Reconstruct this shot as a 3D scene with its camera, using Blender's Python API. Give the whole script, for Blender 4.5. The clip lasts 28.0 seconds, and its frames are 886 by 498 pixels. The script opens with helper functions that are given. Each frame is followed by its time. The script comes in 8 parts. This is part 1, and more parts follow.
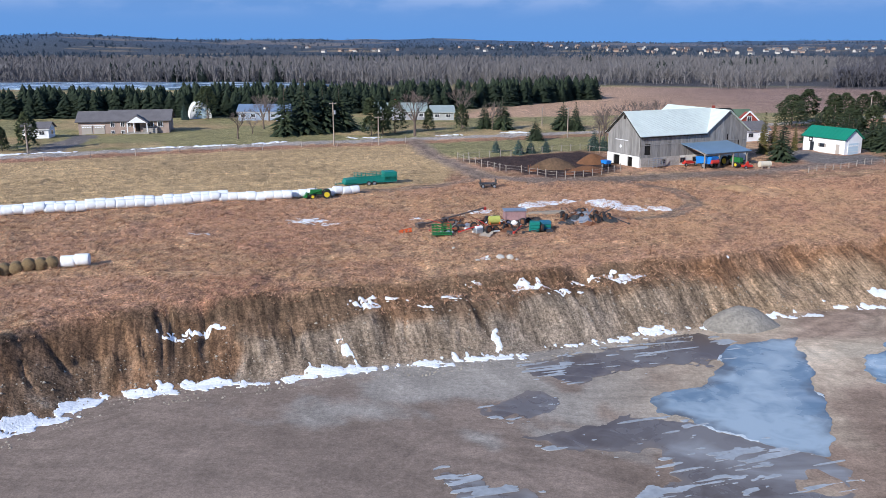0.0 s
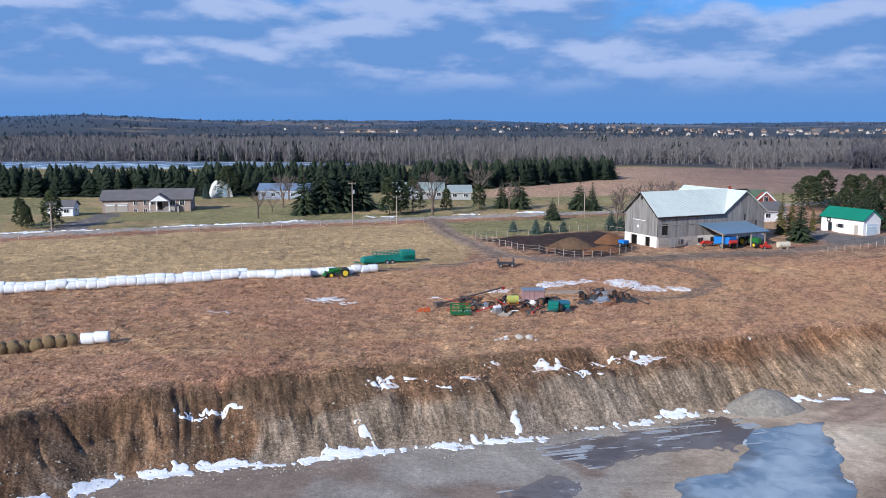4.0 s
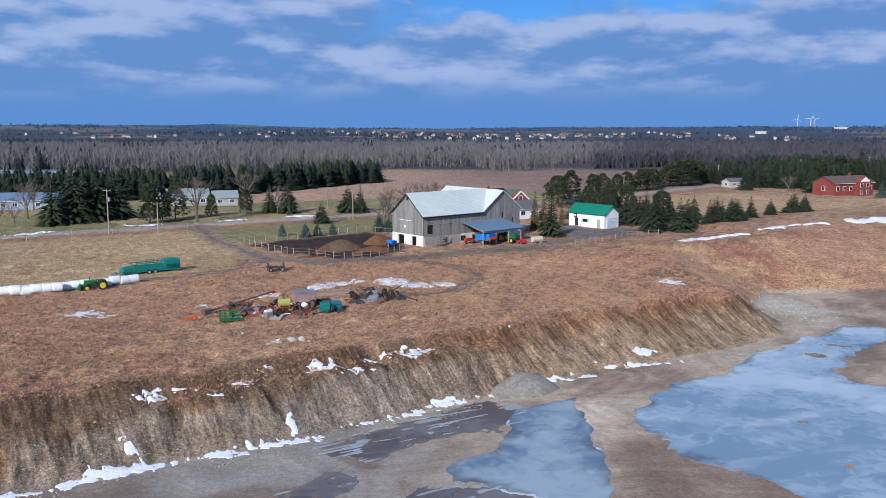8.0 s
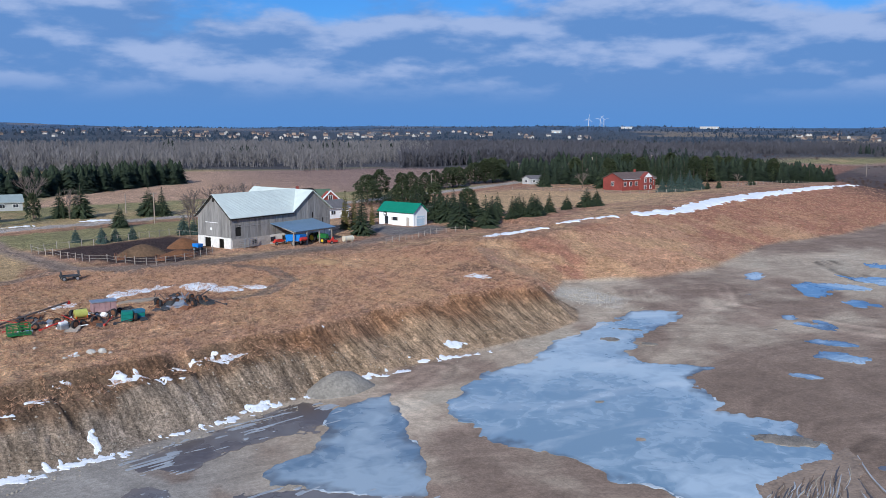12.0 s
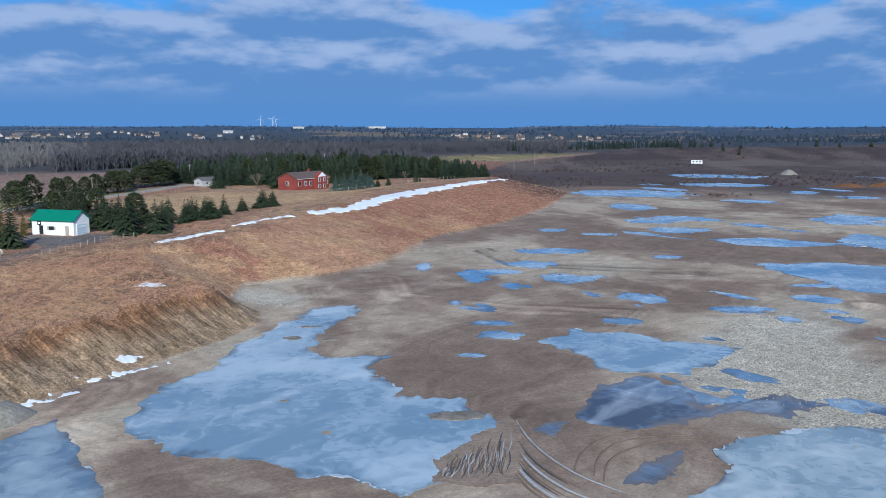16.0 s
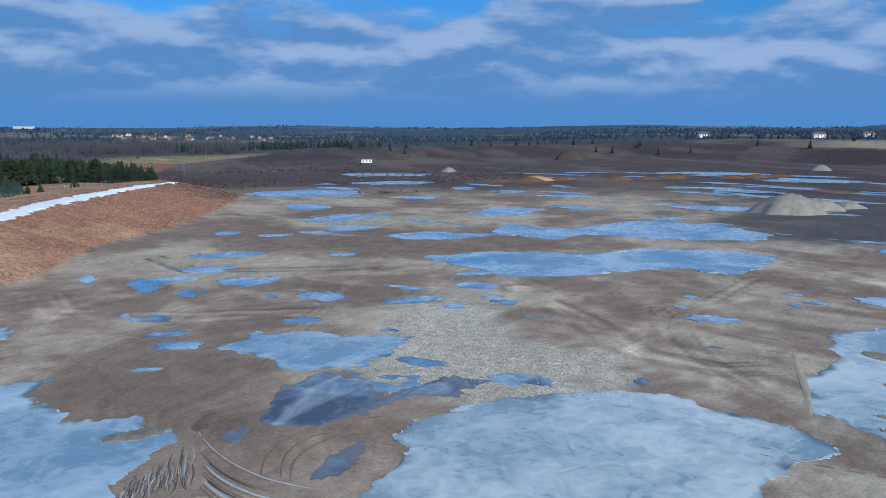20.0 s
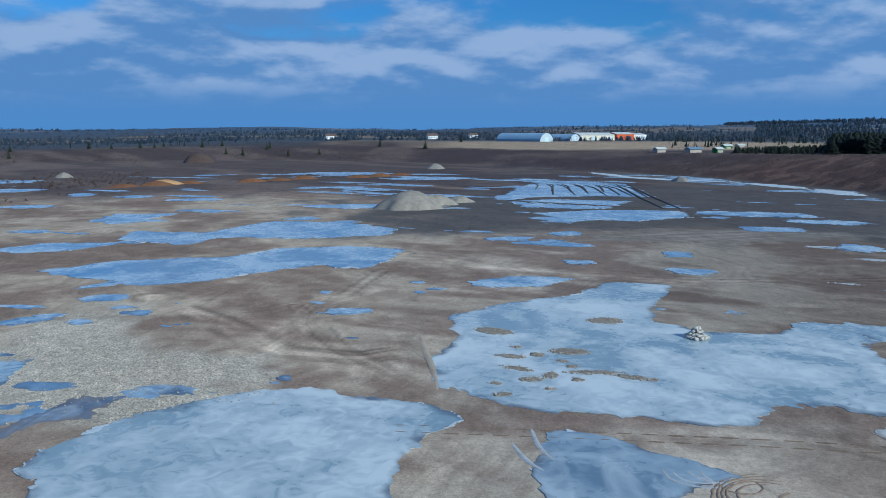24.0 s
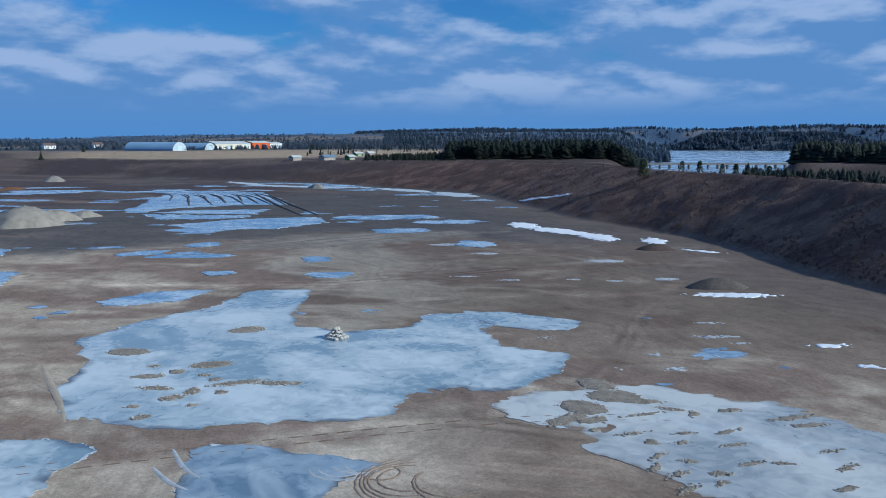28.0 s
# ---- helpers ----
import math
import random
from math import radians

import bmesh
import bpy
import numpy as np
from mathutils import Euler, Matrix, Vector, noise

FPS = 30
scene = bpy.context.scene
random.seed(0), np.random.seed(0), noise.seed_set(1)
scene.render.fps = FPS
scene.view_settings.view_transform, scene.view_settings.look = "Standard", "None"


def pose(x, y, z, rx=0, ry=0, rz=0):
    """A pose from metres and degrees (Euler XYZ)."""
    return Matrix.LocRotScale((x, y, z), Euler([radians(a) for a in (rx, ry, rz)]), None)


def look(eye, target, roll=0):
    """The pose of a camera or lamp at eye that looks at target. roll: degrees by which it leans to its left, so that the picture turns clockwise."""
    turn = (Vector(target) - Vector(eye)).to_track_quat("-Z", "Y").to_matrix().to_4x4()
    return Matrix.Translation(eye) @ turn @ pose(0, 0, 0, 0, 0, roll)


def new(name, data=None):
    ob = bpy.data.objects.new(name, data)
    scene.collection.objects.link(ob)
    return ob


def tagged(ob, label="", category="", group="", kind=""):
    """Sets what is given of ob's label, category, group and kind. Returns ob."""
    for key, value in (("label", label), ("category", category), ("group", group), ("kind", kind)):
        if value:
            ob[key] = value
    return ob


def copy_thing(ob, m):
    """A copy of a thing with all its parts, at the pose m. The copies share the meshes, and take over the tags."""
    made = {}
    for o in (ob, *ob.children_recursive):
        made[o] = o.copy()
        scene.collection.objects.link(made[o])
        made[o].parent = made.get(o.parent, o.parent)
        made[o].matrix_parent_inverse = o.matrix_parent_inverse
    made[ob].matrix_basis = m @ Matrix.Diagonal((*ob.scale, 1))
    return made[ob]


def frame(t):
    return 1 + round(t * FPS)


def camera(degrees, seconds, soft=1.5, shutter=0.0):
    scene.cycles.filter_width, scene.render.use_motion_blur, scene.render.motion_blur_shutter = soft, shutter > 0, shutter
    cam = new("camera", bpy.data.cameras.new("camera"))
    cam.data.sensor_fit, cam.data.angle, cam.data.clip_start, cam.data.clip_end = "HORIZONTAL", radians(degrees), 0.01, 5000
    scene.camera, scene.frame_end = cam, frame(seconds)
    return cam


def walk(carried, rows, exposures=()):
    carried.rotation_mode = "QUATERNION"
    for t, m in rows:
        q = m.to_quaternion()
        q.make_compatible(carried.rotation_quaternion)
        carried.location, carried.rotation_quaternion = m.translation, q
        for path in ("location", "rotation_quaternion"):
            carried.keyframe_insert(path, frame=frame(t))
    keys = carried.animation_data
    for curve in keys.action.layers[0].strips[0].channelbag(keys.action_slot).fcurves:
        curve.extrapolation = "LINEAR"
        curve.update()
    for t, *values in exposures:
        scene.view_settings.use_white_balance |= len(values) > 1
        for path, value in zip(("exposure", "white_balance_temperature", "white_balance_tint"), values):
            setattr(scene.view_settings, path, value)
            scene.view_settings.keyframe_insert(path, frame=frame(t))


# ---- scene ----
cam = camera(55.4, 28.0, 0.7)
PATH = [
    (0, (0.927, -0.559, 27.103), (0.871, 1.383, 26.627), -0.0),
    (0.5, (0.901, -0.555, 27.149), (0.837, 1.387, 26.673), -0.0),
    (1, (0.903, -0.599, 27.144), (0.83, 1.342, 26.67), -0.1),
    (1.5, (0.831, -0.57, 27.159), (0.753, 1.371, 26.685), -0.0),
    (2, (0.79, -0.588, 27.221), (0.706, 1.353, 26.746), -0.0),
    (2.5, (0.75, -0.557, 27.184), (0.661, 1.387, 26.721), 0.0),
    (3, (0.685, -0.502, 27.25), (0.591, 1.458, 26.864), 0.0),
    (3.5, (0.614, -0.459, 27.28), (0.514, 1.514, 26.971), 0.1),
    (5.5, (0.767, -1.375, 27.107), (0.816, 0.604, 26.823), 0.1),
    (6, (0.71, -1.343, 27.008), (0.867, 0.63, 26.724), 0.2),
    (6.5, (0.671, -1.261, 26.856), (0.92, 0.703, 26.574), 0.1),
    (7, (0.72, -1.416, 26.848), (1.041, 0.537, 26.565), 0.1),
    (7.5, (0.814, -1.59, 26.943), (1.192, 0.354, 26.66), 0.1),
    (8, (0.776, -1.606, 26.993), (1.216, 0.325, 26.71), 0.1),
    (8.5, (0.721, -1.689, 27.09), (1.232, 0.224, 26.808), 0.2),
    (9, (0.728, -1.691, 27.15), (1.298, 0.205, 26.868), 0.2),
    (9.5, (0.718, -1.769, 27.071), (1.343, 0.11, 26.79), 0.2),
    (10, (0.729, -1.849, 27.033), (1.399, 0.014, 26.751), 0.2),
    (10.5, (0.689, -1.942, 27.024), (1.405, -0.095, 26.742), 0.2),
    (11, (0.712, -2.143, 27.098), (1.471, -0.315, 26.814), 0.2),
    (11.5, (0.669, -2.081, 27.041), (1.472, -0.272, 26.757), 0.2),
    (13.5, (0.433, -2.24, 27.229), (1.518, -0.584, 26.944), 0.2),
    (14, (0.396, -2.366, 27.172), (1.563, -0.767, 26.887), 0.2),
    (14.5, (0.454, -2.469, 27.108), (1.698, -0.928, 26.825), 0.2),
    (15, (0.46, -2.643, 27.038), (1.775, -1.164, 26.754), 0.1),
    (15.5, (0.426, -2.692, 27.061), (1.815, -1.282, 26.778), 0.0),
    (16, (0.431, -2.741, 27.191), (1.89, -1.402, 26.909), 0.1),
    (16.5, (0.51, -2.776, 27.284), (2.022, -1.498, 27.003), 0.1),
    (17, (0.415, -2.883, 27.347), (1.98, -1.669, 27.068), 0.1),
    (17.5, (0.36, -2.915, 27.334), (1.977, -1.772, 27.054), 0.1),
    (18, (0.281, -3.065, 27.351), (1.943, -1.989, 27.071), 0.1),
    (18.5, (0.353, -3.09, 27.299), (2.059, -2.085, 27.018), 0.1),
    (19, (0.359, -3.137, 27.326), (2.115, -2.222, 27.045), 0.1),
    (19.5, (0.238, -3.165, 27.381), (2.044, -2.354, 27.1), 0.0),
    (20, (0.095, -3.34, 27.419), (1.946, -2.638, 27.139), 0.1),
    (20.5, (0.03, -3.38, 27.467), (1.921, -2.791, 27.187), 0.0),
    (21, (-0.139, -3.387, 27.507), (1.783, -2.908, 27.228), 0.1),
    (21.5, (-0.15, -3.425, 27.506), (1.795, -3.05, 27.228), 0.1),
    (23.5, (-0.552, -3.609, 27.36), (1.429, -3.631, 27.085), 0.1),
    (24, (-0.635, -3.653, 27.296), (1.342, -3.783, 27.022), 0.1),
    (24.5, (-0.735, -3.629, 27.249), (1.232, -3.868, 26.977), 0.2),
    (25, (-0.953, -3.684, 27.277), (0.999, -4.025, 27.008), 0.1),
    (25.5, (-0.98, -3.664, 27.27), (0.953, -4.104, 27.003), 0.1),
    (26, (-1.042, -3.694, 27.263), (0.867, -4.229, 26.999), 0.1),
    (26.5, (-0.939, -3.874, 27.25), (0.941, -4.505, 26.987), 0.1),
    (27, (-0.998, -4.1, 27.244), (0.847, -4.827, 26.984), 0.0),
    (27.5, (-1.151, -4.201, 27.283), (0.651, -5.03, 27.027), 0.0),
    (28, (-1.235, -4.283, 27.238), (0.519, -5.21, 26.984), -0.1),
]
walk(cam, [(t, look(eye, target, roll)) for t, eye, target, roll in PATH],
     [(0, 0.2, 6300, 9), (5, 0.08, 6250, 9), (8, -0.02, 6200, 9), (11, -0.05, 6150, 8), (17, -0.11, 5920, 1), (21, -0.19, 5830, -2), (25, -0.23, 5750, -4), (28, -0.16, 5870, -1)])

# ---------------------------------------------------------------- light
SUN_AZ, SUN_EL = math.atan2(-0.65, -0.76), radians(27)
SUN_DIR = Vector((math.sin(SUN_AZ) * math.cos(SUN_EL), math.cos(SUN_AZ) * math.cos(SUN_EL), math.sin(SUN_EL)))
sun = new("sun", bpy.data.lights.new("sun", "SUN"))
sun.data.energy, sun.data.angle, sun.data.color = 4.6, radians(0.6), (1.0, 0.95, 0.88)
sun.matrix_world = look((0, 0, 200), Vector((0, 0, 200)) - SUN_DIR)
scene.view_settings.exposure = 0.0

world = bpy.data.worlds.new("sky")
scene.world = world
world.use_nodes = True


def build_sky():
    nt = world.node_tree
    nt.nodes.clear()
    n, l = nt.nodes.new, nt.links.new
    out, bg, sky = n("ShaderNodeOutputWorld"), n("ShaderNodeBackground"), n("ShaderNodeTexSky")
    sky.sky_type, sky.sun_disc = "NISHITA", False
    sky.sun_elevation, sky.sun_rotation = SUN_EL, SUN_AZ
    sky.air_density, sky.dust_density, sky.ozone_density = 1.0, 0.3, 2.5
    tc, sep = n("ShaderNodeTexCoord"), n("ShaderNodeSeparateXYZ")
    l(tc.outputs["Generated"], sep.inputs[0])

    def m(op, a, b=None, c=None):
        k = n("ShaderNodeMath")
        k.operation = op
        for i, v in enumerate((a, b, c)):
            if v is None:
                continue
            if isinstance(v, (int, float)):
                k.inputs[i].default_value = v
            else:
                l(v, k.inputs[i])
        return k.outputs[0]

    up = m("MAXIMUM", sep.outputs[2], 0.0)

    def puffs(scale, rise, lift, rough=0.47):
        comb = n("ShaderNodeCombineXYZ")
        l(sep.outputs[0], comb.inputs[0])
        l(sep.outputs[1], comb.inputs[1])
        l(m("MULTIPLY_ADD", up, rise, lift), comb.inputs[2])
        k = n("ShaderNodeTexNoise")
        k.inputs["Scale"].default_value, k.inputs["Detail"].default_value = scale, 7
        k.inputs["Roughness"].default_value = rough
        l(comb.outputs[0], k.inputs["Vector"])
        return k.outputs["Fac"]

    def ramp(v, lo, hi):
        r = n("ShaderNodeMapRange")
        r.interpolation_type = "SMOOTHSTEP"
        r.inputs["From Min"].default_value, r.inputs["From Max"].default_value = lo, hi
        l(v, r.inputs["Value"])
        return r.outputs[0]

    def blend(fac, a, b, kind="MIX"):
        k = n("ShaderNodeMix")
        k.data_type, k.blend_type = "RGBA", kind
        for v, i in ((fac, "Factor"), (a, "A"), (b, "B")):
            if isinstance(v, (int, float, tuple)):
                k.inputs[i].default_value = v
            else:
                l(v, k.inputs[i])
        return k.outputs["Result"]

    # long low banks of cloud, their upper edges lit, with finer wisps inside
    bank_here, bank_over = puffs(4.5, 3.1, 0.61, 0.52), puffs(4.5, 3.1, 0.655, 0.52)
    wisp = puffs(15.0, 2.2, 0.2, 0.6)
    haze = m("SUBTRACT", 1.0, ramp(up, 0.05, 0.15))
    thick = m("ADD", m("ADD", bank_here, m("MULTIPLY", haze, 0.27)), m("MULTIPLY", wisp, 0.16))
    cover = ramp(thick, 0.50, 0.66)
    lit = m("MULTIPLY", ramp(m("ADD", m("SUBTRACT", bank_here, bank_over), m("MULTIPLY", wisp, 0.07)), -0.02, 0.13), ramp(up, 0.02, 0.07))
    grey = blend(lit, CLOUD_DARK, CLOUD_LIGHT)
    deck = blend(m("SUBTRACT", 1.0, ramp(up, 0.0, 0.06)), grey, CLOUD_LOW)
    clear = blend(1.0, sky.outputs[0], SKY_TINT, "MULTIPLY")
    l(blend(cover, clear, deck), bg.inputs["Color"])
    bg.inputs["Strength"].default_value = 0.1
    l(bg.outputs[0], out.inputs[0])


CLOUD_DARK, CLOUD_LIGHT, CLOUD_LOW = (1.4, 2.85, 6.0, 1), (3.75, 4.8, 7.5, 1), (1.2, 2.85, 6.35, 1)
SKY_TINT = (0.27, 0.60, 1.1, 1)
build_sky()


# ---------------------------------------------------------------- helpers of this scene
def lattice(ix, iy, seed):
    h = (ix.astype(np.int64) * 374761393 + iy.astype(np.int64) * 668265263 + seed * 974634777) & 0xFFFFFFFF
    h = ((h ^ (h >> 13)) * 1274126177) & 0xFFFFFFFF
    return ((h ^ (h >> 16)) & 0xFFFF) / 65535.0


def value_noise(x, y, seed=0):
    ix, iy = np.floor(x), np.floor(y)
    fx, fy = x - ix, y - iy
    fx, fy = fx * fx * (3 - 2 * fx), fy * fy * (3 - 2 * fy)
    a, b = lattice(ix, iy, seed), lattice(ix + 1, iy, seed)
    c, d = lattice(ix, iy + 1, seed), lattice(ix + 1, iy + 1, seed)
    return (a + (b - a) * fx) * (1 - fy) + (c + (d - c) * fx) * fy


def fbm(x, y, scale, octaves=4, seed=0):
    total, amp, norm = 0.0, 1.0, 0.0
    for k in range(octaves):
        total = total + amp * value_noise(x / scale * 2**k + 17.3 * k, y / scale * 2**k - 9.1 * k, seed + k)
        norm, amp = norm + amp, amp * 0.5
    return total / norm


def smooth(a, b, v):
    f = np.clip((v - a) / (b - a), 0, 1)
    return f * f * (3 - 2 * f)


def lerp(a, b, f):
    return a + (b - a) * f


def line_dist(x, y, pts):
    """Distance to a polyline and the place along it, in points."""
    best, along = np.full(x.shape, 1e9), np.zeros(x.shape)
    for k in range(len(pts) - 1):
        (ax, ay), (bx, by) = pts[k][:2], pts[k + 1][:2]
        dx, dy = bx - ax, by - ay
        f = np.clip(((x - ax) * dx + (y - ay) * dy) / (dx * dx + dy * dy), 0, 1)
        d = np.hypot(x - ax - f * dx, y - ay - f * dy)
        near = d < best
        best, along = np.where(near, d, best), np.where(near, k + f, along)
    return best, along


def inside(x, y, pts):
    odd = np.zeros(x.shape, bool)
    for k in range(len(pts)):
        (ax, ay), (bx, by) = pts[k][:2], pts[k - 1][:2]
        with np.errstate(divide="ignore", invalid="ignore"):
            odd ^= ((ay > y) != (by > y)) & (x < (bx - ax) * (y - ay) / (by - ay + 1e-12) + ax)
    return odd


# ---------------------------------------------------------------- land
# foot of the pit's banks: x, y, width of the bank, height of its crest
PIT = [
    (-75, 0, 20, 5), (-60, 25, 12, 5), (-45, 42, 9, 5), (-32, 53, 7, 5), (-27.5, 59.5, 7.4, 5), (-21.5, 62, 8.0, 5),
    (-16.8, 63.3, 8.6, 5), (-11.5, 64.8, 9.0, 5), (-7.5, 66.6, 8.5, 5), (-2.2, 68, 8.5, 5), (5.7, 70.3, 9.5, 5),
    (14.9, 74.2, 9, 5), (22.9, 77.5, 8.5, 5), (33.4, 82, 7.5, 5), (39, 84, 8.5, 5), (49.7, 86.9, 9, 5),
    (60.1, 90.1, 9, 5), (69, 95, 6, 5), (73, 101, 7, 5), (76, 112, 12, 5.3), (84, 121, 18, 6), (101, 118, 25, 6.8),
    (119, 121, 29, 7), (155, 142, 29, 7), (193, 149, 38, 7), (240, 168, 40, 7.2), (300, 199, 30, 7),
    (330, 235, 30, 3), (400, 330, 60, 4), (560, 430, 80, 5), (760, 330, 100, 8), (850, 130, 90, 11), (800, -20, 80, 12),
    (640, -130, 60, 12), (530, -190, 52, 13.5), (431, -217, 48, 15), (370, -225, 45, 15.3), (308, -205, 42, 15.8), (245, -186, 40, 16),
    (200, -180, 36, 16.2), (174, -177, 32, 16.5), (142, -165, 30, 16.6), (112, -150, 29, 16.2), (87, -143, 30, 14.8), (50, -138, 34, 14), (0, -126, 34, 13),
    (-50, -100, 32, 13), (-85, -45, 40, 7),
]


def outer_height(x, y):
    r, az = np.hypot(x, y), np.degrees(np.arctan2(x, y))
    base = lerp(5.0, 13.0, smooth(55, 85, az)) * (az > 0) + 5.0 * (az <= 0)
    base = np.where(az > 150, lerp(13.0, 7.0, smooth(150, 179, az)), base)
    base = base + 4.0 * smooth(780, 960, r) * smooth(70, 90, az) * smooth(128, 120, az)
    lake = smooth(129, 132, az) * smooth(172, 164, az) * smooth(290, 430, r) * smooth(3750, 3450, r)
    lake = lake * (1 - smooth(139.5, 141, az) * smooth(560, 600, r) * smooth(760, 700, r))
    base = lerp(base, 1.0, lake)
    base = base + 36.0 * smooth(132.6, 135.5, az) * smooth(147, 142, az) * smooth(2040, 2200, r) * smooth(2750, 2450, r)
    base = base + 2.5 * smooth(117, 120, az) * smooth(131.5, 130, az) * smooth(540, 620, r) * smooth(860, 760, r)
    far = smooth(1300, 3900, r) * (1 - lake)
    rise = np.interp(az, [-60, -31, -25.5, -20, -8, 30, 50, 72, 80, 95, 112, 120, 150], [30, 38, 62, 40, 32, 24, 26, 36, 46, 44, 62, 76, 84])
    hills = fbm(x, y, 900, 4, 5)
    return base + far * (rise - base + 62 * (hills - 0.5)) + (fbm(x, y, 120, 3, 3) - 0.5) * 1.2 * smooth(120, 400, r)


def pit_shape(x, y):
    """Signed distance outwards from the foot of the banks, the bank's width and its crest there."""
    ring = PIT + [PIT[0]]
    d, along = line_dist(x, y, ring)
    k = np.minimum(along.astype(int), len(PIT) - 1)
    f = along - k
    tab = np.array(ring, float)
    width, crest = lerp(tab[k, 2], tab[k + 1, 2], f), lerp(tab[k, 3], tab[k + 1, 3], f)
    return np.where(inside(x, y, PIT), -d, d), width, crest


def bank_length(x, y):
    """Metres along the foot of the banks."""
    ring = np.array(PIT + [PIT[0]], float)[:, :2]
    run = np.r_[0, np.cumsum(np.hypot(*np.diff(ring, axis=0).T))]
    _, along = line_dist(x, y, ring)
    return np.interp(along, np.arange(len(run)), run)


def gullies(x, y, d):
    """Runnels that the rain has cut down a steep bank, from 0 to 1."""
    run = bank_length(x, y) + (fbm(x, y, 2.6, 3, 22) - 0.5) * 1.7
    fine, broad = value_noise(run / 0.42, d * 0.25, 21), value_noise(run / 1.25 + 7, d * 0.12, 24)
    where = 0.2 + 0.8 * smooth(0.35, 0.6, fbm(run, d * 0.6, 6, 3, 29))
    return np.clip(smooth(0.5, 0.85, fine) * 0.6 + smooth(0.55, 0.9, broad) * 0.7, 0, 1) * where


def bank_rise(s, x):
    """How far up a steep bank stands at a share of its width: a loose foot, a scarp, and a sod edge; in the middle a bench."""
    plain = np.interp(s, [0, 0.16, 0.72, 0.9, 1], [0, 0.11, 0.66, 0.84, 1])
    stepped = np.interp(s, [0, 0.1, 0.5, 0.6, 0.86, 1], [0, 0.05, 0.62, 0.69, 0.79, 1])
    return lerp(plain, stepped, smooth(-12, -5, x) * smooth(32, 25, x))


def land(x, y, detail=True):
    x, y = np.asarray(x, float), np.asarray(y, float)
    d, width, crest = pit_shape(x, y)
    out = outer_height(x, y)
    wob = (fbm(x, y, 9, 3, 11) - 0.5) * 2.2 * np.clip(width / 9, 0.6, 1.5)
    s = (d + wob * smooth(-2, 2, d)) / width
    cut_bank = smooth(14, 10, width)
    bank = crest * lerp(np.clip(s, 0, 1) ** 0.9, bank_rise(np.clip(s, 0, 1), x), cut_bank)
    past = smooth(1.0, 2.2, s)
    z = np.where(s < 1, bank, lerp(crest, out, past))
    if detail:
        steep = smooth(0.02, 0.2, s) * smooth(1.08, 0.94, s) * cut_bank
        z = z + steep * ((fbm(x, y, 3.0, 4, 23) - 0.5) * 0.75)
        cut = np.where(steep > 0.01)[0]
        if len(cut):
            z[cut] -= steep[cut] * (0.25 + 0.75 * smooth(0.15, 0.5, s[cut])) * (0.55 - 0.3 * smooth(26, 44, x[cut])) * gullies(x[cut], y[cut], d[cut])
        near = smooth(400, 200, np.hypot(x, y))
        rough = smooth(0.9, 1.1, s) * near
        z = z + rough * ((fbm(x, y, 3.5, 3, 31) - 0.5) * 0.35 + (fbm(x, y, 1.3, 2, 33) - 0.5) * 0.42)
        z = z + smooth(0.05, 0.2, s) * smooth(1.0, 0.9, s) * (1 - cut_bank) * (fbm(x, y, 2.2, 3, 35) - 0.5) * 0.8
        z = z + smooth(0.3, -0.3, s) * (fbm(x, y, 6, 4, 41) - 0.5) * 0.10
    return z


def land_at(x, y):
    return float(land(np.array([x]), np.array([y]))[0])


# ---------------------------------------------------------------- materials
def material(name, color, rough=0.8, metal=0.0, vary=0.25, scale=6.0, bump=0.0, spec=0.3, coords="Object"):
    """A procedural surface: a base colour with wear at two scales and a fine relief."""
    mat = bpy.data.materials.new(name)
    mat.use_nodes = True
    nt = mat.node_tree
    n, l = nt.nodes.new, nt.links.new
    b = nt.nodes["Principled BSDF"]
    b.inputs["Roughness"].default_value, b.inputs["Metallic"].default_value = rough, metal
    b.inputs["Specular IOR Level"].default_value = spec
    tc = n("ShaderNodeTexCoord")
    n1, n2 = n("ShaderNodeTexNoise"), n("ShaderNodeTexNoise")
    for k, s in ((n1, scale), (n2, scale * 0.13)):
        k.inputs["Scale"].default_value, k.inputs["Detail"].default_value = s, 5
        l(tc.outputs[coords], k.inputs["Vector"])
    add = n("ShaderNodeMath")
    add.operation = "ADD"
    l(n1.outputs["Fac"], add.inputs[0])
    l(n2.outputs["Fac"], add.inputs[1])
    rng = n("ShaderNodeMapRange")
    rng.inputs["From Min"].default_value, rng.inputs["From Max"].default_value = 0.6, 1.4
    rng.inputs["To Min"].default_value, rng.inputs["To Max"].default_value = 1 - vary, 1 + vary
    l(add.outputs[0], rng.inputs["Value"])
    mul = n("ShaderNodeMix")
    mul.data_type, mul.blend_type = "RGBA", "MULTIPLY"
    mul.inputs["Factor"].default_value = 1.0
    mul.inputs["A"].default_value = (*color, 1)
    l(rng.outputs[0], mul.inputs["B"])
    l(mul.outputs["Result"], b.inputs["Base Color"])
    if bump:
        bp = n("ShaderNodeBump")
        bp.inputs["Strength"].default_value, bp.inputs["Distance"].default_value = bump, 0.1
        l(n1.outputs["Fac"], bp.inputs["Height"])
        l(bp.outputs[0], b.inputs["Normal"])
    return mat


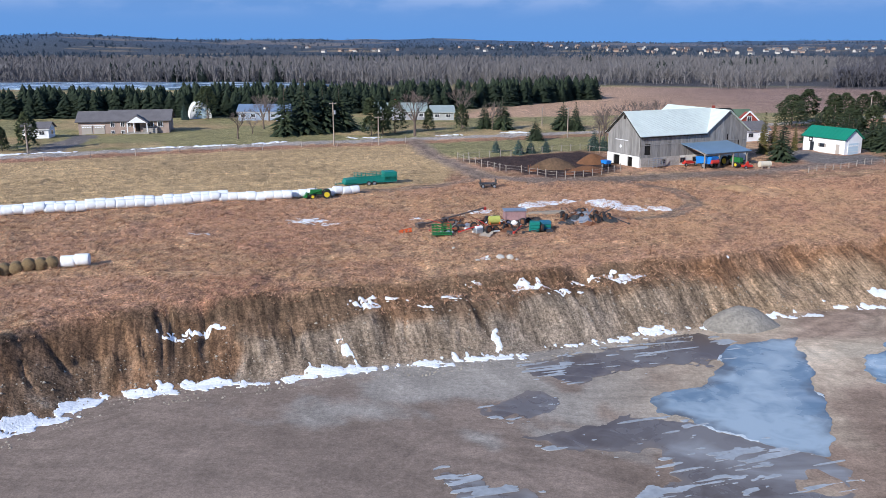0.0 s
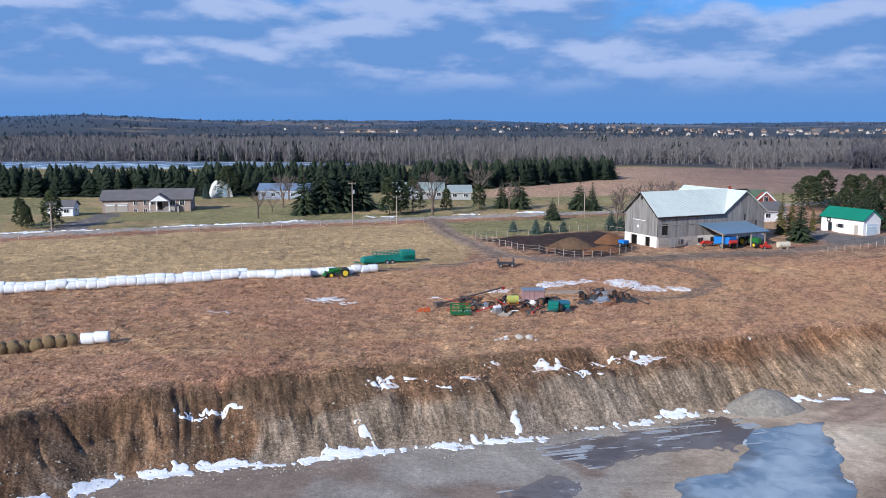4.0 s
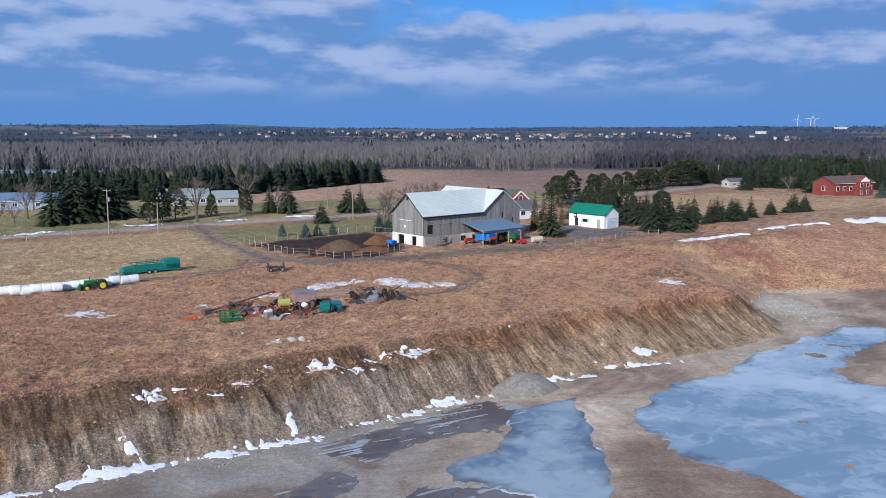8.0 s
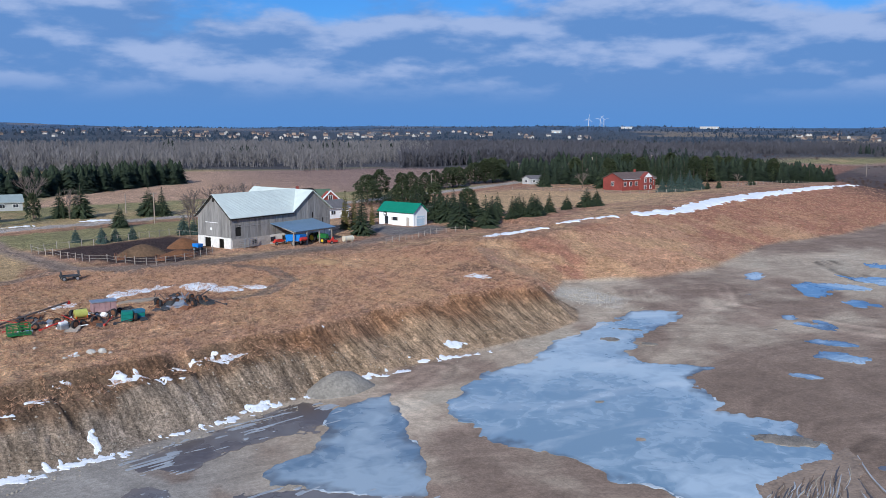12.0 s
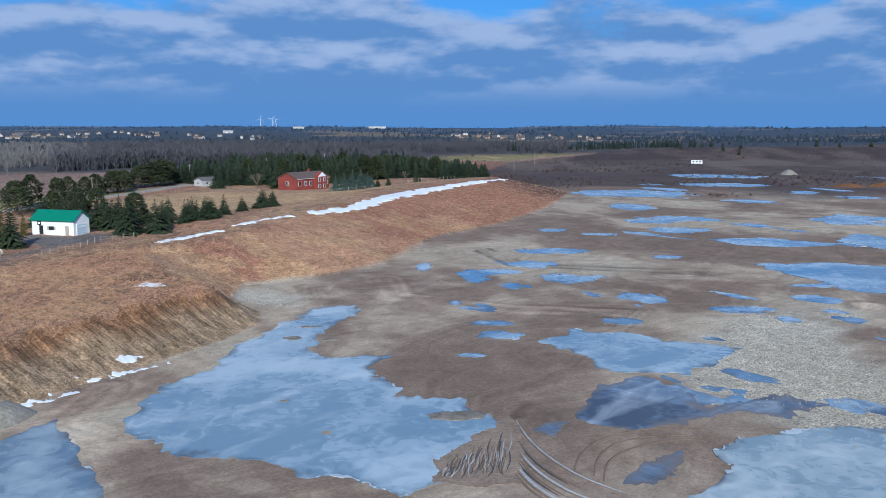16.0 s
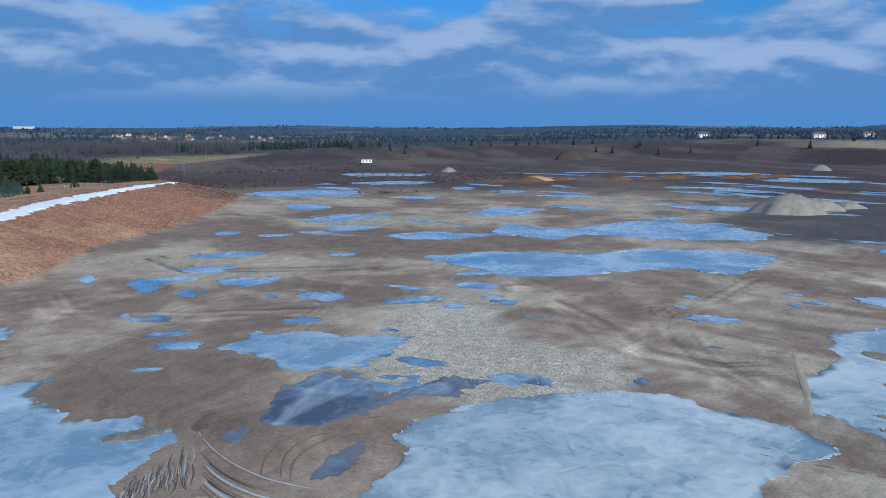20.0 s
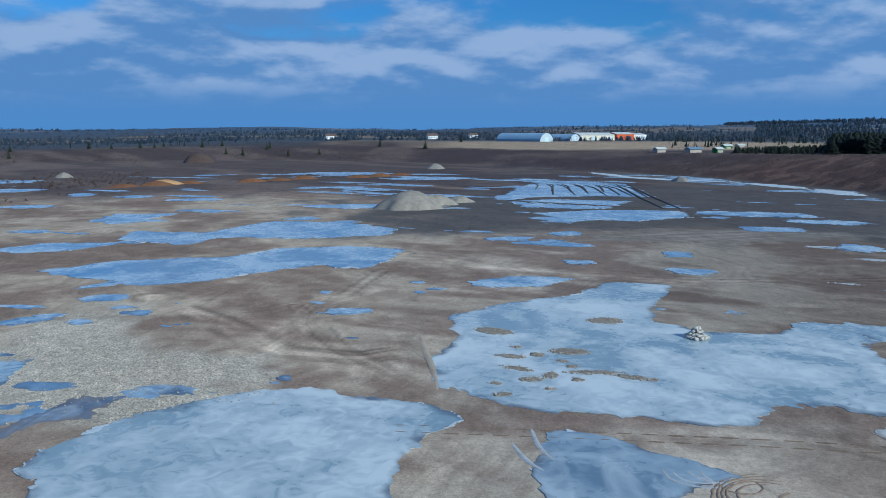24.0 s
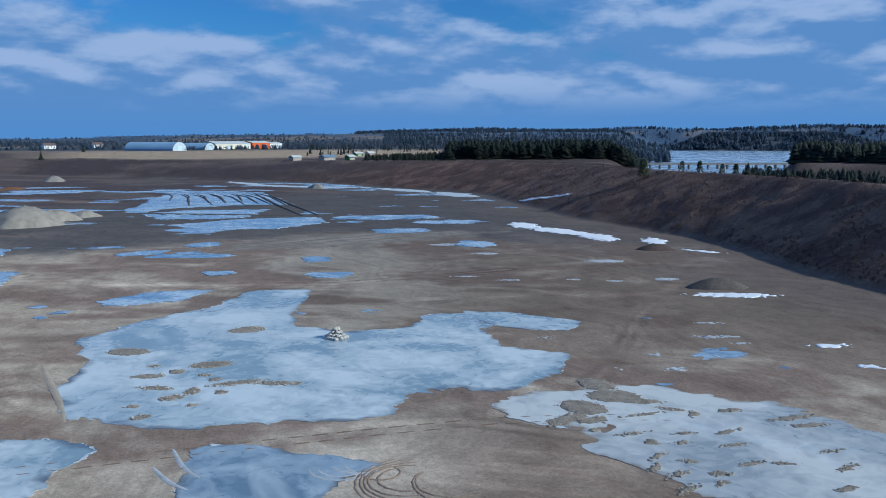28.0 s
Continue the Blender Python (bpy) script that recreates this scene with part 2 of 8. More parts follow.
def land_material():
    mat = bpy.data.materials.new("soil_and_grass")
    mat.use_nodes = True
    nt = mat.node_tree
    n, l = nt.nodes.new, nt.links.new
    b = nt.nodes["Principled BSDF"]
    b.inputs["Roughness"].default_value, b.inputs["Specular IOR Level"].default_value = 0.9, 0.15
    at, tc = n("ShaderNodeAttribute"), n("ShaderNodeTexCoord")
    at.attribute_name = "cover"
    prev = at.outputs["Color"]
    bare = n("ShaderNodeMath")
    bare.operation = "SUBTRACT"
    bare.inputs[0].default_value = 1.0
    l(at.outputs["Alpha"], bare.inputs[1])
    # grain follows how rough the cover is; smooth bare floor carries drawn-out scraper streaks instead
    warp, mp = n("ShaderNodeTexNoise"), n("ShaderNodeMapping")
    warp.inputs["Scale"].default_value, warp.inputs["Detail"].default_value = 0.035, 2
    l(tc.outputs["Object"], warp.inputs["Vector"])
    push = n("ShaderNodeVectorMath")
    push.operation = "MULTIPLY_ADD"
    push.inputs[1].default_value = (46, 46, 0)
    l(warp.outputs["Color"], push.inputs[0])
    l(tc.outputs["Object"], push.inputs[2])
    mp.inputs["Rotation"].default_value, mp.inputs["Scale"].default_value = (0, 0, 0.5), (0.12, 2.0, 1.0)
    l(push.outputs[0], mp.inputs["Vector"])
    fine = None
    for s, lo, hi, detail, gain, src in ((3.4, 0.3, 1.7, 7, at.outputs["Alpha"], tc.outputs["Object"]), (0.8, 0.7, 1.3, 6, at.outputs["Alpha"], tc.outputs["Object"]),
                                         (8.0, 0.55, 1.45, 5, at.outputs["Alpha"], tc.outputs["Object"]), (8.0, 0.86, 1.14, 4, 1.0, tc.outputs["Object"]), (0.3, 0.84, 1.16, 5, 1.0, tc.outputs["Object"]), (0.06, 0.86, 1.14, 5, 1.0, tc.outputs["Object"]),
                                         (0.27, 0.8, 1.2, 5, bare.outputs[0], mp.outputs[0]), (1.7, 0.8, 1.2, 6, bare.outputs[0], tc.outputs["Object"])):
        k, r, mx = n("ShaderNodeTexNoise"), n("ShaderNodeMapRange"), n("ShaderNodeMix")
        k.inputs["Scale"].default_value, k.inputs["Detail"].default_value = s, detail
        k.inputs["Roughness"].default_value = 0.62
        l(src, k.inputs["Vector"])
        r.inputs["From Min"].default_value, r.inputs["From Max"].default_value = 0.3, 0.7
        r.inputs["To Min"].default_value, r.inputs["To Max"].default_value = lo, hi
        l(k.outputs["Fac"], r.inputs["Value"])
        mx.data_type, mx.blend_type = "RGBA", "MULTIPLY"
        mx.inputs["Factor"].default_value = 1.0
        if not isinstance(gain, float):
            l(gain, mx.inputs["Factor"])
        l(prev, mx.inputs["A"])
        l(r.outputs[0], mx.inputs["B"])
        prev, fine = mx.outputs["Result"], fine or k.outputs["Fac"]
    # runs of wash down the cut bank, and the shade of narrow rills put into colour
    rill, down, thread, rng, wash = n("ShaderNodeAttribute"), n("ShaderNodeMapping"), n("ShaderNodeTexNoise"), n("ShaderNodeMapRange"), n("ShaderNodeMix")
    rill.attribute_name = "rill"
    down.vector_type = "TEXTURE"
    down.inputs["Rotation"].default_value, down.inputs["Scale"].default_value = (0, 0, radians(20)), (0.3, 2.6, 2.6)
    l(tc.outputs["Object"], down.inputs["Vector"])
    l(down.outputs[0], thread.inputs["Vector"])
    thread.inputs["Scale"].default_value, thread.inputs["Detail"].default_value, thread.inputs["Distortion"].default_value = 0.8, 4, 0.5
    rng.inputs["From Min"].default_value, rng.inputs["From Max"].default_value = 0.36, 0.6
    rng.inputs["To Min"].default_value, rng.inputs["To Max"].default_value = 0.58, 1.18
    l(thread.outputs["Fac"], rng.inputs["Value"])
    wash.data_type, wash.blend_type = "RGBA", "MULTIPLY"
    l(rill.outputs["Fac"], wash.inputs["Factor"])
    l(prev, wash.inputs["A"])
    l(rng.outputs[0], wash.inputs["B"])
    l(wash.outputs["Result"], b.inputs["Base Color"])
    bp = n("ShaderNodeBump")
    bp.inputs["Strength"].default_value, bp.inputs["Distance"].default_value = 0.6, 0.25
    l(fine, bp.inputs["Height"])
    l(at.outputs["Alpha"], bp.inputs["Strength"])
    l(bp.outputs[0], b.inputs["Normal"])
    return mat


def ice_material(name, white, blue, rough, cracks=0.5, shore=(0.20, 0.165, 0.14)):
    mat = bpy.data.materials.new(name)
    mat.use_nodes = True
    nt = mat.node_tree
    n, l = nt.nodes.new, nt.links.new
    b = nt.nodes["Principled BSDF"]
    b.inputs["IOR"].default_value, b.inputs["Specular IOR Level"].default_value = 1.31, 0.5
    tc, n1, n2, add = n("ShaderNodeTexCoord"), n("ShaderNodeTexNoise"), n("ShaderNodeTexNoise"), n("ShaderNodeMath")
    for k, s, dist in ((n1, 0.06, 1.0), (n2, 0.45, 1.4)):
        k.inputs["Scale"].default_value, k.inputs["Detail"].default_value, k.inputs["Distortion"].default_value = s, 6, dist
        l(tc.outputs["Object"], k.inputs["Vector"])
    add.operation = "MULTIPLY_ADD"
    add.inputs[1].default_value = 0.45
    l(n2.outputs["Fac"], add.inputs[0])
    l(n1.outputs["Fac"], add.inputs[2])
    r = n("ShaderNodeMapRange")
    r.inputs["From Min"].default_value, r.inputs["From Max"].default_value = 0.61, 0.86
    l(add.outputs[0], r.inputs["Value"])
    mx = n("ShaderNodeMix")
    mx.data_type = "RGBA"
    mx.inputs["A"].default_value, mx.inputs["B"].default_value = (*blue, 1), (*white, 1)
    l(r.outputs[0], mx.inputs["Factor"])
    # wind-drawn white streaks and scratches
    mp, n3, thin, top = n("ShaderNodeMapping"), n("ShaderNodeTexNoise"), n("ShaderNodeMapRange"), n("ShaderNodeMix")
    mp.inputs["Rotation"].default_value, mp.inputs["Scale"].default_value = (0, 0, 0.7), (0.45, 1.3, 1.0)
    l(tc.outputs["Object"], mp.inputs["Vector"])
    l(mp.outputs[0], n3.inputs["Vector"])
    n3.inputs["Scale"].default_value, n3.inputs["Detail"].default_value, n3.inputs["Distortion"].default_value = 0.16, 7, 1.1
    thin.inputs["From Min"].default_value, thin.inputs["From Max"].default_value, thin.inputs["To Max"].default_value = 0.53, 0.72, cracks
    l(n3.outputs["Fac"], thin.inputs["Value"])
    top.data_type = "RGBA"
    top.inputs["B"].default_value = (0.66, 0.71, 0.74, 1)
    l(thin.outputs[0], top.inputs["Factor"])
    l(mx.outputs["Result"], top.inputs["A"])
    margin, ragged, edge, rim = n("ShaderNodeAttribute"), n("ShaderNodeTexNoise"), n("ShaderNodeMapRange"), n("ShaderNodeMix")
    margin.attribute_name = "depth"
    ragged.inputs["Scale"].default_value, ragged.inputs["Detail"].default_value = 0.2, 9
    l(tc.outputs["Object"], ragged.inputs["Vector"])
    reach = n("ShaderNodeMath")
    reach.operation = "MULTIPLY_ADD"
    reach.inputs[1].default_value = 6.0
    l(ragged.outputs["Fac"], reach.inputs[0])
    l(margin.outputs["Fac"], reach.inputs[2])
    edge.interpolation_type = "SMOOTHSTEP"
    edge.inputs["From Min"].default_value, edge.inputs["From Max"].default_value = 2.1, 4.0
    l(reach.outputs[0], edge.inputs["Value"])
    rim.data_type = "RGBA"
    rim.inputs["A"].default_value = (*shore, 1)
    l(edge.outputs[0], rim.inputs["Factor"])
    l(top.outputs["Result"], rim.inputs["B"])
    l(rim.outputs["Result"], b.inputs["Base Color"])
    rr = n("ShaderNodeMapRange")
    rr.inputs["To Min"].default_value, rr.inputs["To Max"].default_value = rough * 0.6, rough * 1.4
    l(r.outputs[0], rr.inputs["Value"])
    l(rr.outputs[0], b.inputs["Roughness"])
    bp = n("ShaderNodeBump")
    bp.inputs["Strength"].default_value, bp.inputs["Distance"].default_value = 0.15, 0.03
    l(n2.outputs["Fac"], bp.inputs["Height"])
    l(bp.outputs[0], b.inputs["Normal"])
    return mat


LAND = land_material()
ICE = ice_material("white_ice", (0.60, 0.655, 0.67), (0.26, 0.345, 0.39), 0.34, 0.4, (0.125, 0.155, 0.19))
WET_ICE = ice_material("clear_ice", (0.20, 0.185, 0.18), (0.115, 0.092, 0.08), 0.3, 0.3)
CREAM_ICE = ice_material("cream_ice", (0.58, 0.59, 0.57), (0.30, 0.33, 0.345), 0.4, 0.4, (0.23, 0.20, 0.17))
POND_ICE = ice_material("pale_blue_ice", (0.47, 0.57, 0.64), (0.215, 0.315, 0.40), 0.32, 0.4, (0.115, 0.145, 0.18))
CLOUDY_ICE = ice_material("cloudy_ice", (0.36, 0.44, 0.50), (0.15, 0.22, 0.29), 0.3, 0.45, (0.11, 0.12, 0.135))
FLAKE_ICE = material("broken_ice", (0.36, 0.38, 0.40), 0.5, vary=0.3, scale=2, bump=0.3)
RIM_ICE = material("shore_ice", (0.52, 0.57, 0.60), 0.5, vary=0.3, scale=1.5, bump=0.3)
DARK_ICE = ice_material("dark_blue_ice", (0.22, 0.28, 0.36), (0.075, 0.085, 0.11), 0.2, 0.45)
BLUE_ICE = ice_material("blue_ice", (0.42, 0.53, 0.62), (0.165, 0.265, 0.375), 0.22, 0.55, (0.10, 0.14, 0.20))
THIN_SNOW = material("thin_snow", (0.46, 0.47, 0.48), 0.7, vary=0.3, scale=3.0, bump=0.5)
SNOW = material("snow", (0.80, 0.82, 0.85), 0.75, vary=0.1, scale=5.0, bump=0.6)


# ---------------------------------------------------------------- ground
GRASS, STRAW, RUST = (0.48, 0.275, 0.168), (0.53, 0.34, 0.185), (0.36, 0.175, 0.112)
SAND, GRAVEL = (0.455, 0.36, 0.265), (0.55, 0.475, 0.37)
SCRUB_SHADED = (0.076, 0.056, 0.053)
STUBBLE, LAWN, FOREST_FLOOR, FARFIELD = (0.49, 0.335, 0.175), (0.27, 0.235, 0.11), (0.085, 0.08, 0.085), (0.50, 0.315, 0.205)
ASPHALT, YARD, TRACK, GRIT = (0.19, 0.165, 0.15), (0.06, 0.038, 0.032), (0.22, 0.16, 0.12), (0.42, 0.36, 0.31)
ROAD = [(-140, 136), (-91, 162.5), (-67, 175.5), (-35, 189.3), (-10.6, 198), (25, 212), (72, 229), (121, 259), (180, 299), (260, 345), (420, 430)]
FARM_LANE = [(-11.5, 196), (-7, 172), (-2, 157), (4, 141), (12, 138), (24, 139), (37, 144), (52, 148), (62, 154), (72, 163), (78, 166)]
TRACKS = [(4, 141), (-4, 131), (-12, 127), (-22, 125)]
LANE_LOOP = [(24, 139), (33, 128), (33, 117), (27, 108), (18, 106)]
FIELD = [(-140, 110), (-60, 113), (-34, 122), (-16, 128), (-3, 134), (-1, 150), (-8, 178), (-13, 190), (-40, 181), (-75, 164), (-95, 152), (-140, 126)]
YARD_PLAN = [(-0.6, 162), (5, 153), (8, 148.5), (14.5, 140.5), (22, 141.5), (29, 152), (28, 170), (24.4, 176.8), (11.9, 169)]
LAWN_PLAN = [(-11, 192), (-5, 172), (0, 164), (12, 170), (25, 178), (36, 178), (44, 190), (52, 216), (25, 207)]
MEADOW = [(96, 190), (150, 196), (230, 225), (190, 226), (176, 244), (158, 264), (120, 240), (92, 212)]


# haul ways over the pit floor: half width and line
WAYS = [
    (1.6, [(62.5, 44.5), (85, 51.6), (128, 63.7), (182, 78)]), (7.0, [(141, 36), (121, 21), (103.5, 10), (100, 0), (104, -9)]),
    (2.2, [(110.5, -6.5), (82, -8.5), (73.9, -13), (75, -26), (69, -43), (60.5, -50), (48, -62)]), (2.5, [(71, -60), (79.5, -71), (99, -92), (120.5, -120)]),
    (4.0, [(101, 15), (126, 7), (190, -8)]), (3.0, [(132, 11), (105, 2.6), (90, -6)]), (5.0, [(150, 70), (135, 100), (150, 125), (200, 140)]),
    (5.0, [(110, 60), (100, 75), (95, 95), (105, 108)]), (6.0, [(64, -18), (62, -34), (52, -46)]), (3.5, [(130, -60), (122, -90), (110, -110)]),
    (4.0, [(30, 52), (33, 64), (31, 74), (40, 82)]), (5.0, [(170, -20), (150, -60), (150, -100)]), (3.0, [(-28, 52), (-12, 57), (5, 51), (20, 40)]),
]


def cover(x, y, z):
    d, width, crest = pit_shape(x, y)
    s = d / width
    r, az = np.hypot(x, y), np.degrees(np.arctan2(x, y))
    col = lambda c: np.array(c)[None, :]  # noqa: E731
    mix = lambda a, b, f: a + (b - a) * f[:, None]  # noqa: E731
    # floor of the pit
    wx, wy = x + 34 * (fbm(x, y, 40, 2, 54) - 0.5), y + 34 * (fbm(x, y, 40, 2, 55) - 0.5)
    c1 = fbm(wx * 0.9 + wy * 0.3, (wy - wx * 0.3) * 1.25, 34, 6, 51)
    c2 = fbm(x, y, 5, 4, 52)
    c3 = fbm(wx * 0.5 + wy * 0.86, (wy * 0.5 - wx * 0.86) * 2.4, 12, 5, 53)
    c4 = fbm(x, y, 1.6, 3, 56)
    tone = c1 * 0.58 + c2 * 0.14 + c3 * 0.22 + c4 * 0.06
    out = mix(col((0.275, 0.197, 0.147)), col(SAND), smooth(0.44, 0.58, tone))
    out = mix(out, col((0.185, 0.128, 0.092)), smooth(0.45, 0.37, tone) * 0.45)
    out = mix(out, col((0.50, 0.425, 0.325)), smooth(0.57, 0.66, tone) * 0.6)
    grain = np.full(x.shape, 0.14)
    out = mix(out, mix(col((0.235, 0.183, 0.15)), col((0.305, 0.28, 0.25)), smooth(0.42, 0.52, tone + (c3 - 0.5) * 0.3)), smooth(25, 5, x) * (y > -20) * 0.85)
    out = mix(out, mix(col((0.225, 0.165, 0.13)), col((0.45, 0.38, 0.30)), smooth(0.42, 0.56, tone)), smooth(84, 108, az) * 0.8)
    out = mix(out, col((0.165, 0.112, 0.083)), smooth(112, 128, az) * smooth(0.44, 0.54, c1) * 0.7)
    # cloud shade over the east floor, put into the colour as a darker tone
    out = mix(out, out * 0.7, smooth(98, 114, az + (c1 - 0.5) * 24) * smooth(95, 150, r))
    # haul ways: many wheel tracks side by side, here and there wiped out
    for k, way in enumerate(WAYS):
        q = np.where((np.abs(x - 105) < 110) & (np.abs(y + 10) < 130))[0]
        d0, al = line_dist(x[q], y[q], way[1])
        half = way[0]
        side = d0 + (fbm(x[q], y[q], 9, 2, 160 + k) - 0.5) * 1.2
        lines = value_noise(side / 0.7, al * 0.6, 140 + k) * 0.6 + value_noise(side / 1.5, al * 0.4, 150 + k) * 0.4
        mark = smooth(half, half * 0.55, d0) * smooth(0.3, 0.6, fbm(x[q], y[q], 8, 3, 170 + k))
        out[q] = out[q] * (1 + mark * (lines - 0.5) * 1.5)[:, None]
    # wet mud, and cloud shade painted in with the same dark tone
    wet = np.exp(-(((x - 345) / 85) ** 2 + ((y + 115) / 75) ** 2)) + 0.8 * np.exp(-(((x - 250) / 120) ** 2 + ((y + 155) / 45) ** 2)) + 0.8 * np.exp(-(((x - 285) / 60) ** 2 + ((y + 40) / 38) ** 2))
    out = mix(out, col((0.125, 0.108, 0.10)), smooth(0.25, 0.6, wet + (c1 - 0.5) * 0.7) * 0.8)
    # cloud shade on the far floor, painted as dark grey ground
    cloud_shade = smooth(86, 94, az + (c1 - 0.5) * 30) * smooth(138, 126, az) * smooth(215, 270, r + (c1 - 0.5) * 110 + (c3 - 0.5) * 40)
    out = mix(out, col((0.092, 0.082, 0.078)), cloud_shade * 0.85)
    # the bank's shade and dark debris at its foot, painted as one tone
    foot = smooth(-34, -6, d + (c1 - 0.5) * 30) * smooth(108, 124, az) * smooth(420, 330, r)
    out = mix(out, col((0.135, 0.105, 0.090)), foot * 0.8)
    g = np.exp(-(((x - 92) / 16) ** 2 + ((y - 24) / 17) ** 2)) + np.exp(-(((x - 116) / 20) ** 2 + ((y - 40) / 9) ** 2)) * 0.9
    ribbed_bed = np.exp(-(((x - 218) / 16) ** 2 + ((y + 92) / 50) ** 2))
    g = smooth(0.25, 0.7, g + (c2 - 0.5) * 0.8)
    out = mix(out, col(GRAVEL), g)
    ribs = value_noise((x + 0.3 * y) / 1.6, y / 14, 75)
    out = mix(out, mix(col((0.155, 0.135, 0.115)), col((0.33, 0.285, 0.235)), ribs), smooth(0.3, 0.7, ribbed_bed + (c2 - 0.5) * 0.6) * 0.85)
    grain = np.maximum(grain, g * 0.9)
    # far scrub and mud, their colours darkened to hold the cloud shade
    shaded_mud = mix(col(SCRUB_SHADED), col((0.135, 0.098, 0.085)), smooth(0.52, 0.66, fbm(x * 0.6 - y * 0.8, (x * 0.8 + y * 0.6) * 0.35, 30, 5, 57)))
    out = mix(out, shaded_mud, smooth(345, 420, r + (c1 - 0.5) * 130) * smooth(116, 100, az + (c1 - 0.5) * 50) * 0.9)
    # banks: gravel below, soil above
    slump = np.exp(-(((x - 80) / 6) ** 2 + ((y - 110) / 9) ** 2))
    out = mix(out, col((0.5, 0.45, 0.38)), smooth(0.3, 0.8, slump + (c2 - 0.5) * 0.8))
    steep = smooth(14, 10, width)
    uneven = fbm(x, y, 4, 4, 61) - 0.5
    level = s + uneven * 0.35 + smooth(-8, -26, x) * (0.45 + uneven * 0.9)
    bank = mix(col((0.27, 0.212, 0.16)), col((0.17, 0.098, 0.056)), smooth(0.42, 0.58, level))
    bank = mix(bank, col((0.21, 0.15, 0.10)), smooth(0.45, 0.6, c2) * 0.4)
    ochre = mix(col((0.36, 0.245, 0.15)), col((0.25, 0.13, 0.068)), smooth(0.5, 0.85, s + uneven * 0.5))
    bank = mix(bank, ochre, smooth(10, 32, x + uneven * 20) * 0.85)
    soft = mix(col(GRASS), col(RUST), smooth(0.47, 0.68, fbm(x, y, 22, 4, 62) + smooth(190, 290, r) * 0.25))
    soft = mix(soft, col(STRAW), smooth(0.48, 0.64, fbm(x, y, 8, 4, 58)) * smooth(290, 200, r) * 0.6)
    soft = mix(soft, shaded_mud, smooth(48, 56, az) * smooth(300, 360, r))
    brush = mix(col((0.105, 0.062, 0.050)), col((0.175, 0.108, 0.08)), smooth(0.42, 0.62, fbm(x, y, 6, 5, 59)))
    soft = mix(soft, brush, smooth(80, 95, az) * (1 - smooth(520, 620, r)))
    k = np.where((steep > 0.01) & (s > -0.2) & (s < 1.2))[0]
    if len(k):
        # the runnels' shade is painted in: darker soil colour along each cut
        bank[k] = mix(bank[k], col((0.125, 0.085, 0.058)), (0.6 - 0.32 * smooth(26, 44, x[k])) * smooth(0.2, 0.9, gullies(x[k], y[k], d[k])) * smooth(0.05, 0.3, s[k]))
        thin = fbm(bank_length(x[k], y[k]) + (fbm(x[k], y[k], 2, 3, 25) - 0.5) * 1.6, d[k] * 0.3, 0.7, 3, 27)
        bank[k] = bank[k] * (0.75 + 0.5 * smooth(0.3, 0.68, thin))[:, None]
    # shadow beneath the sod edge, painted as a dark band at the crest
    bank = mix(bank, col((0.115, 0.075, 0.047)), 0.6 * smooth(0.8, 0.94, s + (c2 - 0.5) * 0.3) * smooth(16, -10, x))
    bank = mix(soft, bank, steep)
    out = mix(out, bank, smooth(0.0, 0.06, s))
    grain = np.maximum(grain, smooth(-0.1, 0.1, s) * (1 - 0.3 * steep * smooth(1.05, 0.9, s)))
    # upper ground
    up = mix(col(GRASS), col(RUST), smooth(0.45, 0.7, fbm(x, y, 18, 4, 63)) * 0.6)
    up = mix(up, col(STRAW), smooth(0.45, 0.65, fbm(x, y, 9, 4, 64)) * 0.7)
    # soil between the tussocks, with the shade of the hollows painted in
    up = mix(up, col((0.20, 0.118, 0.082)), 0.6 * smooth(0.52, 0.36, fbm(x, y, 1.3, 2, 33)))
    up = mix(up, shaded_mud, np.maximum(smooth(75, 95, az), smooth(48, 58, az) * smooth(330, 400, r)))
    up = mix(up, col((0.40, 0.30, 0.205)), smooth(90, 96, az) * smooth(700, 800, r) * smooth(121, 117, az))
    out = mix(out, up, smooth(0.92, 1.08, s + (fbm(x, y, 2.5, 3, 65) - 0.5) * 0.25))
    # ploughed field behind the bales, lawns, fields, woods, lanes
    near = r < 520
    q = np.where(near)[0]
    qx, qy = x[q], y[q]
    jit = (fbm(qx, qy, 3.0, 3, 66) - 0.5) * 2.4

    def zone(c, pts, soft=1.2):
        d0, _ = line_dist(qx, qy, pts + [pts[0]])
        d0 = np.where(inside(qx, qy, pts), d0, -d0)
        out[q] = mix(out[q], col(c), smooth(-soft, soft, d0 + jit))

    def lane(c, pts, half, soft=0.6, gain=1.0):
        d0, _ = line_dist(qx, qy, pts)
        out[q] = mix(out[q], col(c), gain * smooth(half + soft, half - soft, d0 + jit * 0.4))

    side, _ = line_dist(x, y, ROAD)
    past = (y > np.interp(x, [p[0] for p in ROAD], [p[1] for p in ROAD])) & (az < 58)
    out = mix(out, mix(col(LAWN), col(STRAW), smooth(0.5, 0.7, fbm(x, y, 14, 4, 67)) * 0.5), past * 1.0)
    tilled = past * smooth(252, 258, y - 0.22 * x) * smooth(-12, 0, x - (y - 255) * 0.28) * smooth(450, 430, y)
    out = mix(out, mix(col(FARFIELD), col((0.31, 0.20, 0.155)), smooth(40, 130, x)), tilled)
    woods = smooth(440, 480, r + (fbm(x, y, 60, 3, 68) - 0.5) * 80) * smooth(66, 56, az + (fbm(x, y, 90, 3, 69) - 0.5) * 16) * smooth(40, 80, d)
    out = mix(out, col(FOREST_FLOOR), woods)
    zone(STUBBLE, FIELD)
